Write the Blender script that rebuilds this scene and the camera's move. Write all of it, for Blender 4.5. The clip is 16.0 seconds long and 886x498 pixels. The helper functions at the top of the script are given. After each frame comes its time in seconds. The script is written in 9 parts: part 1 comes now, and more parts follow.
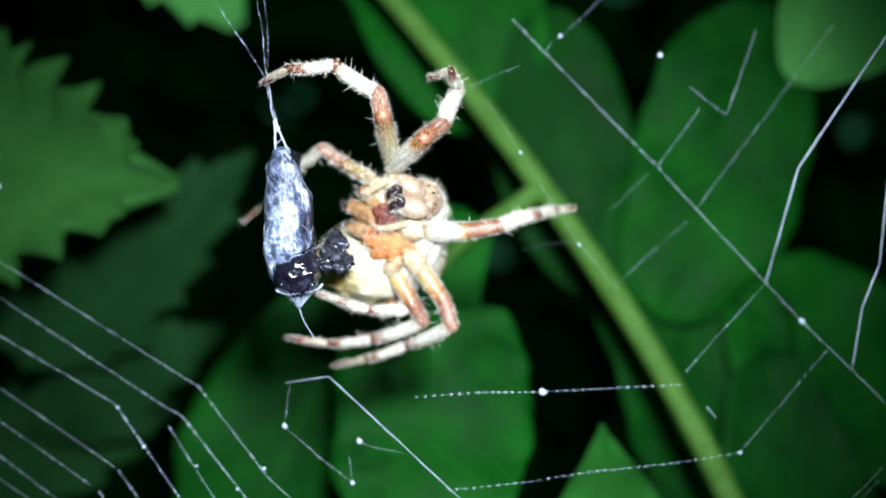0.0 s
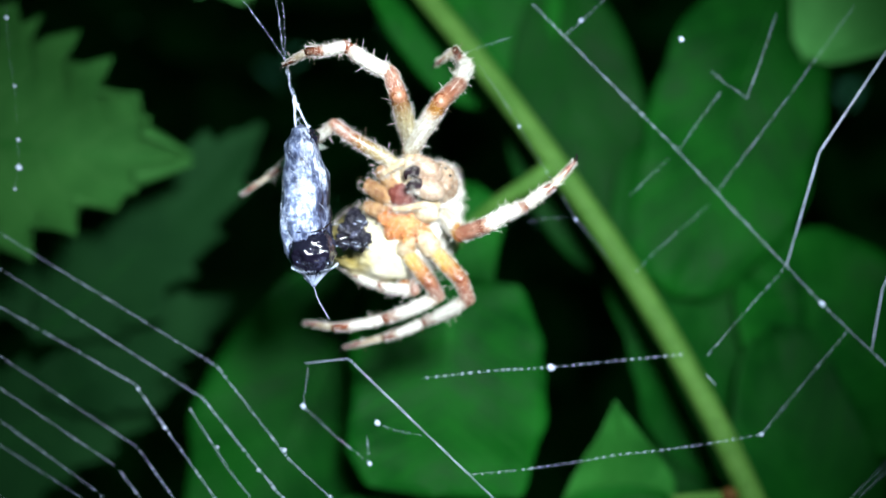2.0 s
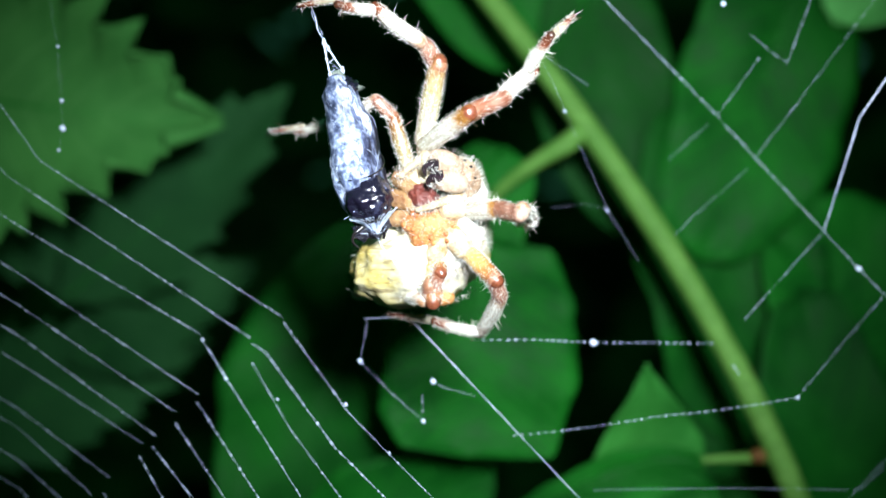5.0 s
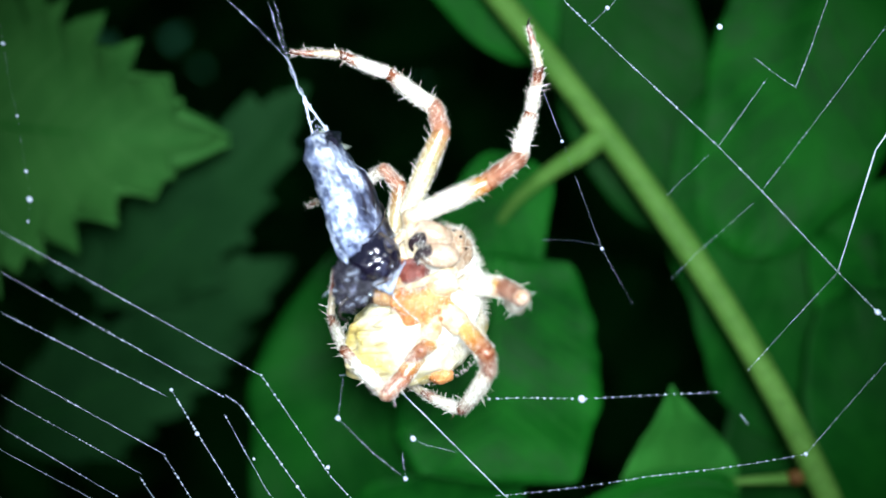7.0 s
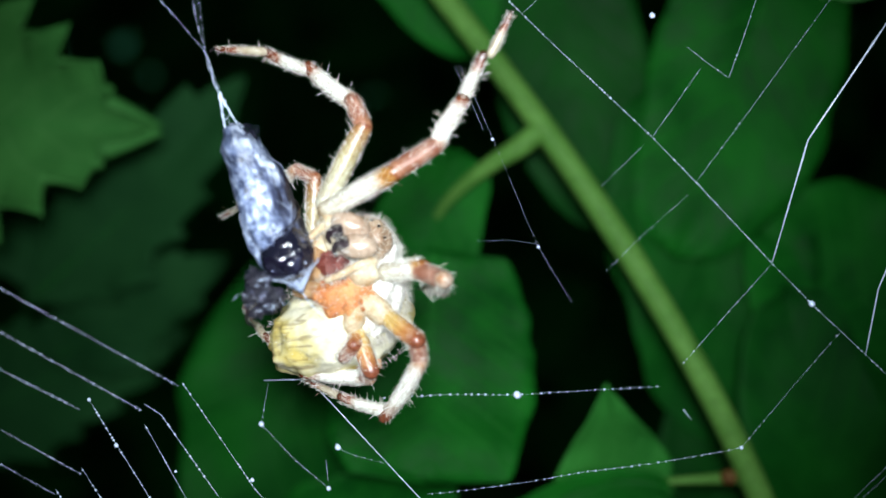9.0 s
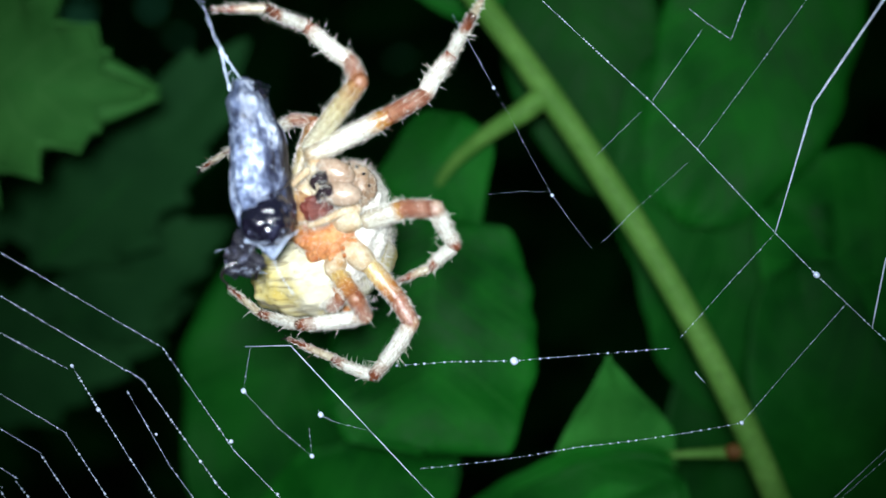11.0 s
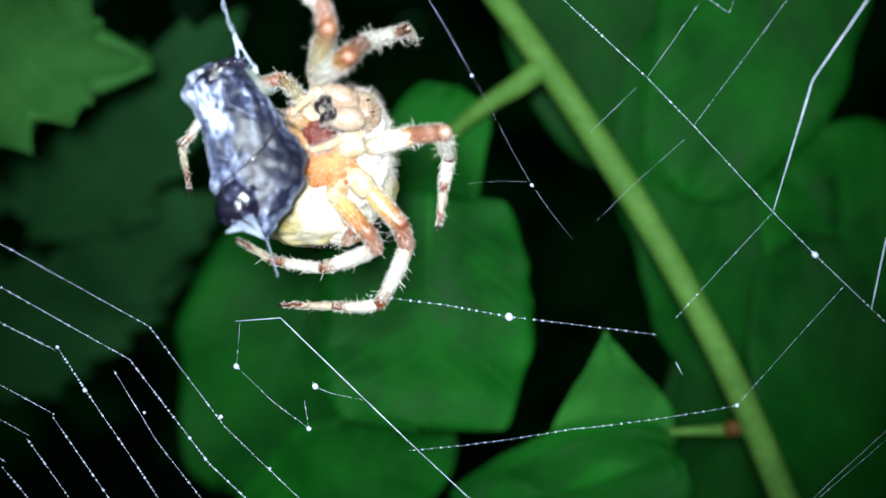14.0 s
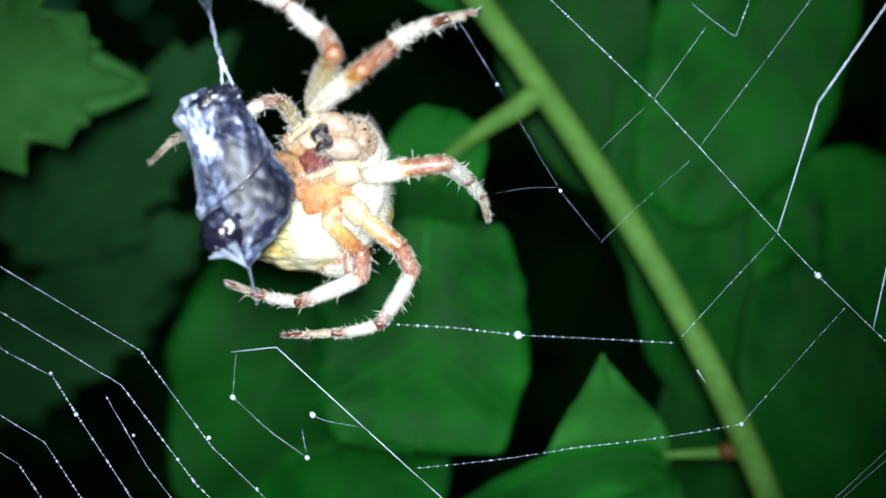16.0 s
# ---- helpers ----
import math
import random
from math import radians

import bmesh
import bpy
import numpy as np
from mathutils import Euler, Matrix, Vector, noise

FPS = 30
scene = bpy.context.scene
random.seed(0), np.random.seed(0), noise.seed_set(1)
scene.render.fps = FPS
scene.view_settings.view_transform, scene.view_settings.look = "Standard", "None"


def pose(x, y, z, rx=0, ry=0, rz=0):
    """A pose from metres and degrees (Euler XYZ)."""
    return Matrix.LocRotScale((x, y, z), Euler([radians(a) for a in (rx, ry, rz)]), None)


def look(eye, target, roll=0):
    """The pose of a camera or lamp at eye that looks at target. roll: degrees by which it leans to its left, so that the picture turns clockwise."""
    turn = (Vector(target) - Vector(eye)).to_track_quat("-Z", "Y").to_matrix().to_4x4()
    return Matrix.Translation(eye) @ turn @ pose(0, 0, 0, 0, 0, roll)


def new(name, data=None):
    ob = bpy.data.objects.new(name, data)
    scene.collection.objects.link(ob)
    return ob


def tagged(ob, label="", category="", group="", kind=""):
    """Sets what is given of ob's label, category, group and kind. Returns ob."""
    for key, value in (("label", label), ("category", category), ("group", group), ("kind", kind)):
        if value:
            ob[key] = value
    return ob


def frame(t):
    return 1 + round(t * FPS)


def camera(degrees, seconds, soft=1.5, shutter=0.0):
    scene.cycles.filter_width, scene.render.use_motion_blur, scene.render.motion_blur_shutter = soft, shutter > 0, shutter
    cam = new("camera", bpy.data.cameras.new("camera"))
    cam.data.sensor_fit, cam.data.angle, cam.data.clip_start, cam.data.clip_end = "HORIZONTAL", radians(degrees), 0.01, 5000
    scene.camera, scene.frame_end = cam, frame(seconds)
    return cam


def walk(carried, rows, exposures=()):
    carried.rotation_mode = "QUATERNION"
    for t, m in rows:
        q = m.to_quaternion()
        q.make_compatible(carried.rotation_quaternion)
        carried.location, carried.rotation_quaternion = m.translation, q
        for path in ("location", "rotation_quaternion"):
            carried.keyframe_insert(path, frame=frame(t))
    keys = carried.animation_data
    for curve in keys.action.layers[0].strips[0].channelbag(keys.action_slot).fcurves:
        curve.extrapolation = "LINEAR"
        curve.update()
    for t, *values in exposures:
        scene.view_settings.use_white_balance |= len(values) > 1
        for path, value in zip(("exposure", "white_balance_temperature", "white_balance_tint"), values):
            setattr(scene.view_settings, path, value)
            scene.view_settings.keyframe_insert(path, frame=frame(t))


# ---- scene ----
cam = camera(45, 16.0, soft=1.6)
cam.data.dof.use_dof = True
cam.data.dof.focus_distance = 0.0492
cam.data.dof.aperture_fstop = 27
PATH = [
    (0, 0.00000, -0.05500, 0.00000, 90.01, 0.00, -0.00),
    (0.5, -0.00073, -0.05498, 0.00001, 90.33, -0.12, -0.51),
    (1, 0.00070, -0.05518, 0.00006, 88.12, 0.45, -0.32),
    (1.5, 0.00039, -0.05470, 0.00125, 87.79, 0.48, 0.93),
    (2, -0.00144, -0.05519, 0.00118, 87.85, -0.13, -0.34),
    (2.5, -0.00262, -0.05585, 0.00155, 88.14, -0.73, -1.46),
    (3, -0.00201, -0.05575, 0.00058, 87.81, -0.61, -0.87),
    (3.5, -0.00254, -0.05568, 0.00047, 86.37, -0.56, -0.69),
    (3.7, -0.00294, -0.05613, -0.00035, 86.85, -0.91, -0.20),
    (5.8, -0.00477, -0.05517, 0.00389, 83.68, 0.21, -0.37),
    (6, -0.00565, -0.05529, 0.00487, 82.97, 0.12, 0.18),
    (6.5, -0.00160, -0.05346, 0.00598, 83.78, 1.57, 2.86),
    (7, 0.00282, -0.05121, 0.00830, 80.85, 2.80, 5.18),
    (7.5, 0.00164, -0.05101, 0.00833, 79.41, 1.86, 5.18),
    (8, 0.00082, -0.05092, 0.00707, 81.45, 1.03, 2.48),
    (8.2, 0.00255, -0.05081, 0.00645, 81.61, 1.33, 2.36),
    (10.3, 0.00487, -0.04892, 0.00771, 79.64, 1.42, 4.35),
    (10.5, 0.00563, -0.04875, 0.00768, 79.25, 1.55, 4.89),
    (11, 0.00545, -0.04874, 0.00687, 79.59, 1.51, 4.29),
    (11.5, 0.00418, -0.04898, 0.00544, 79.98, 1.35, 3.32),
    (12, 0.00527, -0.04829, 0.00665, 79.20, 1.62, 4.03),
    (12.5, 0.00653, -0.04754, 0.00732, 78.34, 1.50, 4.46),
    (13, 0.00626, -0.04754, 0.00679, 78.38, 1.28, 4.09),
    (13.5, 0.00565, -0.04760, 0.00677, 77.76, 1.47, 3.78),
    (14, 0.00631, -0.04764, 0.00708, 77.87, 1.56, 4.88),
    (14.5, 0.00444, -0.04828, 0.00577, 79.79, 1.33, 4.30),
    (15, 0.00418, -0.04852, 0.00625, 79.87, 1.01, 4.08),
    (15.5, 0.00422, -0.04837, 0.00619, 80.46, 0.75, 3.26),
    (16, 0.00460, -0.04809, 0.00675, 79.43, 0.96, 3.30),
]
EXPOSURES = [(0.0, -0.02), (3.5, 0.18), (5.8, 0.26), (7.0, 0.06), (7.5, 0.02), (8.0, -0.32), (10.3, -0.46), (11.5, -0.43), (12.5, -0.24), (13.5, 0.02), (16.0, -0.04)]
walk(cam, [(t, pose(*m)) for t, *m in PATH], EXPOSURES)

# ---- night sky, with a green fill in place of bounced light, and the one torch ----
world = bpy.data.worlds.new("night")
scene.world = world
world.use_nodes = True
world.node_tree.nodes["Background"].inputs["Color"].default_value = (0.13, 0.7, 0.38, 1)
world.node_tree.nodes["Background"].inputs["Strength"].default_value = 0.13

torch_data = bpy.data.lights.new("torch", "SPOT")
torch_data.energy = 0.56
torch_data.color = (0.87, 0.97, 1.04)
torch_data.spot_size = radians(58)
torch_data.spot_blend = 0.9
torch_data.shadow_soft_size = 0.004
torch = new("torch", torch_data)
torch.matrix_world = look((0.005, -0.057, 0.013), (-0.001, 0.006, 0.0005))


# ---- materials ----
def material(name, roughness=0.5, specular=0.5):
    m = bpy.data.materials.new(name)
    m.use_nodes = True
    shader = m.node_tree.nodes["Principled BSDF"]
    shader.inputs["Roughness"].default_value = roughness
    shader.inputs["Specular IOR Level"].default_value = specular
    return m, m.node_tree.nodes, m.node_tree.links, shader


def ramp(nodes, stops):
    r = nodes.new("ShaderNodeValToRGB")
    while len(r.color_ramp.elements) < len(stops):
        r.color_ramp.elements.new(0.5)
    for e, (p, c) in zip(r.color_ramp.elements, stops):
        e.position, e.color = p, (*c, 1)
    return r


def noisy(nodes, links, scale, detail=4, coord="Object", rough=0.6):
    co = nodes.new("ShaderNodeTexCoord")
    n = nodes.new("ShaderNodeTexNoise")
    n.inputs["Scale"].default_value, n.inputs["Detail"].default_value, n.inputs["Roughness"].default_value = scale, detail, rough
    links.new(co.outputs[coord], n.inputs["Vector"])
    return n


def bumped(nodes, links, shader, source, strength, distance):
    b = nodes.new("ShaderNodeBump")
    b.inputs["Strength"].default_value, b.inputs["Distance"].default_value = strength, distance
    links.new(source, b.inputs["Height"])
    links.new(b.outputs["Normal"], shader.inputs["Normal"])


def mixed(nodes, links, mode, factor, a, b):
    """Mixes two colours; each of factor, a and b is a socket or a value."""
    m = nodes.new("ShaderNodeMix")
    m.data_type, m.blend_type = "RGBA", mode
    for socket, v in ((m.inputs[0], factor), (m.inputs[6], a), (m.inputs[7], b)):
        if isinstance(v, bpy.types.NodeSocket):
            links.new(v, socket)
        else:
            socket.default_value = v if isinstance(v, float) else (*v, 1)
    return m.outputs[2]


def leaf_material(name, dark, light, vein, ribs=9.0, gloss=0.4):
    """A green blade: mottled lamina, paler side veins that slant from the midrib, fine relief."""
    m, nodes, links, shader = material(name, gloss, 0.06)
    n = noisy(nodes, links, 260, 5)
    fine = noisy(nodes, links, 2200, 3)
    lamina = ramp(nodes, [(0.36, dark), (0.64, light)])
    broad = noisy(nodes, links, 75, 3)
    links.new(mixed(nodes, links, "MIX", 0.55, n.outputs["Fac"], broad.outputs["Fac"]), lamina.inputs[0])
    uv = nodes.new("ShaderNodeUVMap")
    sep = nodes.new("ShaderNodeSeparateXYZ")
    links.new(uv.outputs["UV"], sep.inputs[0])

    def calc(op, a, b=0.0, c=0.0):
        q = nodes.new("ShaderNodeMath")
        q.operation = op
        for k, v in enumerate((a, b, c)):
            if isinstance(v, bpy.types.NodeSocket):
                links.new(v, q.inputs[k])
            else:
                q.inputs[k].default_value = v
        return q.outputs[0]

    side = calc("ABSOLUTE", calc("SUBTRACT", sep.outputs["Y"], 0.5))
    wob = calc("MULTIPLY", n.outputs["Fac"], 0.05)
    phase = calc("ADD", calc("SUBTRACT", sep.outputs["X"], calc("MULTIPLY", side, 0.55)), wob)
    saw = calc("ABSOLUTE", calc("SUBTRACT", calc("FRACT", calc("MULTIPLY", phase, ribs)), 0.5))
    line = calc("SMOOTH_MIN", 1.0, calc("MAXIMUM", calc("MULTIPLY_ADD", saw, -22.0, 1.2), 0.0), 0.1)
    colour = mixed(nodes, links, "MIX", calc("MULTIPLY", line, 0.55), lamina.outputs["Color"], vein)
    colour = mixed(nodes, links, "MULTIPLY", 0.25, colour, mixed(nodes, links, "MIX", 1.0, (1, 1, 1), fine.outputs["Fac"]))
    links.new(colour, shader.inputs["Base Color"])
    both = calc("ADD", calc("MULTIPLY", line, -0.6), fine.outputs["Fac"])
    bumped(nodes, links, shader, both, 0.5, 0.0002)
    rough = ramp(nodes, [(0.2, (gloss - 0.08,) * 3), (0.8, (gloss + 0.2,) * 3)])
    links.new(n.outputs["Fac"], rough.inputs[0])
    links.new(rough.outputs["Color"], shader.inputs["Roughness"])
    shader.inputs["Transmission Weight"].default_value = 0.0
    shader.inputs["Subsurface Weight"].default_value = 0.0
    return m


def plain_material(name, a, b, scale, roughness=0.5, bump=0.3, distance=0.0001, specular=0.4):
    m, nodes, links, shader = material(name, roughness, specular)
    n = noisy(nodes, links, scale, 5)
    fine = noisy(nodes, links, scale * 7, 3)
    r = ramp(nodes, [(0.32, a), (0.68, b)])
    links.new(n.outputs["Fac"], r.inputs[0])
    grain = ramp(nodes, [(0.3, (0.55, 0.5, 0.45)), (0.6, (1, 1, 1))])
    links.new(fine.outputs["Fac"], grain.inputs[0])
    links.new(mixed(nodes, links, "MULTIPLY", 0.7, r.outputs["Color"], grain.outputs["Color"]), shader.inputs["Base Color"])
    bumped(nodes, links, shader, fine.outputs["Fac"], bump, distance)
    return m


def banded_material(name, stops, roughness=0.24):
    """Chitin of a limb with cross bands: the colours run along the piece, with ragged borders."""
    m, nodes, links, shader = material(name, roughness, 0.5)
    co = nodes.new("ShaderNodeTexCoord")
    sep = nodes.new("ShaderNodeSeparateXYZ")
    links.new(co.outputs["Generated"], sep.inputs[0])
    n = noisy(nodes, links, 1500, 4)
    add = nodes.new("ShaderNodeMath")
    add.operation = "MULTIPLY_ADD"
    links.new(n.outputs["Fac"], add.inputs[0])
    add.inputs[1].default_value = 0.4
    links.new(sep.outputs["Z"], add.inputs[2])
    sub = nodes.new("ShaderNodeMath")
    sub.operation = "SUBTRACT"
    links.new(add.outputs[0], sub.inputs[0])
    sub.inputs[1].default_value = 0.2
    r = ramp(nodes, stops)
    links.new(sub.outputs[0], r.inputs[0])
    fine = noisy(nodes, links, 9000, 4, rough=0.7)
    speck = ramp(nodes, [(0.36, (0.3, 0.2, 0.15)), (0.54, (1, 1, 1))])
    links.new(fine.outputs["Fac"], speck.inputs[0])
    blotch = noisy(nodes, links, 2600, 3)
    tint = ramp(nodes, [(0.35, (0.62, 0.5, 0.4)), (0.58, (1, 1, 1))])
    links.new(blotch.outputs["Fac"], tint.inputs[0])
    mp = nodes.new("ShaderNodeMapping")
    mp.inputs["Scale"].default_value = (7000, 7000, 600)
    links.new(co.outputs["Object"], mp.inputs[0])
    streak = nodes.new("ShaderNodeTexNoise")
    streak.inputs["Scale"].default_value, streak.inputs["Detail"].default_value = 1.0, 4
    links.new(mp.outputs[0], streak.inputs["Vector"])
    lines = ramp(nodes, [(0.38, (0.5, 0.42, 0.36)), (0.55, (1, 1, 1))])
    links.new(streak.outputs["Fac"], lines.inputs[0])
    colour = mixed(nodes, links, "MULTIPLY", 0.45, r.outputs["Color"], speck.outputs["Color"])
    colour = mixed(nodes, links, "MULTIPLY", 0.5, colour, lines.outputs["Color"])
    links.new(mixed(nodes, links, "MULTIPLY", 0.5, colour, tint.outputs["Color"]), shader.inputs["Base Color"])
    shader.inputs["Specular IOR Level"].default_value = 0.65
    bumped(nodes, links, shader, mixed(nodes, links, "MIX", 0.5, fine.outputs["Fac"], streak.outputs["Fac"]), 0.6, 0.00007)
    return m


def hair_material():
    """Bristles: most of them pale, some tawny, a few dark."""
    m, nodes, links, shader = material("bristle", 0.45, 0.4)
    geo = nodes.new("ShaderNodeNewGeometry")
    r = ramp(nodes, [(0.0, (0.05, 0.03, 0.02)), (0.12, (0.25, 0.17, 0.11)), (0.25, (0.58, 0.52, 0.44)), (1.0, (0.8, 0.79, 0.74))])
    links.new(geo.outputs["Random Per Island"], r.inputs[0])
    links.new(r.outputs["Color"], shader.inputs["Base Color"])
    return m


RUST, CREAM, BROWN = (0.19, 0.058, 0.03), (0.619, 0.628, 0.585), (0.0516, 0.0189, 0.0103)
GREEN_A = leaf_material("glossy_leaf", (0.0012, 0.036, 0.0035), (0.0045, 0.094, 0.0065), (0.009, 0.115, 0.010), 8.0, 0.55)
# two darker copies of the glossy leaf, with shade put into the colour
GREEN_D = leaf_material("deep_shade_leaf", (0.001, 0.02, 0.0025), (0.003, 0.05, 0.0045), (0.006, 0.06, 0.007), 8.0, 0.55)
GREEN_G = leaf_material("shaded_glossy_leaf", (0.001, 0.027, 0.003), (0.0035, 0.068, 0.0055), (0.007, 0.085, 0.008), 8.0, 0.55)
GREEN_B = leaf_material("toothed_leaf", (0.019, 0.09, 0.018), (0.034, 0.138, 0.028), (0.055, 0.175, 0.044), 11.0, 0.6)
# the toothed leaf again, shade put into its colour for the leaves behind
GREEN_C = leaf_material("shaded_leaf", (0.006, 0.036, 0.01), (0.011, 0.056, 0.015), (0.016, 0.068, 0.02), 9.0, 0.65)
# lighter green, for the upright leaf tip
GREEN_F = leaf_material("lighter_green_leaf", (0.008, 0.075, 0.01), (0.022, 0.14, 0.02), (0.03, 0.16, 0.028), 7.0, 0.55)
# pale leaf, with light put into its colour where the torch falls short
GREEN_E = leaf_material("brightened_pale_leaf", (0.07, 0.28, 0.065), (0.11, 0.4, 0.1), (0.13, 0.44, 0.115), 9.0, 0.6)
STEM = plain_material("green_stem", (0.046, 0.128, 0.02), (0.072, 0.172, 0.032), 500, 0.6, specular=0.1)
MIDRIB = plain_material("leaf_vein", (0.006, 0.085, 0.009), (0.012, 0.115, 0.014), 500, 0.6, specular=0.1)
RED_NODE = plain_material("reddish_node", (0.075, 0.03, 0.008), (0.1, 0.055, 0.014), 900, 0.6, specular=0.15)
HEDGE = plain_material("hedge_leaf", (0.02, 0.075, 0.022), (0.04, 0.12, 0.035), 40, 1.0, 0.3, 0.002, 0.0)
SOIL = plain_material("soil", (0.02, 0.015, 0.01), (0.05, 0.035, 0.022), 60, 0.95, 0.8, 0.004, 0.2)
SILK = plain_material("silk_thread", (0.36, 0.43, 0.58), (0.54, 0.62, 0.8), 4000, 0.3, 0.1, 0.00001, 0.8)
FEMUR = banded_material("limb_pale", [(0.0, (0.344, 0.258, 0.155)), (0.22, (0.516, 0.499, 0.413)), (0.66, (0.602, 0.602, 0.55)), (0.8, (0.387, 0.189, 0.043)), (0.97, RUST)])
PATELLA = banded_material("limb_rust", [(0.0, (0.31, 0.146, 0.0774)), (0.4, (0.258, 0.0946, 0.0559)), (0.62, (0.34, 0.18, 0.13)), (0.8, RUST), (1.0, (0.473, 0.344, 0.275))], 0.42)
TIBIA = banded_material("limb_banded", [(0.0, (0.344, 0.172, 0.086)), (0.24, CREAM), (0.66, (0.602, 0.602, 0.55)), (0.84, RUST), (1.0, BROWN)])
META = banded_material("limb_banded_slim", [(0.0, BROWN), (0.12, CREAM), (0.58, (0.533, 0.542, 0.49)), (0.72, RUST), (1.0, BROWN)])
TARSUS = banded_material("limb_tip", [(0.0, (0.387, 0.344, 0.258)), (0.35, (0.43, 0.378, 0.275)), (0.6, RUST), (1.0, BROWN)])
HAIR = hair_material()
DIM_FEMUR = banded_material("limb_brown", [(0.0, (0.344, 0.31, 0.189)), (0.5, (0.31, 0.232, 0.103)), (0.85, (0.224, 0.086, 0.0258)), (1.0, RUST)])
OLIVE_FEMUR = banded_material("limb_olive", [(0.0, (0.482, 0.456, 0.361)), (0.3, (0.447, 0.421, 0.292)), (0.62, (0.396, 0.344, 0.189)), (0.84, (0.31, 0.163, 0.0688)), (1.0, RUST)])
CARAPACE = plain_material("downy_carapace", (0.568, 0.533, 0.473), (0.705, 0.688, 0.645), 900, 0.5, 0.5, 0.00008)
CHELICERA = plain_material("tan_jaw", (0.292, 0.189, 0.129), (0.464, 0.353, 0.267), 700, 0.26, 0.3, 0.00006, 0.6)
STERNUM = plain_material("rusty_sternum", (0.32, 0.08, 0.02), (0.6, 0.28, 0.1), 1000, 0.24, 0.9, 0.00013)
HIND_FEMUR = banded_material("limb_amber", [(0.0, (0.516, 0.43, 0.224)), (0.35, (0.499, 0.344, 0.112)), (0.65, (0.387, 0.163, 0.043)), (0.9, RUST)])
COXA = plain_material("amber_coxa", (0.413, 0.232, 0.0946), (0.636, 0.568, 0.413), 1500, 0.26, 0.9, 0.00012)
SIDE_COXA = plain_material("orange_coxa", (0.172, 0.0645, 0.0258), (0.482, 0.292, 0.138), 1700, 0.24, 0.9, 0.00014)
LABIUM = plain_material("maroon_plate", (0.07, 0.012, 0.01), (0.2, 0.05, 0.035), 1300, 0.3, 0.8, 0.0001)
HEAD = plain_material("tan_head", (0.224, 0.129, 0.0774), (0.396, 0.284, 0.189), 900, 0.4, 0.4, 0.00006)
FANG = plain_material("fang", (0.005, 0.004, 0.006), (0.03, 0.016, 0.024), 2600, 0.2, 0.9, 0.00014, 0.5)
BLACK = plain_material("black_chitin", (0.006, 0.005, 0.006), (0.02, 0.016, 0.018), 1500, 0.12, 0.3, 0.00005, 0.7)


# ---- helpers for shapes ----
def part(name, bm, mat, parent, label=""):
    me = bpy.data.meshes.new(name)
    bm.to_mesh(me)
    bm.free()
    for one in mat if isinstance(mat, (list, tuple)) else (mat,):
        me.materials.append(one)
    for f in me.polygons:
        f.use_smooth = True
    ob = new(name, me)
    ob.parent = parent
    return tagged(ob, label)


def tube(bm, points, radii, sides=6, closed=True):
    """A tube along points, with a radius at each."""
    rings, last = [], None
    for i, p in enumerate(points):
        p = Vector(p)
        d = (Vector(points[min(i + 1, len(points) - 1)]) - Vector(points[max(i - 1, 0)])).normalized()
        x = (last - d * last.dot(d)) if last else d.orthogonal()
        x.normalize()
        last = x
        y = d.cross(x)
        rings.append([bm.verts.new(p + (x * math.cos(a) + y * math.sin(a)) * radii[i]) for a in (2 * math.pi * k / sides for k in range(sides))])
    for a, b in zip(rings, rings[1:]):
        for k in range(sides):
            bm.faces.new((a[k], a[(k + 1) % sides], b[(k + 1) % sides], b[k]))
    if closed:
        bm.faces.new(rings[0][::-1])
        bm.faces.new(rings[-1])
    return bm


def wrinkle(bm, amount, scale, first=0):
    """Uneven skin: shifts the vertices from the first one on by a soft noise."""
    bm.verts.ensure_lookup_table()
    for v in bm.verts[first:]:
        v.co += noise.noise_vector(v.co * scale) * amount + noise.noise_vector(v.co * scale * 2.9) * amount * 0.45


def ball(bm, centre, radii, turn=(0, 0, 0), detail=3, rough=0.0, scale=1.0, slot=0):
    """A lumpy ellipsoid."""
    m = Matrix.Translation(centre) @ Euler([radians(a) for a in turn]).to_matrix().to_4x4()
    made = bmesh.ops.create_icosphere(bm, subdivisions=detail, radius=1.0)["verts"]
    for v in made:
        k = 1 + rough * noise.noise(v.co * scale) + 0.5 * rough * noise.noise(v.co * scale * 2.7)
        v.co = m @ Vector((v.co.x * radii[0] * k, v.co.y * radii[1] * k, v.co.z * radii[2] * k))
    for f in {f for v in made for f in v.link_faces}:
        f.material_index = slot
    return made


def spike(bm, foot, way, length, radius, slot=1, bend=0.0):
    """One stiff bristle, three-sided and slightly bent."""
    way = Vector(way).normalized()
    x = way.orthogonal().normalized()
    y = way.cross(x)
    foot = Vector(foot)
    mid = foot + way * length * 0.55 + x * bend * length
    tip = bm.verts.new(foot + way * length + x * bend * length * 2.2)
    rings = []
    for c, r in ((foot, radius), (mid, radius * 0.7)):
        rings.append([bm.verts.new(c + (x * math.cos(a) + y * math.sin(a)) * r) for a in (0, 2.094, 4.189)])
    for k in range(3):
        n = (k + 1) % 3
        bm.faces.new((rings[0][k], rings[0][n], rings[1][n], rings[1][k])).material_index = slot
        bm.faces.new((rings[1][k], rings[1][n], tip)).material_index = slot


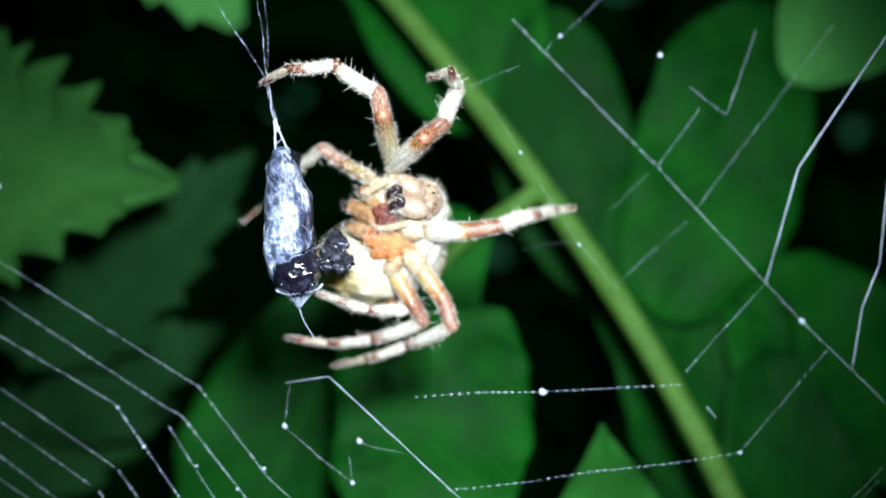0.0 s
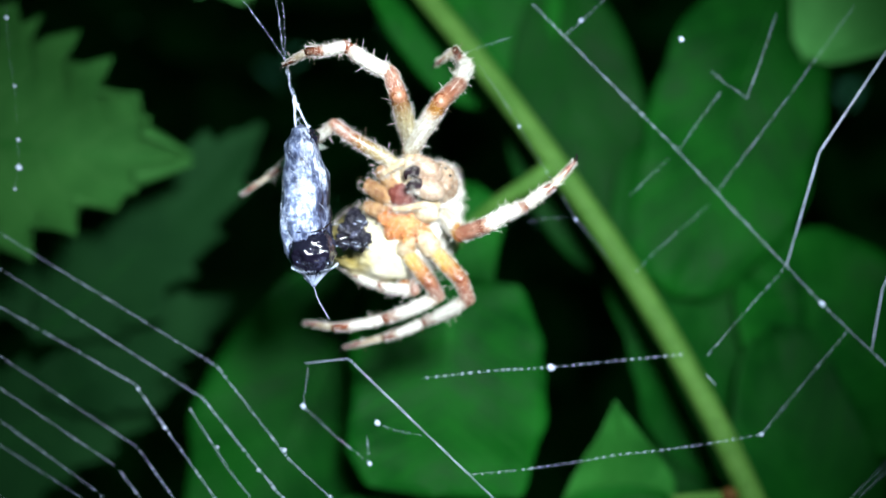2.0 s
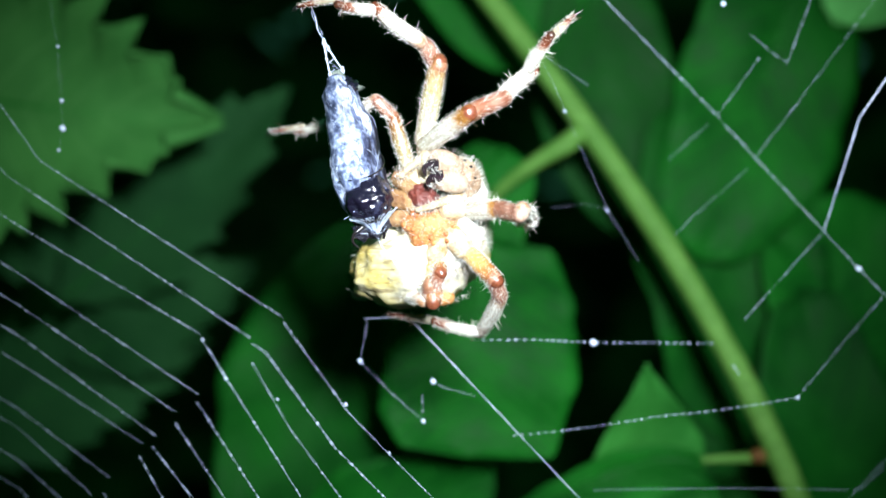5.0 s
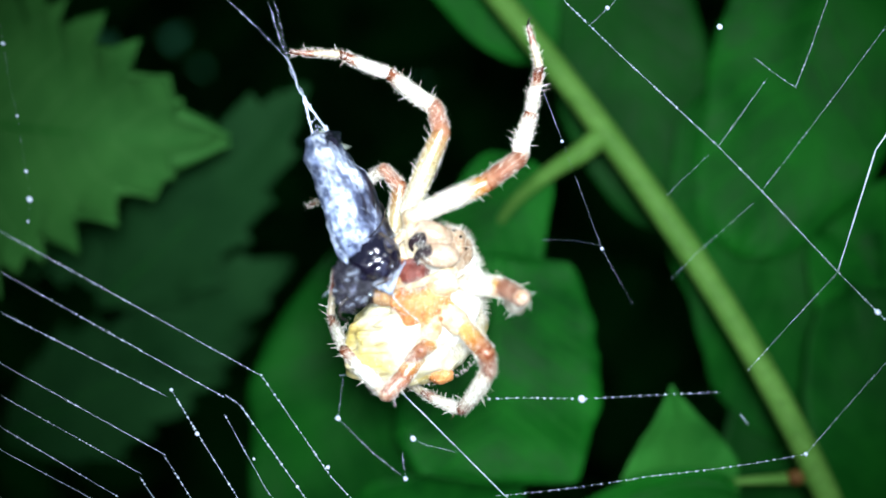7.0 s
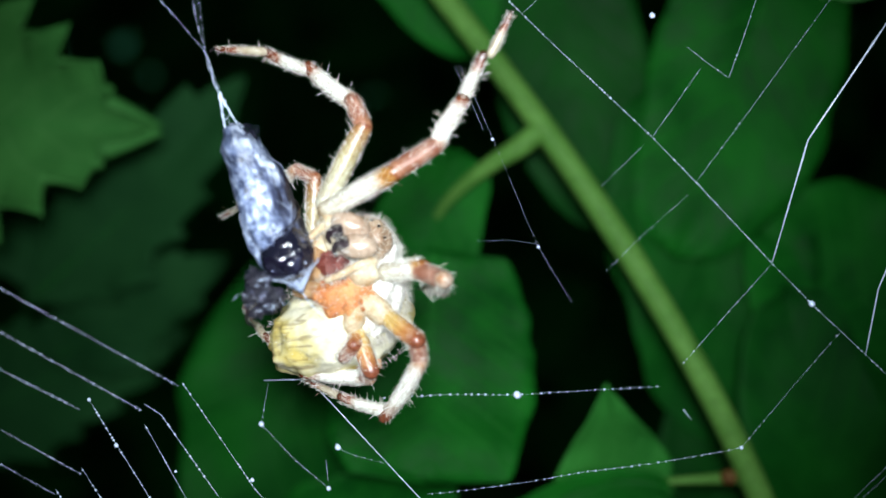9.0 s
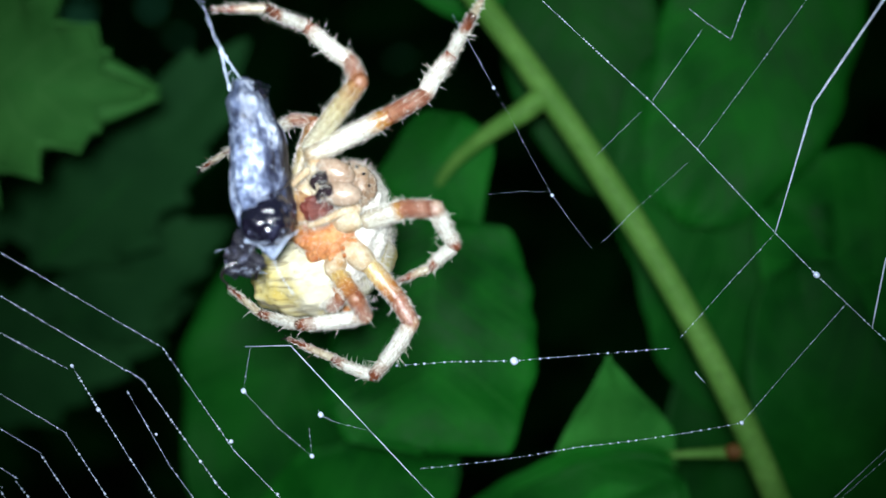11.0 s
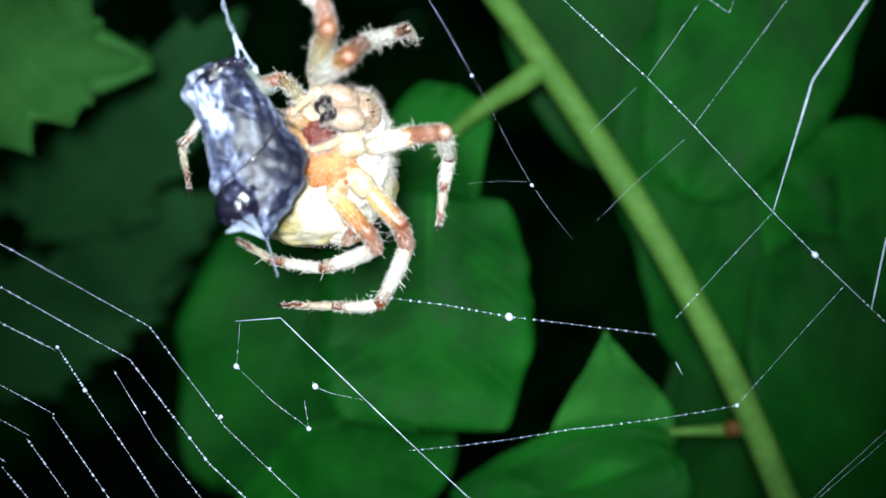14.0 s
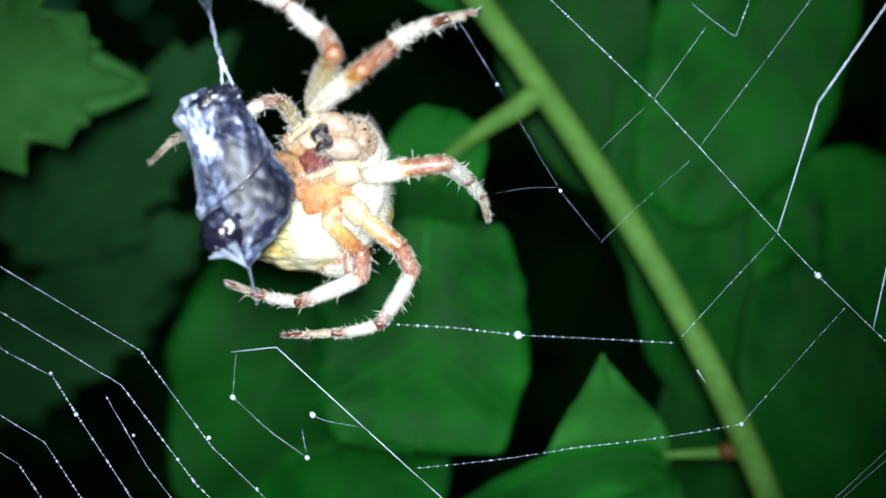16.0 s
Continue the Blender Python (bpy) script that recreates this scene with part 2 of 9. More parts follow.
def arc(points, steps=6):
    """A smooth curve through points."""
    out = []
    p = [Vector(q) for q in points]
    for i in range(len(p) - 1):
        a, b, c, d = p[max(i - 1, 0)], p[i], p[i + 1], p[min(i + 2, len(p) - 1)]
        for k in range(steps):
            t = k / steps
            out.append(0.5 * (2 * b + (c - a) * t + (2 * a - 5 * b + 4 * c - d) * t * t + (3 * b - a - 3 * c + d) * t ** 3))
    return out + [p[-1]]


# ---- the leaves behind the web ----
def blade(name, base, tip, half, mat, parent, teeth=0, depth=0.12, blunt=0.5, belly=0.45, fold=0.15, curl=0.1, facing=(0, -1, 0.15), seed=1, label=""):
    """A leaf blade from base to tip, with a midrib; half: its half width; blunt: 0.5 oval to 0.2 squarish; teeth: along each edge."""
    base, tip = Vector(base), Vector(tip)
    length = (tip - base).length
    along = (tip - base).normalized()
    up = Vector(facing)
    up = (up - along * up.dot(along)).normalized()
    across = along.cross(up)
    rows, cols = (teeth * 8 if teeth else 44), 16
    bm = bmesh.new()
    uv = bm.loops.layers.uv.new("UVMap")

    def place(u, v):
        s = u ** (math.log(0.5) / math.log(belly))
        w = half * max(math.sin(math.pi * min(max(s, 0.0), 1.0)), 0.0) ** blunt
        w *= 1 + abs(v) * (0.16 * noise.noise(Vector((u * 3.1, 2.0 if v > 0 else 7.0, seed * 2.7))) + 0.06 * noise.noise(Vector((u * 9.0, 3.0 if v > 0 else 8.0, seed * 1.9))))
        if teeth:
            bite = (u * teeth) % 1.0
            big = (u * teeth * 0.31) % 1.0
            w -= min(0.7 * w, half * depth * (0.75 * (1 - bite) + 0.5 * (1 - big))) * abs(v) ** 3
        lift = fold * half * abs(v) - curl * length * (u - 0.4) ** 2 + 0.06 * half * math.sin(u * 17 + seed) * abs(v)
        lift += 0.10 * half * noise.noise(Vector((u * 3 + seed, v * 1.7, seed * 1.3)))
        sway = 0.05 * length * math.sin(u * 2.6 + seed) * u
        return base + along * (u * length + (0.1 * half * ((u * teeth) % 1.0) * abs(v) ** 3 if teeth else 0)) + across * (w * v + sway) + up * lift

    grid = [[bm.verts.new(place(i / rows, 2 * j / cols - 1)) for j in range(cols + 1)] for i in range(rows + 1)]
    for i in range(rows):
        for j in range(cols):
            f = bm.faces.new((grid[i][j], grid[i + 1][j], grid[i + 1][j + 1], grid[i][j + 1]))
            for loop, (a, b) in zip(f.loops, ((i, j), (i + 1, j), (i + 1, j + 1), (i, j + 1))):
                loop[uv].uv = (a / rows, b / cols)
    bmesh.ops.remove_doubles(bm, verts=bm.verts, dist=1e-7)
    ob = part(name, bm, mat, parent, label)
    thick = ob.modifiers.new("thickness", "SOLIDIFY")
    thick.thickness = 0.00018
    rib = bmesh.new()
    line = [place(k / 14, 0) + up * 0.00006 for k in range(15)]
    tube(rib, line, [half * 0.024 * (1 - 0.8 * k / 14) + 0.00003 for k in range(15)], 6)
    part("midrib", rib, MIDRIB, ob, "paler green midrib")
    return ob


def stalk(name, points, r0, r1, parent, mat=None, label=""):
    line = arc(points, 8)
    n = len(line) - 1
    bm = bmesh.new()
    tube(bm, line, [(r0 + (r1 - r0) * k / n) * (1 + 0.05 * noise.noise(p * 300)) for k, p in enumerate(line)], 14)
    return part(name, bm, mat or STEM, parent, label)


plant = tagged(new("climbing_plant"), "green climbing plant with a slanting stem and glossy leaves", "plant")
stalk("stem", [(-0.01376, 0.02628, 0.03025), (-0.00769, 0.02399, 0.02310), (-0.00232, 0.02203, 0.01650), (0.00276, 0.02023, 0.00990), (0.00748, 0.01859, 0.00330), (0.01177, 0.01710, -0.00330), (0.01556, 0.01577, -0.00990), (0.01879, 0.01460, -0.01650), (0.02139, 0.01358, -0.02310), (0.02341, 0.01265, -0.03025)], 0.000802, 0.000843, plant)
stalk("petiole", [(0.00700, 0.01890, 0.00440), (0.00530, 0.01845, 0.00312), (0.00352, 0.01875, 0.00205), (0.00170, 0.01925, 0.00070), (0.00040, 0.02010, -0.00060), (-0.00060, 0.02150, -0.00210)], 0.00080, 0.00026, plant)
stalk("petiole", [(0.01882, 0.01513, -0.01785), (0.01620, 0.01485, -0.01787), (0.01382, 0.01496, -0.01803)], 0.000447, 0.000169, plant)
bm = bmesh.new()
ball(bm, (0.01795, 0.01458, -0.01760), (0.000575, 0.000511, 0.000479), detail=3, rough=0.15, scale=2)
part("leaf_node", bm, RED_NODE, plant, "reddish swelling where a leaf stalk joins")
blade("leaf", (0.00145, 0.02050, 0.00294), (-0.00547, 0.02250, -0.01312), 0.00394, GREEN_A, plant, blunt=0.3, belly=0.45, seed=2)
blade("leaf", (-0.00036, 0.01850, -0.00342), (-0.00156, 0.01500, -0.01789), 0.00653, GREEN_A, plant, blunt=0.11, belly=0.55, fold=0.1, seed=3)
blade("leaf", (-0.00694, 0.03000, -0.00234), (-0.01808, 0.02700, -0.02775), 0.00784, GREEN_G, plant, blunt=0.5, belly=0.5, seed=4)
blade("leaf", (-0.01703, 0.02400, -0.03087), (-0.00002, 0.02000, -0.01934), 0.00460, GREEN_A, plant, blunt=0.6, belly=0.55, seed=5)
blade("leaf", (0.01481, 0.01400, -0.01939), (0.00020, 0.01650, -0.02740), 0.00372, GREEN_G, plant, blunt=0.32, belly=0.42, fold=0.05, seed=6)
blade("leaf", (0.01418, 0.01460, -0.01788), (0.00013, 0.01680, -0.02257), 0.00207, GREEN_A, plant, blunt=0.6, belly=0.42, fold=0.25, seed=21)
blade("leaf", (0.01088, 0.01850, -0.02250), (0.01032, 0.01380, -0.01145), 0.00391, GREEN_F, plant, blunt=1.0, belly=0.36, seed=7)
blade("leaf", (-0.00205, 0.03300, 0.03586), (0.00202, 0.02800, 0.00861), 0.00813, GREEN_A, plant, blunt=0.45, seed=8)
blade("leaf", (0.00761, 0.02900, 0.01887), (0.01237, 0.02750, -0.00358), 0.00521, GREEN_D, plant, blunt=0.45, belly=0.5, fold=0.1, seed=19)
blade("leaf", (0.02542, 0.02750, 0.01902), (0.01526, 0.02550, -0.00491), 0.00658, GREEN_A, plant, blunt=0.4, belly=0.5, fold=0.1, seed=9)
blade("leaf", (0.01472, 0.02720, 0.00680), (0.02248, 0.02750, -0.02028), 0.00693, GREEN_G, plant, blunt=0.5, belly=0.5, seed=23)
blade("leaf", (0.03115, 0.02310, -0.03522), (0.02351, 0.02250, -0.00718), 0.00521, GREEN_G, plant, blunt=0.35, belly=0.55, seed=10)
blade("leaf", (0.04014, 0.02620, -0.01530), (0.02107, 0.02620, -0.00393), 0.00721, GREEN_A, plant, blunt=0.45, belly=0.5, seed=24)
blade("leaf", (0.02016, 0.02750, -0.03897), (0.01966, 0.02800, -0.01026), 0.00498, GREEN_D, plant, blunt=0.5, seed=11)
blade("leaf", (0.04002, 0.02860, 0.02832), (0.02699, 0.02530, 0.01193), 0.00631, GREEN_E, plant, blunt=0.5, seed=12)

bramble = tagged(new("toothed_plant"), "dull green plant with saw-toothed leaves", "plant")
blade("toothed_leaf", (-0.05291, 0.02750, 0.00934), (-0.01946, 0.02145, 0.00506), 0.0128, GREEN_B, bramble, teeth=11, depth=0.3, blunt=0.75, belly=0.45, seed=13)
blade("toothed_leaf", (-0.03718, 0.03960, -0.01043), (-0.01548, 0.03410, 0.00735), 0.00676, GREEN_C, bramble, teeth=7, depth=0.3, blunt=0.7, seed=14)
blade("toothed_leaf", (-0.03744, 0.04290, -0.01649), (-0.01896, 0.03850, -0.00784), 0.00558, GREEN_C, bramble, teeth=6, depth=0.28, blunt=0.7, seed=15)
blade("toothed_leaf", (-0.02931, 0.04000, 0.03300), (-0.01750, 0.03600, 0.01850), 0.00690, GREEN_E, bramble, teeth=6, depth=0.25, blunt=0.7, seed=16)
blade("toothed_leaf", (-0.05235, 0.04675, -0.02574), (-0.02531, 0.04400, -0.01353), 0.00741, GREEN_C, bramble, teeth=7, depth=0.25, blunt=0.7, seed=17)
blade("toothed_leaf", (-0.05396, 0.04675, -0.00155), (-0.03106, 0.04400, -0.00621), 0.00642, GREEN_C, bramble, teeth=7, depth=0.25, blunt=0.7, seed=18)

# ---- ground and the dark hedge far behind ----
bm = bmesh.new()
edge = [-40, -8, -2, -0.6, -0.2, 0, 0.2, 0.6, 2, 8, 40]
grid = [[bm.verts.new((x, y, -0.45 + 0.02 * noise.noise(Vector((x * 3, y * 3, 0))))) for y in edge] for x in edge]
for i in range(len(edge) - 1):
    for j in range(len(edge) - 1):
        bm.faces.new((grid[i][j], grid[i + 1][j], grid[i + 1][j + 1], grid[i][j + 1]))
tagged(part("ground", bm, SOIL, None), "dark bare soil under the plants", "ground", kind="structure")

rng = random.Random(5)
bm = bmesh.new()
for _ in range(5200):
    c = Vector((rng.uniform(-1.3, 1.3), rng.uniform(0.95, 1.4), rng.uniform(-0.44, 1.2)))
    a = Vector((rng.uniform(-1, 1), rng.uniform(-0.4, 0.4), rng.uniform(-1, 0.3))).normalized()
    s = a.cross(Vector((rng.uniform(-0.3, 0.3), -1, rng.uniform(-0.2, 0.6)))).normalized()
    size = rng.uniform(0.04, 0.08)
    ring = [bm.verts.new(c + a * size * u + s * size * 0.45 * w + s.cross(a) * 0.15 * size * abs(w)) for u, w in ((-1, 0), (-0.6, 0.7), (0, 1), (0.6, 0.6), (1.1, 0), (0.6, -0.6), (0, -1), (-0.6, -0.7))]
    mid = bm.verts.new(c)
    for k in range(8):
        bm.faces.new((ring[k], ring[(k + 1) % 8], mid))
tagged(part("hedge_foliage", bm, HEDGE, None), "dark hedge leaves lost in the night", "foliage", kind="stuff")


# ---- the orb web ----
web = tagged(new("orb_web"), "torn spider web of pale sticky threads", "spider web")


def strand(points, parent, radius=3.4e-05, beads=0.0, name="spiral_thread", sag=0.0, seed=0, bead=0.0):
    """One thread through points, with glue drops strung on it every beads metres."""
    pts = [Vector(p) for p in points]
    line = []
    for a, b in zip(pts, pts[1:]):
        n = max(2, int((b - a).length / (max(beads * 2, 0.0008))))
        for k in range(n):
            t = k / n
            line.append(a.lerp(b, t) + Vector((0, 0, -sag * 4 * t * (1 - t))))
    line.append(pts[-1])
    bm = bmesh.new()
    tube(bm, line, [radius * (0.11 if beads else 0.34 if radius > 4e-05 else 0.18) * (1 + 0.8 * noise.noise(p * 900 + Vector((seed, 0, 0)))) for p in line], 5)
    if beads:
        rnd = random.Random(seed)
        for a, b in zip(line, line[1:]):
            n = max(1, round((b - a).length / beads))
            for k in range(n):
                r = bead * rnd.uniform(0.75, 1.15) if bead else radius * (0.35 + 0.85 * rnd.random() ** 2)
                c = a.lerp(b, (k + (rnd.uniform(0.4, 0.6) if bead else rnd.uniform(0.1, 0.9))) / n)
                bmesh.ops.create_icosphere(bm, subdivisions=1, radius=r, matrix=Matrix.Translation(c))
    return part(name, bm, SILK, parent)


def drop(place, radius, parent):
    bm = bmesh.new()
    ball(bm, place, (radius, radius, radius), detail=2, rough=0.2)
    return part("silk_drop", bm, SILK, parent)


# the upper threads, which stir a little
upper = new("upper_threads")
upper.parent = web
# the spoke that crosses the upper part, and what is left of the spiral beside it
strand([(0.00350, 0.00110, 0.01196), (0.00662, 0.00110, 0.00885), (0.01135, 0.00165, 0.00435), (0.01345, 0.00165, 0.00214), (0.01686, 0.00055, -0.00170), (0.01876, 0.00055, -0.00368), (0.02177, 0.00000, -0.00664), (0.02532, 0.00000, -0.01013)], upper, 4.7e-05, beads=0.00018, name="radial_thread")
strand([(0.01135, 0.00165, 0.00435), (0.01361, 0.00165, 0.00755)], upper, beads=0.000235, seed=12)
strand([(0.01289, 0.00110, 0.00853), (0.01365, 0.00110, 0.00791), (0.01481, 0.00110, 0.00707), (0.01549, 0.00110, 0.00897), (0.01632, 0.00110, 0.01155)], upper, 3.92e-05, beads=0.000209, seed=14)
strand([(0.01345, 0.00165, 0.00214), (0.01619, 0.00110, 0.00606), (0.01837, 0.00110, 0.00911), (0.02040, 0.00110, 0.01193)], upper, beads=0.000235, seed=13)
strand([(0.01686, 0.00055, -0.00165), (0.01808, -0.00055, 0.00419), (0.02062, -0.00110, 0.00837), (0.02288, -0.00110, 0.01185)], upper, 9.94e-05)
strand([(0.02118, 0.00000, -0.00603), (0.02146, -0.00055, -0.00279), (0.02230, -0.00055, -0.00060), (0.02304, -0.00050, 0.00777)], upper, 9.41e-05)
strand([(0.01686, 0.00055, -0.00170), (0.01464, 0.00000, -0.00399), (0.01246, -0.00055, -0.00630)], upper, beads=0.000288, seed=1)
strand([(0.02015, 0.00055, -0.00506), (0.01782, 0.00000, -0.00758), (0.01518, -0.00110, -0.01021)], upper, beads=0.000288, seed=2)
strand([(0.01306, 0.00165, 0.00154), (0.01051, 0.00165, -0.00075), (0.00901, 0.00110, -0.00211)], upper, 2.35e-05, beads=0.000366, seed=3)
strand([(0.01090, 0.00165, 0.00395), (0.00881, 0.00165, 0.00195)], upper, 1.83e-05)
strand([(0.02284, 0.00000, -0.01110), (0.01963, -0.00055, -0.01407), (0.01715, -0.00110, -0.01650)], upper, 3.14e-05)
strand([(0.01518, -0.00110, -0.01021), (0.00769, -0.00165, -0.01115), (0.00032, -0.00165, -0.01220)], upper, 3.14e-05, beads=0.00034, sag=0.0001, seed=4, bead=4.45e-05)
strand([(0.00522, 0.00110, 0.01029), (0.00641, 0.00110, 0.01136), (0.00807, 0.00110, 0.01296), (0.01026, 0.00110, 0.01486)], upper, 3.14e-05, beads=0.000366, seed=6)
strand([(0.00457, -0.00165, -0.01499), (0.01155, -0.00165, -0.01484), (0.01882, -0.00055, -0.01521), (0.02263, 0.00000, -0.01181)], upper, 2.88e-05, beads=0.000314, seed=10)
drop((0.01873, 0.00044, -0.00365), 0.000157, upper)
drop((0.01518, -0.00110, -0.01021), 9.94e-05, upper)
drop((0.01108, 0.00000, 0.00997), 0.000144, upper)
drop((0.00602, 0.00082, 0.01104), 0.000105, upper)

# the slack thread with its drops, which swings
slack = new("slack_threads")
slack.parent = web
strand([(-0.00145, -0.00165, -0.00535), (0.00211, -0.00165, -0.00554), (0.00507, -0.00165, -0.00588), (0.00871, -0.00110, -0.00620), (0.01226, -0.00055, -0.00654)], slack, 2.88e-05, beads=0.000392, seed=5, bead=5.23e-05)
drop((0.00507, -0.00165, -0.00588), 0.000196, slack)
strand([(0.01328, -0.00055, -0.00782), (0.01368, -0.00055, -0.00841)], slack, 6.28e-05, name="thread_scrap")

# a long slack thread between a leg and the torn spiral
dangling = new("dangling_thread")
dangling.parent = web
strand([(0.00230, -0.00110, 0.00836), (0.00337, -0.00083, 0.00667), (0.00426, -0.00055, 0.00515)], dangling, 2.1e-05, beads=0.00025, seed=7)
strand([(0.00426, -0.00055, 0.00515), (0.00520, 0.00000, 0.00354)], dangling, 1.0e-05)
strand([(0.00515, 0.00000, 0.00362), (0.00621, 0.00000, 0.00176), (0.00705, 0.00055, 0.00033), (0.00803, 0.00055, -0.00093), (0.00902, 0.00110, -0.00219)], dangling, 2.3e-05, beads=0.00025, seed=8)
strand([(0.00411, 0.00055, 0.00025), (0.00558, 0.00055, 0.00047), (0.00687, 0.00055, 0.00048)], dangling, 1.4e-05, beads=0.0003, seed=9)
drop((0.00705, 0.00055, 0.00033), 0.000085, dangling)
drop((0.00421, -0.00055, 0.00520), 0.000085, dangling)

# the thread that a leg plucks
tugged = new("tugged_thread")
tugged.parent = web
strand([(0, 0, 0), (0.0012, 0, 0.00003), (0.0032, 0, 0)], tugged, 2.6e-05, beads=0.00025, seed=11)

# the far side of the lower spiral
outer = new("outer_spiral")
outer.parent = web
# the lower spiral, which the spider pulls about
lower = new("lower_spiral")
lower.parent = web
strand([(-0.03100, 0.00420, 0.00960), (-0.02846, 0.00330, 0.00602), (-0.02659, 0.00250, 0.00334), (-0.02437, 0.00163, 0.00064), (-0.01195, 0.00000, -0.00647)], outer, 4.18e-05, beads=0.00016, seed=60)
strand([(-0.01195, 0.00000, -0.00647), (-0.00817, -0.00165, -0.01102), (-0.00379, -0.00275, -0.01495), (-0.00016, -0.00385, -0.01819)], lower, 5.23e-05, beads=0.00016, seed=20)
strand([(-0.03200, 0.00360, 0.00550), (-0.02790, 0.00229, 0.00140), (-0.02588, 0.00164, -0.00028), (-0.01358, 0.00000, -0.00758)], outer, 4.45e-05, beads=0.00016, seed=61)
strand([(-0.01358, 0.00000, -0.00758), (-0.01278, 0.00000, -0.00805), (-0.00880, -0.00165, -0.01269), (-0.00555, -0.00275, -0.01548), (-0.00325, -0.00330, -0.01754)], lower, 5.49e-05, beads=0.00016, seed=21)
strand([(-0.03240, 0.00300, 0.00180), (-0.02787, 0.00176, -0.00123), (-0.02558, 0.00160, -0.00262), (-0.01608, 0.00000, -0.00751)], outer, 4.71e-05, beads=0.00016, seed=62)
strand([(-0.01608, 0.00000, -0.00751), (-0.01464, -0.00055, -0.00943), (-0.01226, -0.00165, -0.01242), (-0.00980, -0.00275, -0.01560), (-0.00776, -0.00330, -0.01829)], lower, 5.75e-05, beads=0.00016, seed=22)
strand([(-0.01349, 0.00000, -0.00854), (-0.01119, -0.00110, -0.01181), (-0.00859, -0.00220, -0.01474), (-0.00579, -0.00330, -0.01785)], lower, 4.45e-05, beads=0.00016, seed=23)
strand([(-0.03832, 0.00330, 0.00183), (-0.02551, 0.00165, -0.00517), (-0.01616, 0.00000, -0.01068)], outer, 4.71e-05, beads=0.00016, seed=64)
strand([(-0.01616, 0.00000, -0.01068), (-0.01188, -0.00220, -0.01578), (-0.00980, -0.00275, -0.01850)], lower, 6.02e-05, beads=0.00016, seed=24)
strand([(-0.03837, 0.00330, 0.00014), (-0.02554, 0.00165, -0.00685), (-0.01723, 0.00000, -0.01171)], outer, 4.71e-05, beads=0.00016, seed=65)
strand([(-0.01723, 0.00000, -0.01171), (-0.01357, -0.00165, -0.01595), (-0.01151, -0.00275, -0.01821)], lower, 6.02e-05, beads=0.00016, seed=25)
strand([(-0.03842, 0.00330, -0.00156), (-0.02557, 0.00165, -0.00847), (-0.01825, 0.00000, -0.01301)], outer, 4.71e-05, beads=0.00016, seed=66)
strand([(-0.01825, 0.00000, -0.01301), (-0.01510, -0.00165, -0.01596), (-0.01332, -0.00220, -0.01827)], lower, 5.75e-05, beads=0.00016, seed=26)
strand([(-0.03846, 0.00330, -0.00295), (-0.02559, 0.00165, -0.00991), (-0.01890, 0.00000, -0.01346)], outer, 4.45e-05, beads=0.00016, seed=67)
strand([(-0.01890, 0.00000, -0.01346), (-0.01680, -0.00110, -0.01614), (-0.01517, -0.00165, -0.01847)], lower, 5.49e-05, beads=0.00016, seed=27)
strand([(-0.03853, 0.00330, -0.00544), (-0.02563, 0.00165, -0.01246), (-0.02058, 0.00000, -0.01537)], outer, 4.71e-05, beads=0.00016, seed=68)
strand([(-0.02058, 0.00000, -0.01537), (-0.01939, -0.00055, -0.01647), (-0.01764, -0.00110, -0.01838)], lower, 6.02e-05, beads=0.00016, seed=28)
strand([(-0.03857, 0.00330, -0.00653), (-0.02565, 0.00165, -0.01351), (-0.02148, 0.00000, -0.01635)], outer, 4.45e-05, beads=0.00016, seed=69)
strand([(-0.02148, 0.00000, -0.01635), (-0.02014, -0.00055, -0.01798)], lower, 5.49e-05, beads=0.00016, seed=29)
strand([(-0.03862, 0.00330, -0.00826), (-0.02568, 0.00165, -0.01531), (-0.02238, 0.00000, -0.01726)], outer, 4.71e-05, beads=0.00016, seed=70)
strand([(-0.03866, 0.00330, -0.00983), (-0.02571, 0.00165, -0.01687), (-0.02329, 0.00000, -0.01818)], outer, 4.71e-05, beads=0.00016, seed=71)
drop((-0.01464, -0.00055, -0.00946), 0.000108, lower)
drop((-0.01608, 0.00000, -0.00751), 8.85e-05, lower)
drop((-0.00837, -0.00165, -0.01056), 9.83e-05, lower)
drop((-0.00972, -0.00165, -0.01153), 7.88e-05, lower)
drop((-0.00897, -0.00165, -0.01249), 6.86e-05, lower)
drop((-0.01186, -0.00110, -0.01043), 6.86e-05, lower)
drop((-0.00608, -0.00220, -0.01283), 6.86e-05, lower)

# the inner threads beside the hub
inner = new("inner_threads")
inner.parent = web
strand([(-0.00743, -0.00110, -0.00615), (-0.00517, -0.00165, -0.00592), (0.00032, -0.00275, -0.01150), (0.00464, -0.00330, -0.01592), (0.00771, -0.00385, -0.01901)], inner, 4.71e-05, name="radial_thread")
strand([(-0.00723, -0.00110, -0.00627), (-0.00763, -0.00110, -0.00832), (-0.00593, -0.00165, -0.00990), (-0.00434, -0.00165, -0.01129), (-0.00443, -0.00165, -0.00989)], inner, 3.4e-05, beads=0.000418, seed=40)
strand([(-0.00398, -0.00165, -0.00901), (-0.00383, -0.00165, -0.00930), (-0.00320, -0.00165, -0.00959), (-0.00169, -0.00165, -0.00998)], inner, 3.14e-05, beads=0.000366, seed=41)
drop((-0.00763, -0.00110, -0.00832), 0.000131, inner)
drop((-0.00434, -0.00165, -0.01129), 0.000118, inner)
drop((-0.00386, -0.00165, -0.00924), 0.000144, inner)

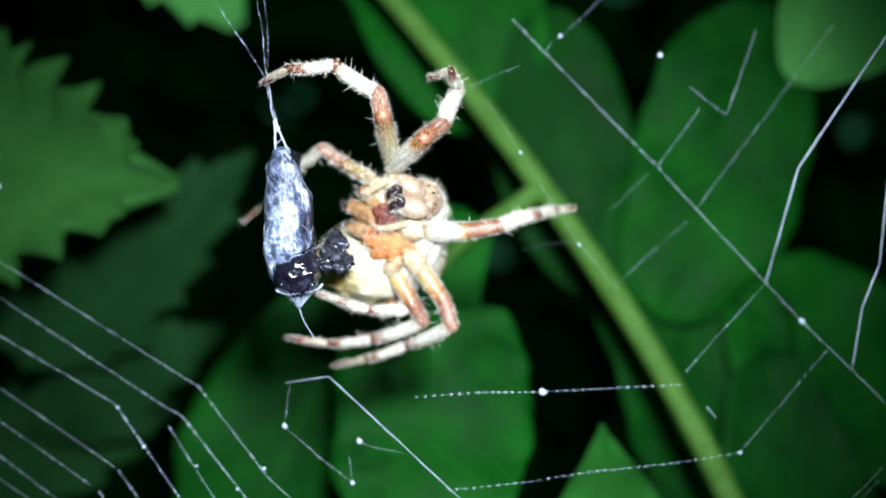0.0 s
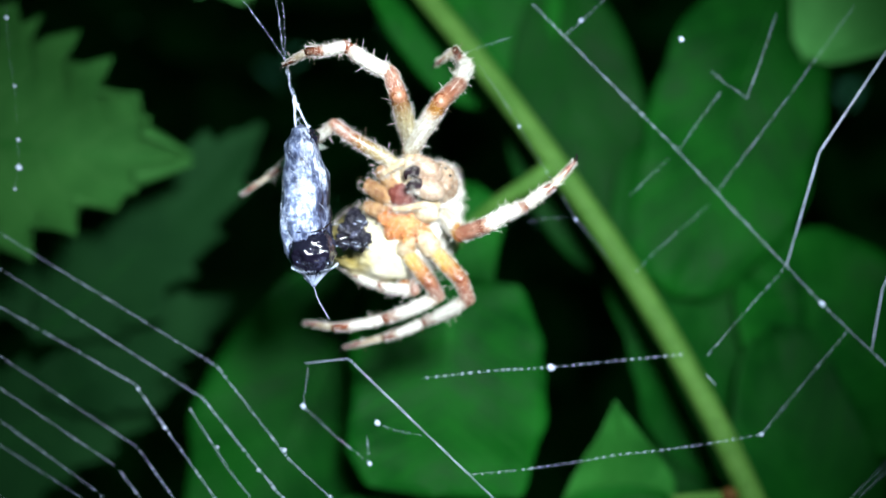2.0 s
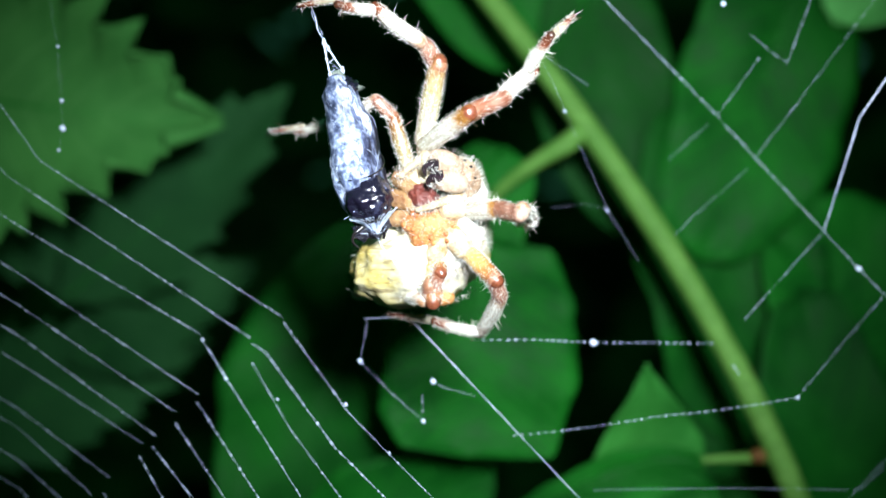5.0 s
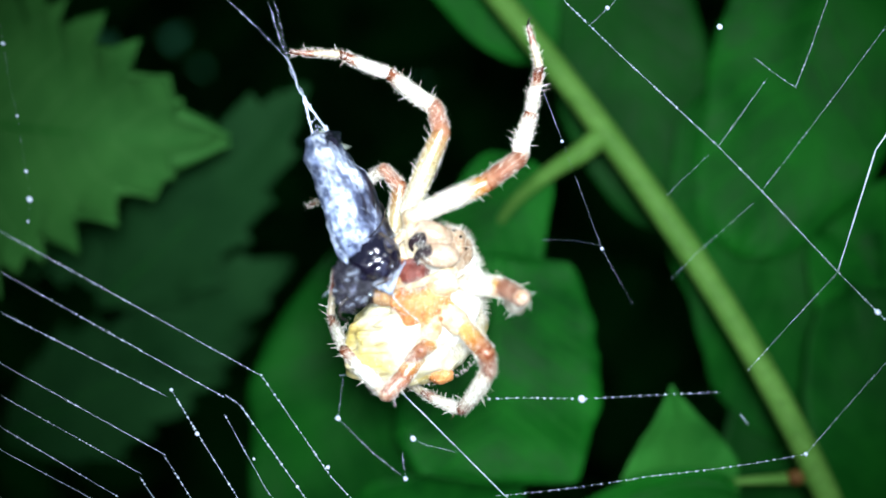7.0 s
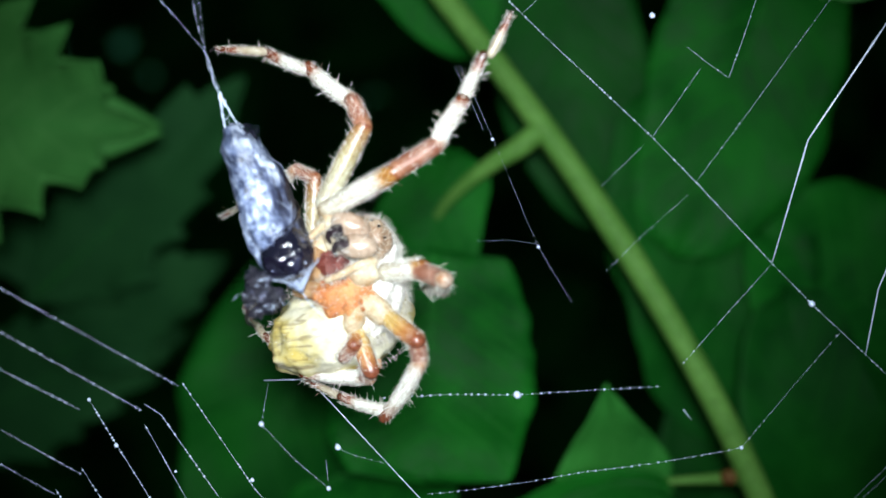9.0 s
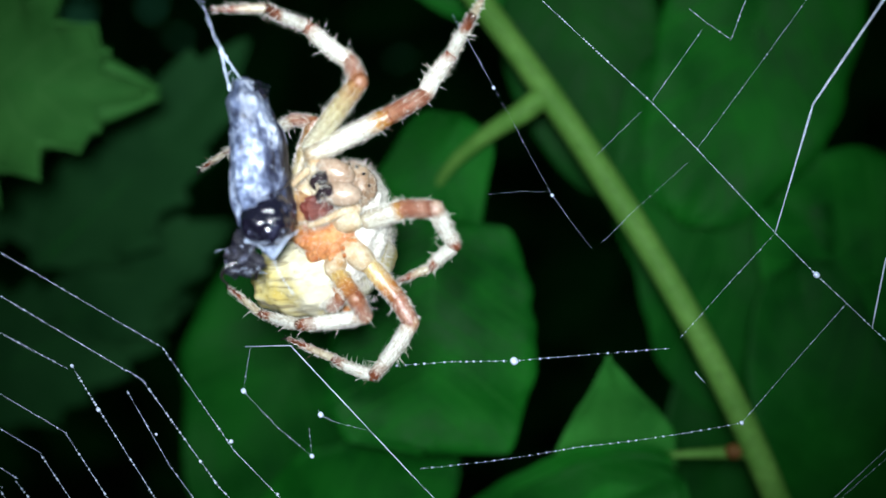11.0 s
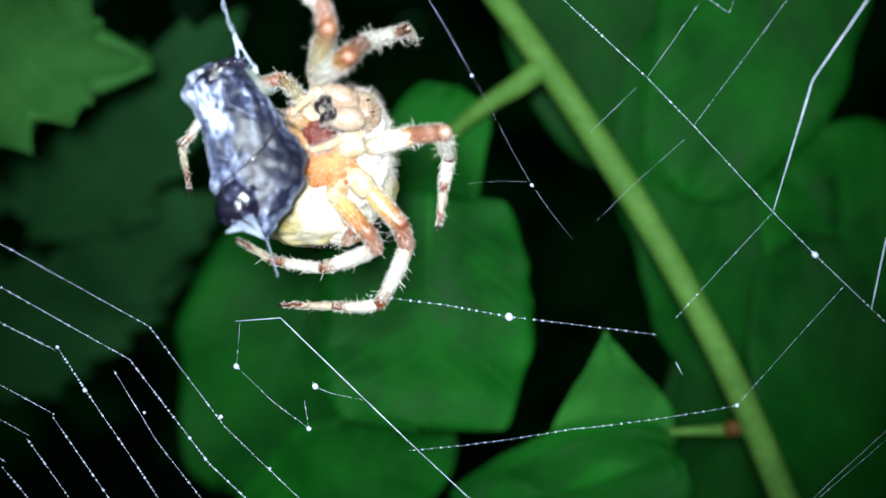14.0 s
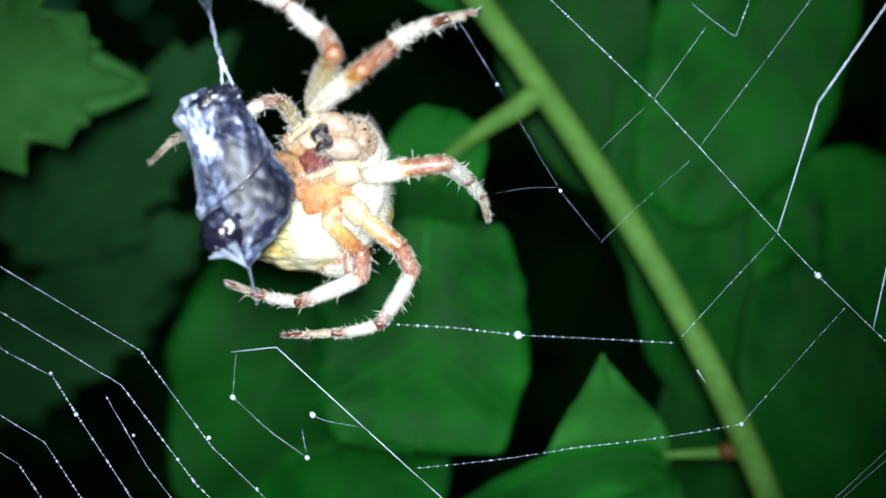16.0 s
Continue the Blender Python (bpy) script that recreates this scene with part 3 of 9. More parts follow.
# a loose thread with drops before the toothed leaf
loose = tagged(new("hanging_thread"), "loose silk thread with a few glue drops", "silk thread")
strand([(-0.02431, 0.00110, 0.01644), (-0.02365, 0.00055, 0.01105), (-0.02352, 0.00055, 0.00896), (-0.02307, 0.00000, 0.00742), (-0.02294, 0.00000, 0.00476), (-0.02290, 0.00000, 0.00325), (-0.02313, 0.00000, 0.00206)], loose, 1.1e-05, beads=0.000471, seed=50, name="thread")
for p, r in (((-0.02366, 0.00055, 0.01099), 4.5), ((-0.02307, 0.00000, 0.00742), 3), ((-0.02292, 0.00000, 0.00467), 4), ((-0.02290, 0.00000, 0.00325), 6.5), ((-0.02312, 0.00000, 0.00214), 3)):
    drop(p, r * 2.62e-05, loose)


# ---- the spider ----
K = 2.54e-5  # metres to a unit of the drawing of the spider below


def at(x, y, d=0.0):
    """A place on the spider: x to its side and y downwards in units of K from the middle of its chest, d towards its back."""
    return Vector((x * K, d * K, -y * K))


def fuzz(bm, centre, radii, count, low, high, rnd, slot=1, keep=None, lean=(0, 0, 0)):
    """Short hairs on an ellipsoid whose axes are level."""
    centre, done = Vector(centre), 0
    while done < count:
        n = Vector((rnd.gauss(0, 1), rnd.gauss(0, 1), rnd.gauss(0, 1))).normalized()
        if keep and not keep(n):
            continue
        foot = centre + Vector((n.x * radii[0], n.y * radii[1], n.z * radii[2]))
        way = Vector((n.x / radii[0], n.y / radii[1], n.z / radii[2])).normalized() + Vector(lean) + Vector((rnd.uniform(-.4, .4), rnd.uniform(-.4, .4), rnd.uniform(-.4, .4)))
        spike(bm, foot, way, rnd.uniform(low, high) * 1.25 * K, rnd.uniform(0.18, 0.36) * K, slot, rnd.uniform(-0.12, 0.12))
        done += 1


def abdomen_material():
    """Cream and yellow skin with dark ragged streaks towards the hind end."""
    m, nodes, links, shader = material("patterned_abdomen", 0.4, 0.45)
    n = noisy(nodes, links, 420, 4)
    skin = ramp(nodes, [(0.36, (0.43, 0.31, 0.0602)), (0.48, (0.499, 0.413, 0.172)), (0.62, (0.533, 0.49, 0.361))])
    links.new(n.outputs["Fac"], skin.inputs[0])
    co = nodes.new("ShaderNodeTexCoord")
    mp = nodes.new("ShaderNodeMapping")
    mp.inputs["Rotation"].default_value = (0, radians(24), 0)
    mp.inputs["Scale"].default_value = (480, 1300, 3300)
    links.new(co.outputs["Object"], mp.inputs[0])
    streak = nodes.new("ShaderNodeTexNoise")
    streak.inputs["Scale"].default_value, streak.inputs["Detail"].default_value, streak.inputs["Distortion"].default_value = 1.0, 3, 0.9
    links.new(mp.outputs[0], streak.inputs["Vector"])
    sep = nodes.new("ShaderNodeSeparateXYZ")
    links.new(co.outputs["Generated"], sep.inputs[0])
    far = ramp(nodes, [(0.3, (1, 1, 1)), (0.65, (0, 0, 0))])
    links.new(sep.outputs["X"], far.inputs[0])
    cut = ramp(nodes, [(0.5, (0, 0, 0)), (0.64, (0.62, 0.62, 0.62))])
    links.new(streak.outputs["Fac"], cut.inputs[0])
    both = mixed(nodes, links, "MULTIPLY", 1.0, cut.outputs["Color"], far.outputs["Color"])
    links.new(mixed(nodes, links, "MIX", both, skin.outputs["Color"], (0.13, 0.08, 0.035)), shader.inputs["Base Color"])
    fine = noisy(nodes, links, 6000, 3)
    bumped(nodes, links, shader, fine.outputs["Fac"], 0.4, 0.00006)
    return m


def spider_body(thing):
    rnd = random.Random(11)
    bm = bmesh.new()
    ball(bm, at(-48, 68, 122), (134 * K, 118 * K, 86 * K), (0, -15, 0), 5, 0.09, 2.6)
    wrinkle(bm, 2.2 * K, 2600)
    fuzz(bm, at(-48, 68, 122), (128 * K, 114 * K, 88 * K), 1100, 3, 9, rnd)
    part("abdomen", bm, [abdomen_material(), HAIR], thing, "cream and yellow abdomen with dark streaks")
    bm = bmesh.new()
    ball(bm, at(22, 2, 55), (58 * K, 60 * K, 100 * K), (0, 14, 0), 5, 0.12, 2.4)
    wrinkle(bm, 3.0 * K, 2400)
    fuzz(bm, at(23, 0, 55), (57 * K, 58 * K, 100 * K), 2600, 5, 19, rnd, keep=lambda n: n.x > -0.2)
    part("carapace", bm, [CARAPACE, HAIR], thing, "pale downy carapace")
    bm = bmesh.new()
    ball(bm, at(28, -70, 12), (38 * K, 41 * K, 42 * K), (0, 0, 0), 4, 0.12, 2.4)
    fuzz(bm, at(28, -70, 12), (38 * K, 40 * K, 41 * K), 620, 4, 14, rnd, keep=lambda n: n.x > 0.1 or n.z > 0.5)
    part("head", bm, [HEAD, HAIR], thing, "tan head fringed with white hairs")
    bm = bmesh.new()
    for v in ball(bm, at(-22, 16, -2), (58 * K, 14 * K, 46 * K), (0, -10, 0), 5, 0.07, 1.8):
        p = v.co - at(-22, 16, -2)
        a = math.atan2(p.z, p.x)
        out = min(1.0, math.hypot(p.x / 58, p.z / 46) / K)
        v.co -= p * 0.16 * out ** 3 * (0.5 + 0.5 * math.cos(7 * a))
        v.co.y += 5 * K * out ** 2 * (0.5 + 0.5 * math.cos(7 * a)) + 2 * K * (1 - out)
    wrinkle(bm, 1.4 * K, 2300)
    # shiny humps along the rim, one between each two legs
    for a in (-150, -112, -72, -28, 14, 52, 88, 124, 160):
        a = radians(a + rnd.uniform(-5, 5))
        for back in (0, 9):
            ball(bm, at(-22 + (48 - back) * math.cos(a) + rnd.uniform(-3, 3), 16 + (37 - back) * math.sin(a) + rnd.uniform(-3, 3), -11 - back * 0.3), (4.6 * K, 3.4 * K, 4.6 * K), detail=3, rough=0.4, scale=2.0)
    fuzz(bm, at(-22, 16, -2), (54 * K, 15 * K, 44 * K), 900, 3, 10, rnd)
    part("sternum", bm, [STERNUM, HAIR], thing, "rusty orange chest plate")
    bm = bmesh.new()
    ball(bm, at(-38, -30, -10), (30 * K, 14 * K, 22 * K), (0, 30, 0), 4, 0.3, 3.0)
    part("labium", bm, LABIUM, thing, "dark maroon lip plate")
    for x, y, d, tilt, fold in ((0, -93, -32, 24, 8), (9, -55, -40, 10, -6)):
        bm = bmesh.new()
        ball(bm, at(x, y, d), (36 * K, 24 * K, 21 * K), (0, tilt, 0), 4, 0.08, 1.6)
        fuzz(bm, at(x, y, d), (35 * K, 24 * K, 21 * K), 70, 4, 10, rnd, keep=lambda n: n.y < 0.2)
        jaw = part("chelicera", bm, [CHELICERA, HAIR], thing, "tan jaw with sparse hairs")
        fang = bmesh.new()
        tube(fang, arc([at(x - 16, y + fold, d - 14), at(x - 30, y + 2 + fold, d - 18), at(x - 39, y + 9 + fold, d - 13), at(x - 36, y + 20 + fold, d - 2)], 5), [(12.5 - 0.7 * k) * K for k in range(16)], 8)
        ball(fang, at(x - 25, y + 2 + fold, d - 8), (10 * K, 12 * K, 12 * K), detail=3, rough=0.5, scale=2.4)
        part("fang", fang, FANG, jaw, "black curved fang")
        tuft = bmesh.new()
        for _ in range(60):
            foot = at(x - 20 + rnd.uniform(-12, 8), y + rnd.uniform(-14, 16), d - 20 + rnd.uniform(-6, 6))
            spike(tuft, foot, (rnd.uniform(-1.0, -0.1), rnd.uniform(-0.8, 0.1), rnd.uniform(-0.8, 0.6)), rnd.uniform(7, 17) * K, 0.34 * K, 0, rnd.uniform(-0.15, 0.15))
        part("bristle_tuft", tuft, HAIR, jaw, "pale bristles along the fang")
    for x, y, r in ((34, -100, 3.6), (46, -88, 3.6), (22, -106, 2.8), (54, -68, 2.6)):
        d = 12 - 41 * math.sqrt(max(0.05, 1 - ((x - 28) / 38) ** 2 - ((y + 70) / 42) ** 2))
        bm = bmesh.new()
        ball(bm, at(x, y, d), (r * K, r * K, r * K), detail=2)
        part("eye", bm, BLACK, thing)
    for (x, y, d), (u, v, w), r in (((-30, -36, 6), (-42, -146, -14), 17), ((-24, -60, 6), (-38, -130, -30), 17), ((-2, -8, 0), (36, -17, -12), 24), ((6, 26, 6), (44, 68, 12), 23), ((-8, 36, 10), (-18, 80, 24), 22), ((-20, 42, 20), (-8, 90, 38), 18), ((-40, -18, 12), (-72, -100, 14), 18), ((-44, 12, 16), (-72, 28, 34), 18)):
        bm = bmesh.new()
        line = arc([at(x, y, d), at((x + u) / 2, (y + v) / 2, (d + w) / 2 - 5), at(u, v, w)], 6)
        tube(bm, line, [r * K * (0.8 + 0.2 * math.sin(math.pi * k / 12) - 0.06 * k / 12 - 0.3 * (k in (0, 12))) for k in range(13)], 20)
        wrinkle(bm, 1.7 * K, 2200)
        for _ in range(420):
            p = line[rnd.randrange(13)]
            way = Vector((rnd.gauss(0, 1), rnd.gauss(0, 1), rnd.gauss(0, 1))).normalized()
            spike(bm, p + way * r * 0.8 * K, way, rnd.uniform(4, 13) * K, 0.26 * K)
        part("coxa", bm, [COXA, HAIR], thing)
    for (x, y, d), (u, v, w), r in (((-40, -38, 4), (-96, -78, 22), 18), ((-46, -18, 4), (-116, -42, 26), 18), ((-50, 6, 8), (-112, 2, 32), 17)):
        bm = bmesh.new()
        line = arc([at(x, y, d), at((x + u) / 2, (y + v) / 2, (d + w) / 2 - 6), at(u, v, w)], 6)
        tube(bm, line, [r * K * (0.72 + 0.25 * math.sin(math.pi * k / 12) - 0.3 * (k in (0, 12))) for k in range(13)], 20)
        wrinkle(bm, 2.0 * K, 2000)
        for _ in range(420):
            way = Vector((rnd.gauss(0, 1), rnd.gauss(0, 1), rnd.gauss(0, 1))).normalized()
            spike(bm, line[rnd.randrange(13)] + way * r * 0.8 * K, way, rnd.uniform(4, 12) * K, 0.26 * K)
        part("coxa", bm, [SIDE_COXA, HAIR], thing, "rusty orange leg base")
    for pts in ([(34, -30, -16), (8, -24, -30), (-22, -12, -30), (-52, -4, -24)], [(-20, -112, 0), (-40, -104, -18), (-66, -84, -24), (-84, -66, -18)]):
        bm = bmesh.new()
        line = arc([at(*p) for p in pts], 5)
        tube(bm, line, [(10 - 0.35 * k) * K for k in range(len(line))], 10)
        for p in line:
            for _ in range(24):
                way = Vector((rnd.gauss(0, 1), rnd.gauss(0, 1), rnd.gauss(0, 1))).normalized()
                spike(bm, p + way * 7 * K, way, rnd.uniform(5, 17) * K, 0.28 * K)
        part("pedipalp", bm, [COXA, HAIR], thing, "short hairy feeler beside the jaws")
    bm = bmesh.new()
    ball(bm, at(-2, 138, 92), (24 * K, 22 * K, 18 * K), (0, 0, 0), 3, 0.2, 3.0)
    part("spinneret", bm, STERNUM, thing)


def limb(name, length, r0, r1, mat, parent, hairs, spines, seed, swell=0.12, bow=0.0):
    """One segment along +z from its joint: swollen, slightly bowed, with down and long spines."""
    rnd = random.Random(seed)
    bm = bmesh.new()
    n = 12
    line = [Vector((bow * length * math.sin(math.pi * k / n), 0, length * k / n)) for k in range(n + 1)]
    radii = [(r0 + (r1 - r0) * k / n) * (1 + swell * math.sin(math.pi * k / n)) for k in range(n + 1)]
    caps = [math.radians(a) for a in (88, 65, 40, 20)]
    line = [Vector((0, 0, -r0 * math.sin(a))) for a in caps] + line + [Vector((0, 0, length + r1 * math.sin(a))) for a in caps[::-1]]
    radii = [r0 * math.cos(a) for a in caps] + radii + [r1 * math.cos(a) for a in caps[::-1]]
    tube(bm, line, radii, 18)
    wrinkle(bm, r0 * 0.07, 3400)
    for kind, count in ((0, hairs), (1, spines)):
        for _ in range(count):
            t = rnd.uniform(0.04, 0.98)
            a = rnd.uniform(0, 2 * math.pi)
            out = Vector((math.cos(a), math.sin(a), 0))
            r = (r0 + (r1 - r0) * t) * (1 + swell * math.sin(math.pi * t)) * 0.96
            way = out + Vector((0, 0, rnd.uniform(0.6, 2.2) if kind == 0 else rnd.uniform(0.1, 0.8)))
            spike(bm, out * r + Vector((bow * length * math.sin(math.pi * t), 0, t * length)), way, (rnd.uniform(3, 11) if kind == 0 else rnd.uniform(11, 24)) * K, (0.26 if kind == 0 else 0.52) * K, 1, rnd.uniform(-0.1, 0.1))
    return part(name, bm, [mat, HAIR], parent)


SEGMENTS = ("femur", "patella", "tibia", "metatarsus", "tarsus")


def spider_leg(thing, lengths, seed, thick=1.0, femur=FEMUR):
    leg = new("leg")
    leg.parent = thing
    widths = [(16.5, 16, femur, 640, 14), (16, 15, PATELLA, 240, 6), (14.8, 11.5, TIBIA, 480, 15), (11, 8, META, 380, 11), (7.8, 4, TARSUS, 220, 4)]
    out = []
    for k, (name, length, (r0, r1, mat, hairs, spines)) in enumerate(zip(SEGMENTS, lengths, widths)):
        out.append(limb(name, length, r0 * K * thick, r1 * K * thick, mat, leg, hairs, spines, seed * 10 + k, 0.02 if k == 1 else 0.1, 0.03 if k in (2, 3) else 0.0))
    claw = bmesh.new()
    for s in (-1, 1):
        tube(claw, arc([(0, s * 2 * K, lengths[4]), (2 * K, s * 4 * K, lengths[4] + 8 * K), (8 * K, s * 4 * K, lengths[4] + 13 * K)], 4), [2.2 * K * (1 - k / 10) for k in range(9)], 5)
    part("claw", claw, BLACK, out[4])
    return out


spider = tagged(new("orb_weaver_spider"), "cream and rust banded orb-weaver spider feeding on wrapped prey", "spider")
spider_body(spider)
leg_upper_far = spider_leg(spider, (0.00372, 0.00127, 0.00265, 0.00232, 0.00217), 3, 1.0, OLIVE_FEMUR)
leg_upper_near = spider_leg(spider, (0.00358, 0.00211, 0.00233, 0.00212, 0.00185), 4)
leg_side = spider_leg(spider, (0.00183, 0.00161, 0.00226, 0.00165, 0.00154), 5)
leg_hind_near = spider_leg(spider, (0.00210, 0.00124, 0.00336, 0.00236, 0.00253), 6, 0.95, HIND_FEMUR)
leg_hind_far = spider_leg(spider, (0.00213, 0.00102, 0.00318, 0.00268, 0.00221), 7, 0.92, HIND_FEMUR)
leg_behind = spider_leg(spider, (0.00240, 0.00110, 0.00289, 0.00220, 0.00229), 8, 0.76, DIM_FEMUR)
leg_tucked = spider_leg(spider, (0.00112, 0.00086, 0.00204, 0.00160, 0.00139), 9, 0.8, HIND_FEMUR)


# ---- the wrapped prey ----
def shroud_material():
    """Swathes of silk over a dark body: crossing fibre bands, thin places showing dark."""
    m, nodes, links, shader = material("silk_shroud", 0.42, 0.45)
    co = nodes.new("ShaderNodeTexCoord")
    patch = noisy(nodes, links, 2500, 8, rough=0.68)
    bands = []
    for turn in (28, -35):
        mp = nodes.new("ShaderNodeMapping")
        mp.inputs["Rotation"].default_value = (0, radians(turn), 0)
        mp.inputs["Scale"].default_value = (6500, 6500, 850)
        links.new(co.outputs["Object"], mp.inputs[0])
        w = nodes.new("ShaderNodeTexNoise")
        w.inputs["Scale"].default_value, w.inputs["Detail"].default_value = 1.0, 5
        links.new(mp.outputs[0], w.inputs["Vector"])
        bands.append(w.outputs["Fac"])
    cross = mixed(nodes, links, "LIGHTEN", 1.0, bands[0], bands[1])
    both = mixed(nodes, links, "MIX", 0.78, cross, patch.outputs["Fac"])
    swathe = noisy(nodes, links, 420, 4)
    thin = ramp(nodes, [(0.36, (0.1, 0.11, 0.15)), (0.47, (0.42, 0.45, 0.52)), (0.57, (1, 1, 1))])
    links.new(swathe.outputs["Fac"], thin.inputs[0])
    colour = ramp(nodes, [(0.38, (0.012, 0.014, 0.035)), (0.46, (0.09, 0.11, 0.19)), (0.54, (0.24, 0.29, 0.44)), (0.62, (0.68, 0.74, 0.9))])
    links.new(both, colour.inputs[0])
    front = mixed(nodes, links, "MULTIPLY", 0.85, colour.outputs["Color"], thin.outputs["Color"])
    # the broad flank's silk: darker, with pale combed fibres and swathes, paler towards front
    mp = nodes.new("ShaderNodeMapping")
    mp.inputs["Rotation"].default_value = (radians(24), 0, 0)
    mp.inputs["Scale"].default_value = (900, 1500, 520)
    links.new(co.outputs["Object"], mp.inputs[0])
    comb = nodes.new("ShaderNodeTexNoise")
    comb.inputs["Scale"].default_value, comb.inputs["Detail"].default_value, comb.inputs["Roughness"].default_value = 1.0, 7, 0.68
    comb.inputs["Distortion"].default_value = 0.6
    links.new(mp.outputs[0], comb.inputs["Vector"])
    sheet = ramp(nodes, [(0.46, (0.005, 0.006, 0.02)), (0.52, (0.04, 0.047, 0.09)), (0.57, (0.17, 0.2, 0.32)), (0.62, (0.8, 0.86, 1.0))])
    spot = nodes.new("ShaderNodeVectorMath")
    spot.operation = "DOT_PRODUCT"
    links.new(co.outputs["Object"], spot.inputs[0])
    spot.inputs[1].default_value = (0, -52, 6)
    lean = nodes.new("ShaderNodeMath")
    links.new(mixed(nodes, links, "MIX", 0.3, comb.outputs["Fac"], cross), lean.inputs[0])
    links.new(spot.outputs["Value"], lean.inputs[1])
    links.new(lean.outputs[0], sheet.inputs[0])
    grain = ramp(nodes, [(0.36, (0.2, 0.2, 0.27)), (0.5, (1, 1, 1))])
    links.new(patch.outputs["Fac"], grain.inputs[0])
    flank = mixed(nodes, links, "MULTIPLY", 0.85, sheet.outputs["Color"], grain.outputs["Color"])
    flank = mixed(nodes, links, "MULTIPLY", 0.6, flank, thin.outputs["Color"])
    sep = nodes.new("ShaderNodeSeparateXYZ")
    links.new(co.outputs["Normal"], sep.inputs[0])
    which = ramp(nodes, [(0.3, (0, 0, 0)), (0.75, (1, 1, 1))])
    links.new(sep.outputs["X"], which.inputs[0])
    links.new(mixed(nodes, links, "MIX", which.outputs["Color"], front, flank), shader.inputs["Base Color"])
    bumped(nodes, links, shader, mixed(nodes, links, "MIX", 0.5, both, comb.outputs["Fac"]), 0.55, 0.00016)
    return m


def wet_black_material():
    """Wet black chitin, faintly wrinkled, with a film of silk in places."""
    m, nodes, links, shader = material("wet_black", 0.16, 0.65)
    n = noisy(nodes, links, 1100, 6, rough=0.66)
    fine = noisy(nodes, links, 5200, 4)
    r = ramp(nodes, [(0.5, (0.006, 0.005, 0.012)), (0.6, (0.025, 0.026, 0.05)), (0.7, (0.26, 0.28, 0.38))])
    links.new(n.outputs["Fac"], r.inputs[0])
    links.new(r.outputs["Color"], shader.inputs["Base Color"])
    bumped(nodes, links, shader, mixed(nodes, links, "MIX", 0.3, n.outputs["Fac"], fine.outputs["Fac"]), 0.4, 0.00012)
    return m


def crumpled_material():
    """Torn black skin: matt, creased, streaked with pale silk."""
    m, nodes, links, shader = material("crumpled_black", 0.34, 0.5)
    n = noisy(nodes, links, 1500, 7, rough=0.72)
    n.inputs["Distortion"].default_value = 1.4
    r = ramp(nodes, [(0.5, (0.008, 0.007, 0.014)), (0.58, (0.03, 0.03, 0.055)), (0.66, (0.16, 0.17, 0.25)), (0.73, (0.6, 0.63, 0.74))])
    links.new(n.outputs["Fac"], r.inputs[0])
    links.new(r.outputs["Color"], shader.inputs["Base Color"])
    bumped(nodes, links, shader, n.outputs["Fac"], 0.9, 0.0002)
    return m


def loft(bm, rows, sides=36, rough=0.0):
    """A closed skin over level rings: (z, x middle, y middle, half width, half depth)."""
    rings = []
    for z, cx, cy, w, d in rows:
        ring = []
        for k in range(sides):
            a = 2 * math.pi * k / sides
            p = Vector((math.cos(a), math.sin(a), z / 110))
            f = 1 + rough * noise.noise(p * 1.6) + rough * 0.6 * noise.noise(p * 4.1) + rough * 0.5 * (0.4 - abs(noise.noise(p * 6.3)))
            ring.append(bm.verts.new((cx * K + w * K * f * p.x, cy * K + d * K * f * p.y, z * K)))
        rings.append(ring)
    for a, b in zip(rings, rings[1:]):
        for k in range(sides):
            bm.faces.new((a[k], a[(k + 1) % sides], b[(k + 1) % sides], b[k]))
    bm.faces.new(rings[0][::-1])
    bm.faces.new(rings[-1])


def smooth_rows(rows, steps=6):
    out = []
    for i in range(len(rows) - 1):
        for k in range(steps):
            t = k / steps
            s = t * t * (3 - 2 * t)
            out.append([a + (b - a) * (t if n == 0 else s) for n, (a, b) in enumerate(zip(rows[i], rows[i + 1]))])
    return out + [rows[-1]]


PREY_RINGS = smooth_rows([(152, 0, 0, 5, 8), (142, 0, -2, 17, 38), (112, -2, 2, 32, 58), (86, 0, 12, 35, 57), (58, 3, 18, 43, 60), (20, 2, 20, 45, 64), (-12, -2, 22, 47, 72), (-42, -2, 22, 49, 79), (-80, 2, 20, 47, 70), (-112, 5, 10, 37, 48), (-134, 7, 4, 17, 20), (-152, 8, 0, 4, 4)], 10)


def on_prey(z, turn, lift=1.0):
    """A place on the prey's skin at a height and a turn in degrees: 0 its flank, -90 its front."""
    row = min(PREY_RINGS, key=lambda r: abs(r[0] - z))
    a = radians(turn)
    return Vector((row[1] + (row[3] + lift) * math.cos(a), row[2] + (row[4] + lift) * math.sin(a), z)) * K


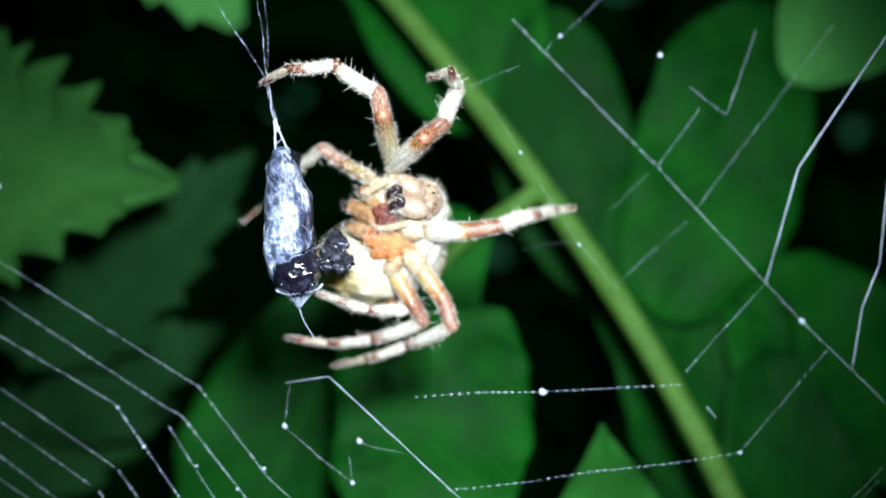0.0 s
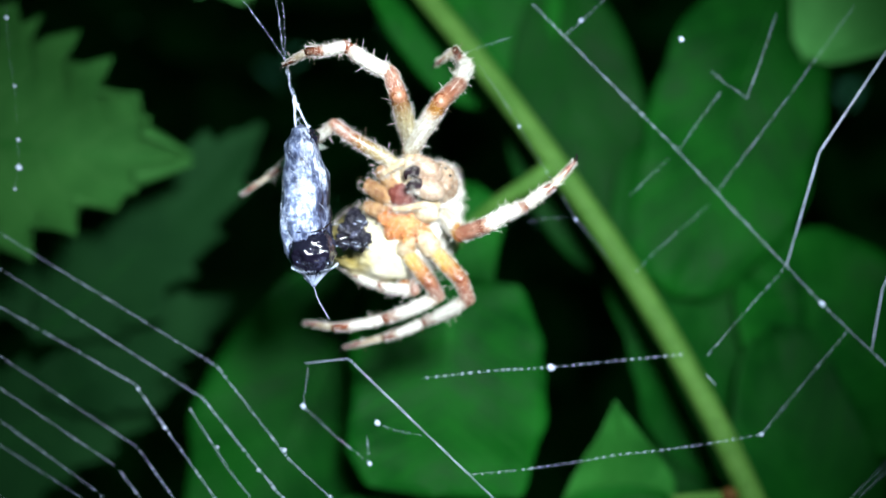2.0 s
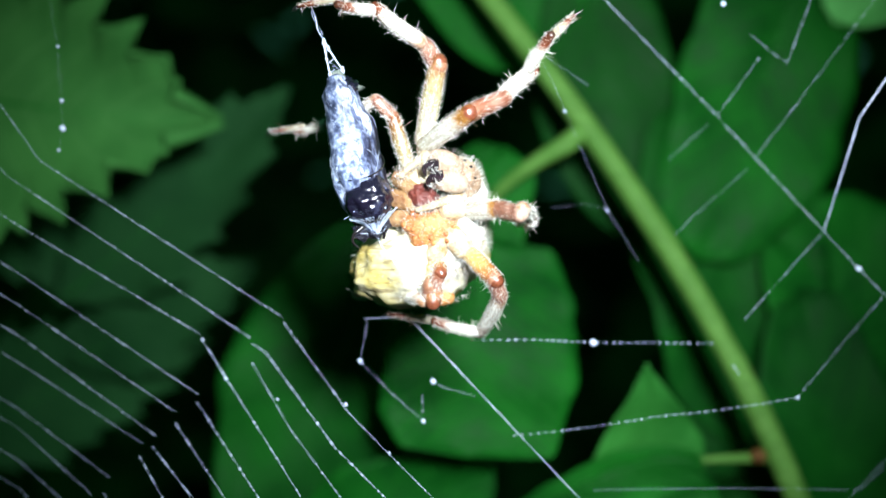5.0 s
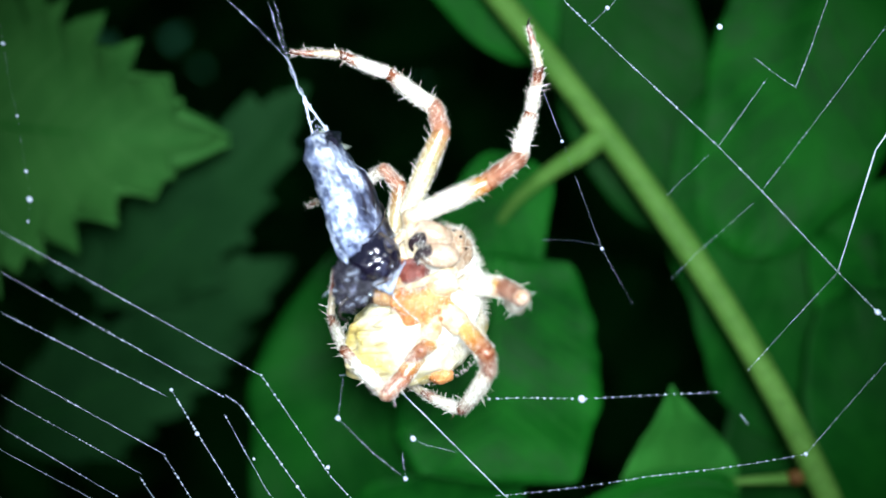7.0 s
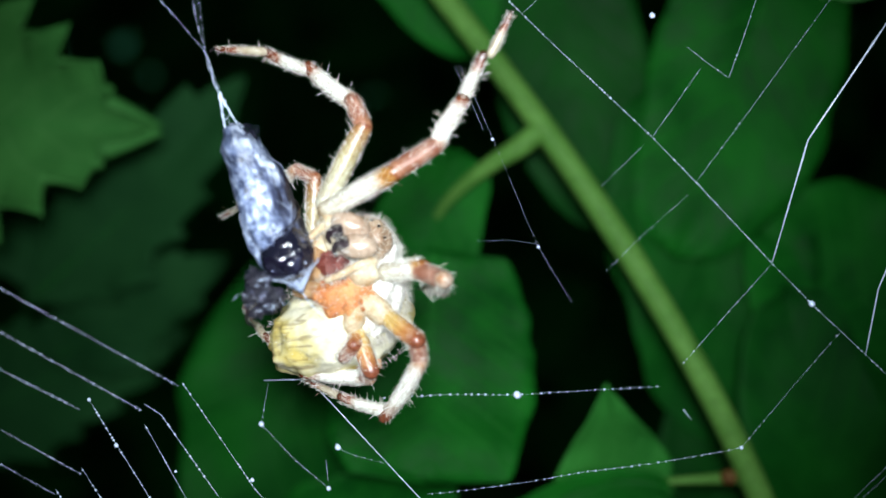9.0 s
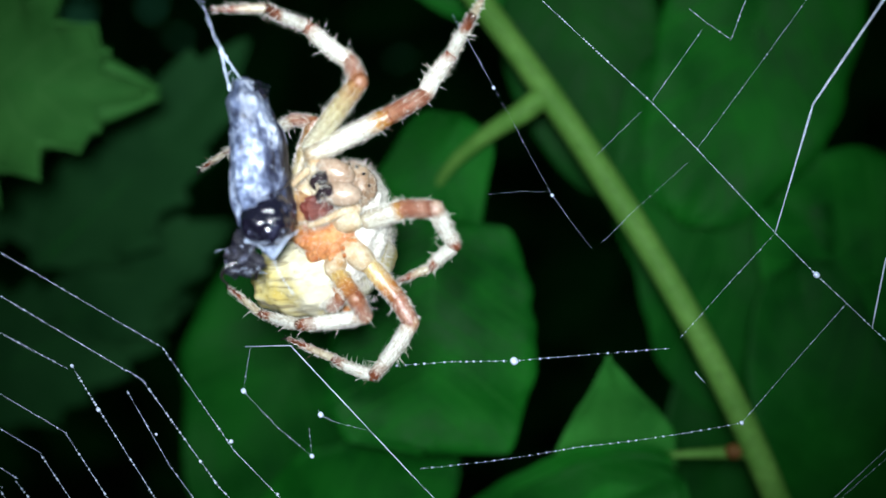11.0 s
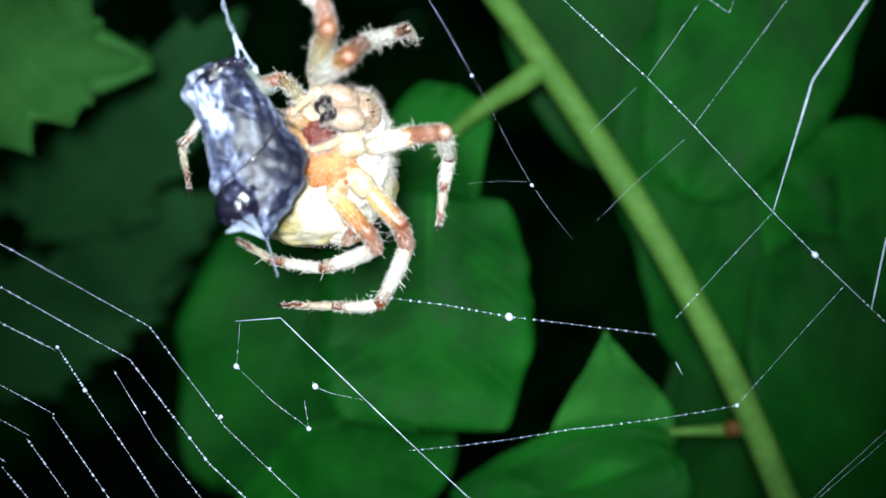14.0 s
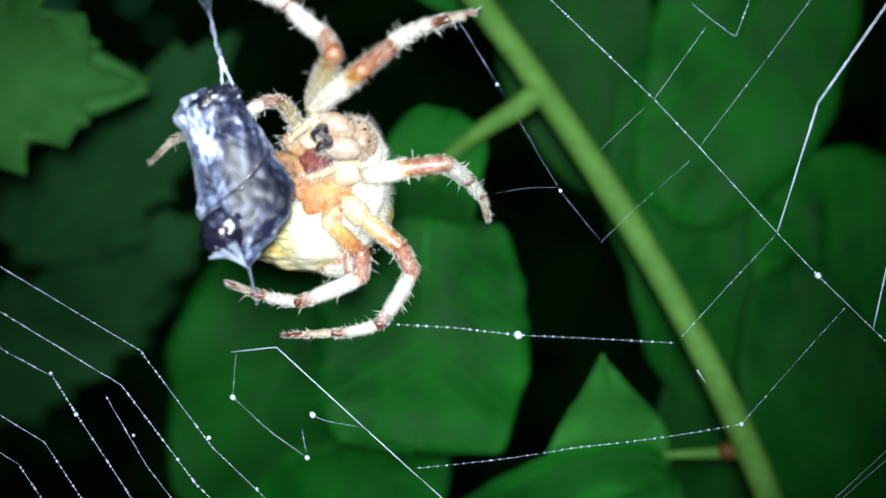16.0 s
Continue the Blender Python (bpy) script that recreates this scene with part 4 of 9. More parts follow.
def wrapped_prey():
    rnd = random.Random(21)
    thing = tagged(new("wrapped_prey"), "dead insect swathed in bluish white silk", "prey insect")
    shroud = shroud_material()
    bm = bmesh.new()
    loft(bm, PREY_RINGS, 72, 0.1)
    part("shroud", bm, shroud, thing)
    bm = bmesh.new()
    ball(bm, at(12, 84, -15), (45 * K, 48 * K, 43 * K), (10, 0, 8), 5, 0.14, 1.7)
    head = part("head", bm, wet_black_material(), thing, "glossy black head showing through the silk")
    bm = bmesh.new()
    for _ in range(40):
        n = Vector((rnd.gauss(0, 1), rnd.gauss(0, 1), rnd.gauss(0, 1))).normalized()
        c = at(12, 84, -15) + n * 45 * K
        ball(bm, c, (rnd.uniform(0.5, 2.0) * K, rnd.uniform(0.5, 1.3) * K, rnd.uniform(0.5, 2.6) * K), detail=1)
    part("silk_flake", bm, SILK, head, "scraps of silk stuck to the head")
    # the skirt of silk gathered under the head
    bm = bmesh.new()
    for k in range(44):
        a = radians(rnd.uniform(-20, 200))
        rim = at(14 + 44 * math.cos(a), 86 + 26 + 10 * math.sin(a), -18 - 40 * math.sin(a))
        line = arc([rim, at(12 + 22 * math.cos(a), 128, -10 - 20 * math.sin(a)), at(9 + rnd.uniform(-3, 3), 150, -3)], 4)
        tube(bm, line, [rnd.uniform(0.3, 0.9) * K] * len(line), 5)
    part("silk_skirt", bm, SILK, thing, "white silk gathered to a point")
    # a dark line slanting round the body, and the dark tip of the body under thin silk
    bm = bmesh.new()
    line = arc([on_prey(z, a, 0.6) for z, a in ((40, 98), (24, 70), (0, 34), (-22, 4), (-40, -30), (-50, -62), (-50, -95), (-45, -128))], 6)
    tube(bm, line, [(2.8 - 1.9 * k / len(line)) * K for k in range(len(line))], 6)
    part("dark_line", bm, BLACK, thing)
    bm = bmesh.new()
    ball(bm, at(6, -126, 10), (25 * K, 48 * K, 20 * K), (14, 0, 0), 5, 0.25, 2.4)
    part("tail_tip", bm, wet_black_material(), thing, "dark body end under thin silk")
    # threads wound round it, slack and crossing
    for k in range(30):
        z0, lean, turn, span = rnd.uniform(-70, 100), rnd.uniform(-60, 60), rnd.uniform(-230, -60), rnd.uniform(40, 110)
        pts = [on_prey(max(-108, min(112, z0 + lean * (j / 12 - 0.5) * 2)), turn + span * j / 12, rnd.uniform(0.5, 2.6)) for j in range(13)]
        bm = bmesh.new()
        tube(bm, arc(pts, 2), [rnd.uniform(0.16, 0.36) * K] * 25, 4)
        part("binding_thread", bm, SILK, thing)
    bm = bmesh.new()
    tube(bm, arc([at(8, 148, 0), at(14, 175, 0), at(34, 215, 0)], 6), [0.6 * K] * 13, 6)
    part("tail_thread", bm, SILK, thing)
    return thing


prey = wrapped_prey()


def insect_scrap():
    """A crumpled black piece of the insect, pulled loose."""
    rnd = random.Random(31)
    thing = tagged(new("insect_scrap"), "crumpled black scrap of insect beside the wrapped prey", "insect part")
    skin = crumpled_material()
    for c, r in (((2, -2, 0), 28), ((-21, 14, 5), 19), ((19, 14, -3), 18), ((2, -25, 6), 19), ((17, -22, -6), 15), ((-16, -8, -6), 14), ((2, 24, -4), 14)):
        bm = bmesh.new()
        ball(bm, at(*c), (r * rnd.uniform(0.8, 1.2) * K, r * 0.7 * K, r * rnd.uniform(0.7, 1.1) * K), (rnd.uniform(0, 90), rnd.uniform(0, 90), 0), 4, 0.55, 2.8)
        wrinkle(bm, 3.2 * K, 3600)
        part("body_piece", bm, skin, thing)
    bm = bmesh.new()
    for _ in range(16):
        p = Vector((rnd.uniform(-30, 30), rnd.uniform(-26, 30), rnd.uniform(-22, -12)))
        q = p + Vector((rnd.uniform(-16, 16), rnd.uniform(-12, 12), rnd.uniform(-5, 5)))
        tube(bm, arc([at(*p), at(*((p + q) / 2 + Vector((0, 0, -4)))), at(*q)], 3), [rnd.uniform(0.4, 1.0) * K] * 7, 4)
    part("silk_shred", bm, SILK, thing, "torn white shreds of silk")
    for pts in ([(-10, 8, -8), (-30, 12, -12), (-40, 26, -8), (-34, 40, 0)], [(8, 10, -8), (22, 24, -12), (14, 40, -8)]):
        bm = bmesh.new()
        line = arc([at(*p) for p in pts], 5)
        tube(bm, line, [4.5 * K * (1 - k / 22) for k in range(len(line))], 7)
        part("insect_leg", bm, BLACK, thing)
    return thing


scrap = insect_scrap()


def silk_sheet_material():
    """A film of silk, mostly see-through, combed lengthwise."""
    m, nodes, links, shader = material("silk_film", 0.5, 0.3)
    co = nodes.new("ShaderNodeTexCoord")
    mp = nodes.new("ShaderNodeMapping")
    mp.inputs["Scale"].default_value = (9000, 9000, 900)
    links.new(co.outputs["Object"], mp.inputs[0])
    comb = nodes.new("ShaderNodeTexNoise")
    comb.inputs["Scale"].default_value, comb.inputs["Detail"].default_value = 1.0, 4
    links.new(mp.outputs[0], comb.inputs["Vector"])
    shader.inputs["Base Color"].default_value = (0.3, 0.34, 0.3, 1)
    cover = ramp(nodes, [(0.35, (0.12, 0.12, 0.12)), (0.7, (0.42, 0.42, 0.42))])
    links.new(comb.outputs["Fac"], cover.inputs[0])
    links.new(cover.outputs["Color"], shader.inputs["Alpha"])
    return m


def hanging_line():
    """The threads by which the prey hangs, from its upper end upwards."""
    thing = tagged(new("hanging_line"), "bundle of silk threads that holds the prey", "silk thread")
    rnd = random.Random(41)

    def fibre(pts, r, knots, gaps=0.0, wave=0.0, steps=14):
        """A knotty silk fibre; gaps: how much of it thins out to almost nothing; wave: how far it wanders."""
        bm = bmesh.new()
        line = [p + noise.noise_vector(p * 1900 + Vector((r * 9, 0, 0))) * wave * K for p in arc([at(*p) for p in pts], steps)]
        radii = []
        for p in line:
            lump = noise.noise(p * 2100 + Vector((0, r * 7, 3)))
            radii.append(r * K * (max(0.18, min(1.0, 0.6 + (lump - gaps * 0.5) * 4)) if gaps else 1 + 0.5 * lump))
        tube(bm, line, radii, 6)
        for _ in range(knots):
            p = line[rnd.randrange(len(line))]
            ball(bm, p, (r * K * rnd.uniform(1.0, 1.9), r * K * rnd.uniform(1.0, 1.9), r * K * rnd.uniform(1.6, 3.4)), (0, rnd.uniform(-20, 20), 0), 2, 0.4, 2.0)
        part("thread", bm, SILK, thing)

    # two fibres twisted into one line, up to the knot
    fibre([(0, -50, 0), (-1, -76, 0), (3, -100, 0), (2, -127, 0)], 0.85, 9, 0.0, 2.2)
    fibre([(1, -50, 1), (3, -72, -1), (-1, -98, 1), (3, -128, 0)], 0.6, 6, 0.4, 2.6)
    # the branches above it
    fibre([(2, -127, 0), (8, -190, 0), (14, -250, 0), (10, -520, 0)], 0.62, 12, 0.55, 1.4, 22)
    fibre([(2, -127, 0), (14, -178, 0), (26, -250, 0), (34, -420, 0)], 0.5, 9, 0.8, 1.4, 22)
    fibre([(2, -127, 0), (-22, -196, 0), (-52, -270, 0), (-110, -420, 0)], 0.6, 12, 0.7, 1.6, 22)
    # the bright fork under the line, with a few cross fibres
    fibre([(-12, 14, 0), (-7, -14, 0), (0, -54, 0)], 1.9, 6, 0.0, 1.0, 8)
    fibre([(14, 14, 0), (8, -14, 0), (0, -54, 0)], 1.9, 6, 0.0, 1.0, 8)
    for a, b in (((-10, 8, -2), (9, 2, 2)), ((-8, -10, 0), (6, -16, 1)), ((-11, 12, 0), (5, -8, 0)), ((12, 12, 0), (-4, -12, 0))):
        fibre([a, b], 0.45, 3, 0.3, 1.5, 8)
    # the thin sheet of silk that the fork pulls up from the prey
    bm = bmesh.new()
    rings = []
    for k in range(9):
        u = k / 8
        wide = 10 + 26 * u ** 2.2
        rings.append([bm.verts.new(at(1 + wide * math.cos(a) + 5 * u, 8 + 46 * u, 8 * u + (2 + 12 * u) * math.sin(a) + 1.5 * noise.noise(Vector((a * 2, u * 3, 1))))) for a in (2 * math.pi * q / 24 for q in range(24))])
    for a, b in zip(rings, rings[1:]):
        for q in range(24):
            bm.faces.new((a[q], a[(q + 1) % 24], b[(q + 1) % 24], b[q]))
    part("silk_sheet", bm, silk_sheet_material(), thing, "thin greyish sheet of silk")
    return thing


hanging = hanging_line()


# ---- what moves ----
def motions():
    walk(lower, [
        (0, pose(-0.00090, 0.00000, -0.00013, 0.00, -1.81, 0.00)),
        (0.5, pose(-0.00078, 0.00000, -0.00021, 0.00, -1.75, 0.00)),
        (1, pose(-0.00090, 0.00000, -0.00030, 0.00, -1.25, 0.00)),
        (1.5, pose(-0.00090, 0.00000, -0.00009, 0.00, -1.99, 0.00)),
        (2, pose(-0.00104, 0.00000, -0.00018, 0.00, -1.75, 0.00)),
        (2.5, pose(-0.00090, 0.00000, -0.00035, 0.00, -0.81, 0.00)),
        (3, pose(-0.00074, 0.00000, -0.00052, 0.00, -0.49, 0.00)),
        (3.5, pose(0.00000, 0.00000, 0.00000, 0.00, 0.00, 0.00)),
        (6, pose(0.00068, 0.00107, -0.00111, -20.17, 2.71, -2.26)),
        (6.5, pose(0.00061, 0.00112, -0.00109, -15.33, 4.42, 1.36)),
        (7, pose(0.00107, 0.00127, -0.00068, -11.48, 7.56, 9.90)),
        (7.5, pose(0.00146, 0.00139, -0.00148, -9.49, 9.07, 11.54)),
        (8, pose(0.00094, 0.00151, -0.00178, -7.51, 8.40, 13.19)),
        (10.5, pose(0.00106, 0.00243, -0.00164, -9.61, 7.34, 11.45)),
        (11, pose(0.00006, 0.00338, -0.00169, -11.95, 6.26, 11.31)),
        (11.5, pose(0.00028, 0.00347, -0.00198, -12.76, 6.64, 11.61)),
        (12, pose(0.00054, 0.00356, -0.00196, -13.57, 6.95, 11.90)),
        (12.5, pose(0.00012, 0.00366, -0.00201, -14.38, 6.65, 12.20)),
        (13, pose(-0.00044, 0.00375, -0.00204, -15.20, 5.33, 12.49)),
        (13.5, pose(-0.00045, 0.00384, -0.00199, -16.01, 5.68, 12.79)),
        (14, pose(-0.00024, 0.00392, -0.00151, -17.31, 4.62, 11.72)),
        (14.5, pose(-0.00050, 0.00400, -0.00191, -18.62, 4.41, 10.66)),
        (15, pose(-0.00054, 0.00408, -0.00215, -19.92, 4.16, 9.60)),
        (15.5, pose(-0.00090, 0.00415, -0.00187, -21.23, 2.71, 8.53)),
        (16, pose(-0.00105, 0.00423, -0.00173, -22.53, 2.53, 7.47)),
    ])
    walk(outer, [
        (0, pose(-0.00060, 0.00000, -0.00077, 0.00, 1.02, 0.00)),
        (0.5, pose(-0.00050, 0.00000, -0.00082, 0.00, 0.83, 0.00)),
        (1, pose(-0.00059, 0.00000, -0.00091, 0.00, 1.30, 0.00)),
        (1.5, pose(-0.00057, 0.00000, -0.00068, 0.00, 0.78, 0.00)),
        (2, pose(-0.00077, 0.00000, -0.00063, 0.00, 0.42, 0.00)),
        (2.5, pose(-0.00078, 0.00000, -0.00056, 0.00, -0.07, 0.00)),
        (3, pose(-0.00069, 0.00000, -0.00065, 0.00, -0.15, 0.00)),
        (3.5, pose(0.00000, 0.00000, 0.00000, 0.00, 0.00, 0.00)),
        (6, pose(0.00097, -0.00304, -0.00066, 11.81, 3.45, 7.25)),
        (6.5, pose(0.00099, -0.00257, 0.00010, 11.65, 2.28, 10.39)),
        (7, pose(0.00229, -0.00370, 0.00043, 16.60, 5.57, 16.64)),
        (7.5, pose(0.00246, -0.00435, 0.00094, 15.35, 3.71, 14.91)),
        (8, pose(0.00201, -0.00500, 0.00055, 14.09, 2.49, 13.18)),
        (10.5, pose(0.00294, -0.00316, -0.00028, 9.81, 6.40, 14.42)),
        (11, pose(0.00146, -0.00077, -0.00072, 8.70, 5.74, 16.50)),
        (11.5, pose(0.00156, -0.00033, -0.00112, 8.76, 6.21, 17.54)),
        (12, pose(0.00170, 0.00011, -0.00103, 8.81, 5.97, 18.59)),
        (12.5, pose(0.00117, 0.00055, -0.00108, 8.87, 5.41, 19.63)),
        (13, pose(0.00063, 0.00098, -0.00147, 8.93, 5.33, 20.68)),
        (13.5, pose(0.00047, 0.00142, -0.00146, 8.98, 5.77, 21.72)),
        (14, pose(0.00075, 0.00152, -0.00105, 7.27, 5.61, 20.98)),
        (14.5, pose(0.00047, 0.00161, -0.00147, 5.55, 5.93, 20.23)),
        (15, pose(0.00045, 0.00171, -0.00168, 3.84, 5.75, 19.48)),
        (15.5, pose(0.00018, 0.00181, -0.00161, 2.13, 5.80, 18.74)),
        (16, pose(0.00008, 0.00190, -0.00147, 0.42, 6.10, 17.99)),
    ])
    walk(upper, [
        (0, pose(-0.00006, 0, 0.00018, 0, 0.82, 0)),
        (0.5, pose(-0.00004, 0, 0.00016, 0, 0.76, 0)),
        (1, pose(-0.00006, 0, 0.00004, 0, 0.18, 0)),
        (1.5, pose(-0.00009, 0, 0.00019, 0, 0.91, 0)),
        (2, pose(-0.00000, 0, -0.00004, 0, 0.13, 0)),
        (2.5, pose(0.00003, 0, -0.00007, 0, 0.14, 0)),
        (3, pose(0.00007, 0, -0.00014, 0, -0.34, 0)),
        (3.5, pose(-0.00008, 0, -0.00020, 0, -0.11, 0)),
        (6, pose(-0.00013, 0, 0.00012, 0, 0.94, 0)),
        (6.5, pose(-0.00020, 0, 0.00029, 0, 1.42, 0)),
        (7, pose(-0.00021, 0, 0.00020, 0, 1.12, 0)),
        (7.5, pose(-0.00019, 0, 0.00004, 0, 0.54, 0)),
        (8, pose(-0.00010, 0, 0.00001, 0, 0.27, 0)),
        (10.5, pose(-0.00015, 0, -0.00005, 0, -0.02, 0)),
        (11, pose(-0.00007, 0, -0.00004, 0, -0.25, 0)),
        (11.5, pose(-0.00005, 0, 0.00009, 0, 0.07, 0)),
        (12, pose(-0.00013, 0, -0.00003, 0, -0.04, 0)),
        (12.5, pose(-0.00011, 0, -0.00010, 0, -0.27, 0)),
        (13, pose(-0.00006, 0, 0.00000, 0, -0.19, 0)),
        (13.5, pose(-0.00001, 0, -0.00008, 0, -0.27, 0)),
        (14, pose(-0.00008, 0, -0.00015, 0, -0.28, 0)),
        (14.5, pose(-0.00002, 0, 0.00005, 0, 0.12, 0)),
        (15, pose(0.00000, 0, 0.00010, 0, 0.37, 0)),
        (15.5, pose(-0.00000, 0, 0.00003, 0, 0.09, 0)),
        (16, pose(0.00000, 0, 0.00000, 0, -0.00, 0)),
    ])
    walk(inner, [
        (0, pose(-0.00092, 0, -0.00010, 0, -3.77, 0)),
        (0.5, pose(-0.00074, 0, -0.00021, 0, -3.05, 0)),
        (1, pose(-0.00084, 0, -0.00027, 0, -2.59, 0)),
        (1.5, pose(-0.00081, 0, -0.00013, 0, -3.20, 0)),
        (2, pose(-0.00098, 0, -0.00019, 0, -2.68, 0)),
        (2.5, pose(-0.00096, 0, -0.00026, 0, -1.48, 0)),
        (3, pose(-0.00096, 0, -0.00038, 0, -1.24, 0)),
        (3.5, pose(0.00000, 0, 0.00000, 0, -0.00, 0)),
        (6, pose(0.00017, 0, -0.00050, 0, 0.48, 0)),
        (6.5, pose(-0.00006, 0, -0.00040, 0, 0.37, 0)),
        (7, pose(-0.00011, 0, 0.00022, 0, 0.11, 0)),
        (7.5, pose(0.00032, 0, -0.00036, 0, 1.40, 0)),
        (8, pose(-0.00015, 0, -0.00072, 0, 0.79, 0)),
        (10.5, pose(0.00043, 0, -0.00050, 0, 2.72, 0)),
        (11, pose(-0.00024, 0, -0.00041, 0, 0.89, 0)),
        (11.5, pose(-0.00008, 0, -0.00055, 0, 0.38, 0)),
        (12, pose(0.00025, 0, -0.00053, 0, 1.55, 0)),
        (12.5, pose(-0.00015, 0, -0.00061, 0, 1.72, 0)),
        (13, pose(-0.00074, 0, -0.00041, 0, -1.32, 0)),
        (13.5, pose(-0.00082, 0, -0.00022, 0, -1.86, 0)),
        (14, pose(-0.00045, 0, 0.00014, 0, -2.16, 0)),
        (14.5, pose(-0.00064, 0, -0.00033, 0, -1.63, 0)),
        (15, pose(-0.00064, 0, -0.00054, 0, -1.50, 0)),
        (15.5, pose(-0.00098, 0, -0.00030, 0, -3.70, 0)),
        (16, pose(-0.00114, 0, -0.00016, 0, -3.96, 0)),
    ])
    walk(slack, [
        (0, pose(-0.00078, -0.00002, -0.00190, 0.00, -7.18, -1.03)),
        (0.5, pose(-0.00079, -0.00003, -0.00203, -0.00, -7.91, -1.53)),
        (1, pose(-0.00119, 0.00011, -0.00200, 0.00, -6.46, 5.09)),
        (1.5, pose(-0.00089, 0.00005, -0.00193, 0.00, -6.27, 2.76)),
        (2, pose(-0.00164, 0.00007, -0.00184, 0.00, -9.03, 3.47)),
        (2.5, pose(-0.00131, 0.00005, -0.00164, 0.00, -6.84, 2.58)),
        (3, pose(-0.00190, 0.00001, -0.00177, -0.00, -11.59, 0.40)),
        (3.5, pose(-0.00072, 0.00006, -0.00162, -0.00, -2.92, 4.21)),
        (6, pose(-0.00114, 0.00011, -0.00220, 0.00, -2.22, 9.98)),
        (6.5, pose(-0.00088, 0.00010, -0.00187, -0.00, -2.43, 6.29)),
        (7, pose(-0.00116, 0.00016, -0.00174, -0.00, -1.49, 8.93)),
        (7.5, pose(-0.00096, 0.00016, -0.00194, 0.00, -0.55, 10.41)),
        (8, pose(-0.00118, 0.00005, -0.00230, 0.00, -5.23, 3.74)),
        (10.5, pose(-0.00080, 0.00020, -0.00151, -0.00, -0.39, 10.55)),
        (11, pose(-0.00097, 0.00003, -0.00184, -0.00, -6.83, 1.25)),
        (11.5, pose(-0.00064, 0.00009, -0.00170, 0.00, -5.76, 4.37)),
        (12, pose(-0.00054, 0.00021, -0.00114, -0.00, 0.93, 11.07)),
        (12.5, pose(-0.00092, 0.00018, -0.00124, -0.00, -1.43, 8.74)),
        (13, pose(-0.00034, 0.00012, -0.00065, -0.00, -0.56, 5.09)),
        (13.5, pose(-0.00006, 0.00005, -0.00038, 0.00, 0.44, 2.04)),
        (14, pose(0.00041, 0.00016, 0.00025, -0.00, 6.41, 7.15)),
        (14.5, pose(-0.00003, 0.00005, -0.00025, -0.00, 0.13, 2.24)),
        (15, pose(-0.00002, 0.00002, -0.00032, 0.00, 0.03, 0.82)),
        (15.5, pose(0.00001, 0.00000, -0.00023, -0.00, -0.39, 0.27)),
        (16, pose(0.00003, 0.00002, 0.00003, -0.00, 0.39, 0.67)),
    ])
    walk(spider, [
        (0, pose(-0.00194, -0.00165, 0.00074, 3.0, 8.0, -0.0)),
        (0.5, pose(-0.00209, -0.00165, 0.00069, 3.3, 8.2, -0.5)),
        (1, pose(-0.00194, -0.00165, 0.00055, 1.1, 9.1, -0.6)),
        (1.5, pose(-0.00189, -0.00165, 0.00075, 0.8, 9.5, 0.6)),
        (2, pose(-0.00232, -0.00165, 0.00083, 0.8, 10.4, -0.7)),
        (2.5, pose(-0.00301, -0.00165, 0.00102, 1.1, 11.3, -1.9)),
        (3, pose(-0.00300, -0.00165, -0.00020, -2.3, 13.4, -1.4)),
        (3.5, pose(-0.00223, -0.00165, 0.00016, -5.7, 9.4, -1.3)),
        (6, pose(-0.00382, -0.00770, -0.00155, -15.0, 0.1, 0.2)),
        (6.5, pose(-0.00309, -0.00715, -0.00118, -14.7, 0.1, 3.0)),
        (7, pose(-0.00203, -0.00577, -0.00088, -18.1, -0.2, 5.7)),
        (7.5, pose(-0.00226, -0.00564, -0.00111, -19.1, -2.1, 5.9)),
        (8, pose(-0.00237, -0.00550, -0.00133, -16.6, -3.9, 3.2)),
        (10.5, pose(-0.00237, -0.00330, -0.00085, -14.8, -4.3, 6.0)),
        (11, pose(-0.00267, -0.00303, -0.00052, -10.4, -1.4, 4.8)),
        (11.5, pose(-0.00263, -0.00275, -0.00065, -10.0, -1.4, 3.8)),
        (12, pose(-0.00246, -0.00248, -0.00026, -10.8, -0.8, 4.5)),
        (12.5, pose(-0.00260, -0.00206, 0.00050, -11.7, -0.7, 4.9)),
        (13, pose(-0.00279, -0.00165, 0.00086, -11.6, -0.7, 4.5)),
        (13.5, pose(-0.00275, -0.00165, 0.00108, -12.2, -0.2, 4.1)),
        (14, pose(-0.00214, -0.00165, 0.00146, -12.1, 0.3, 5.2)),
        (14.5, pose(-0.00266, -0.00165, 0.00095, -10.2, 0.3, 4.5)),
        (15, pose(-0.00275, -0.00165, 0.00089, -10.1, 0.4, 4.2)),
        (15.5, pose(-0.00271, -0.00165, 0.00090, -9.5, 0.4, 3.3)),
        (16, pose(-0.00276, -0.00165, 0.00112, -10.6, 1.0, 3.3)),
    ])
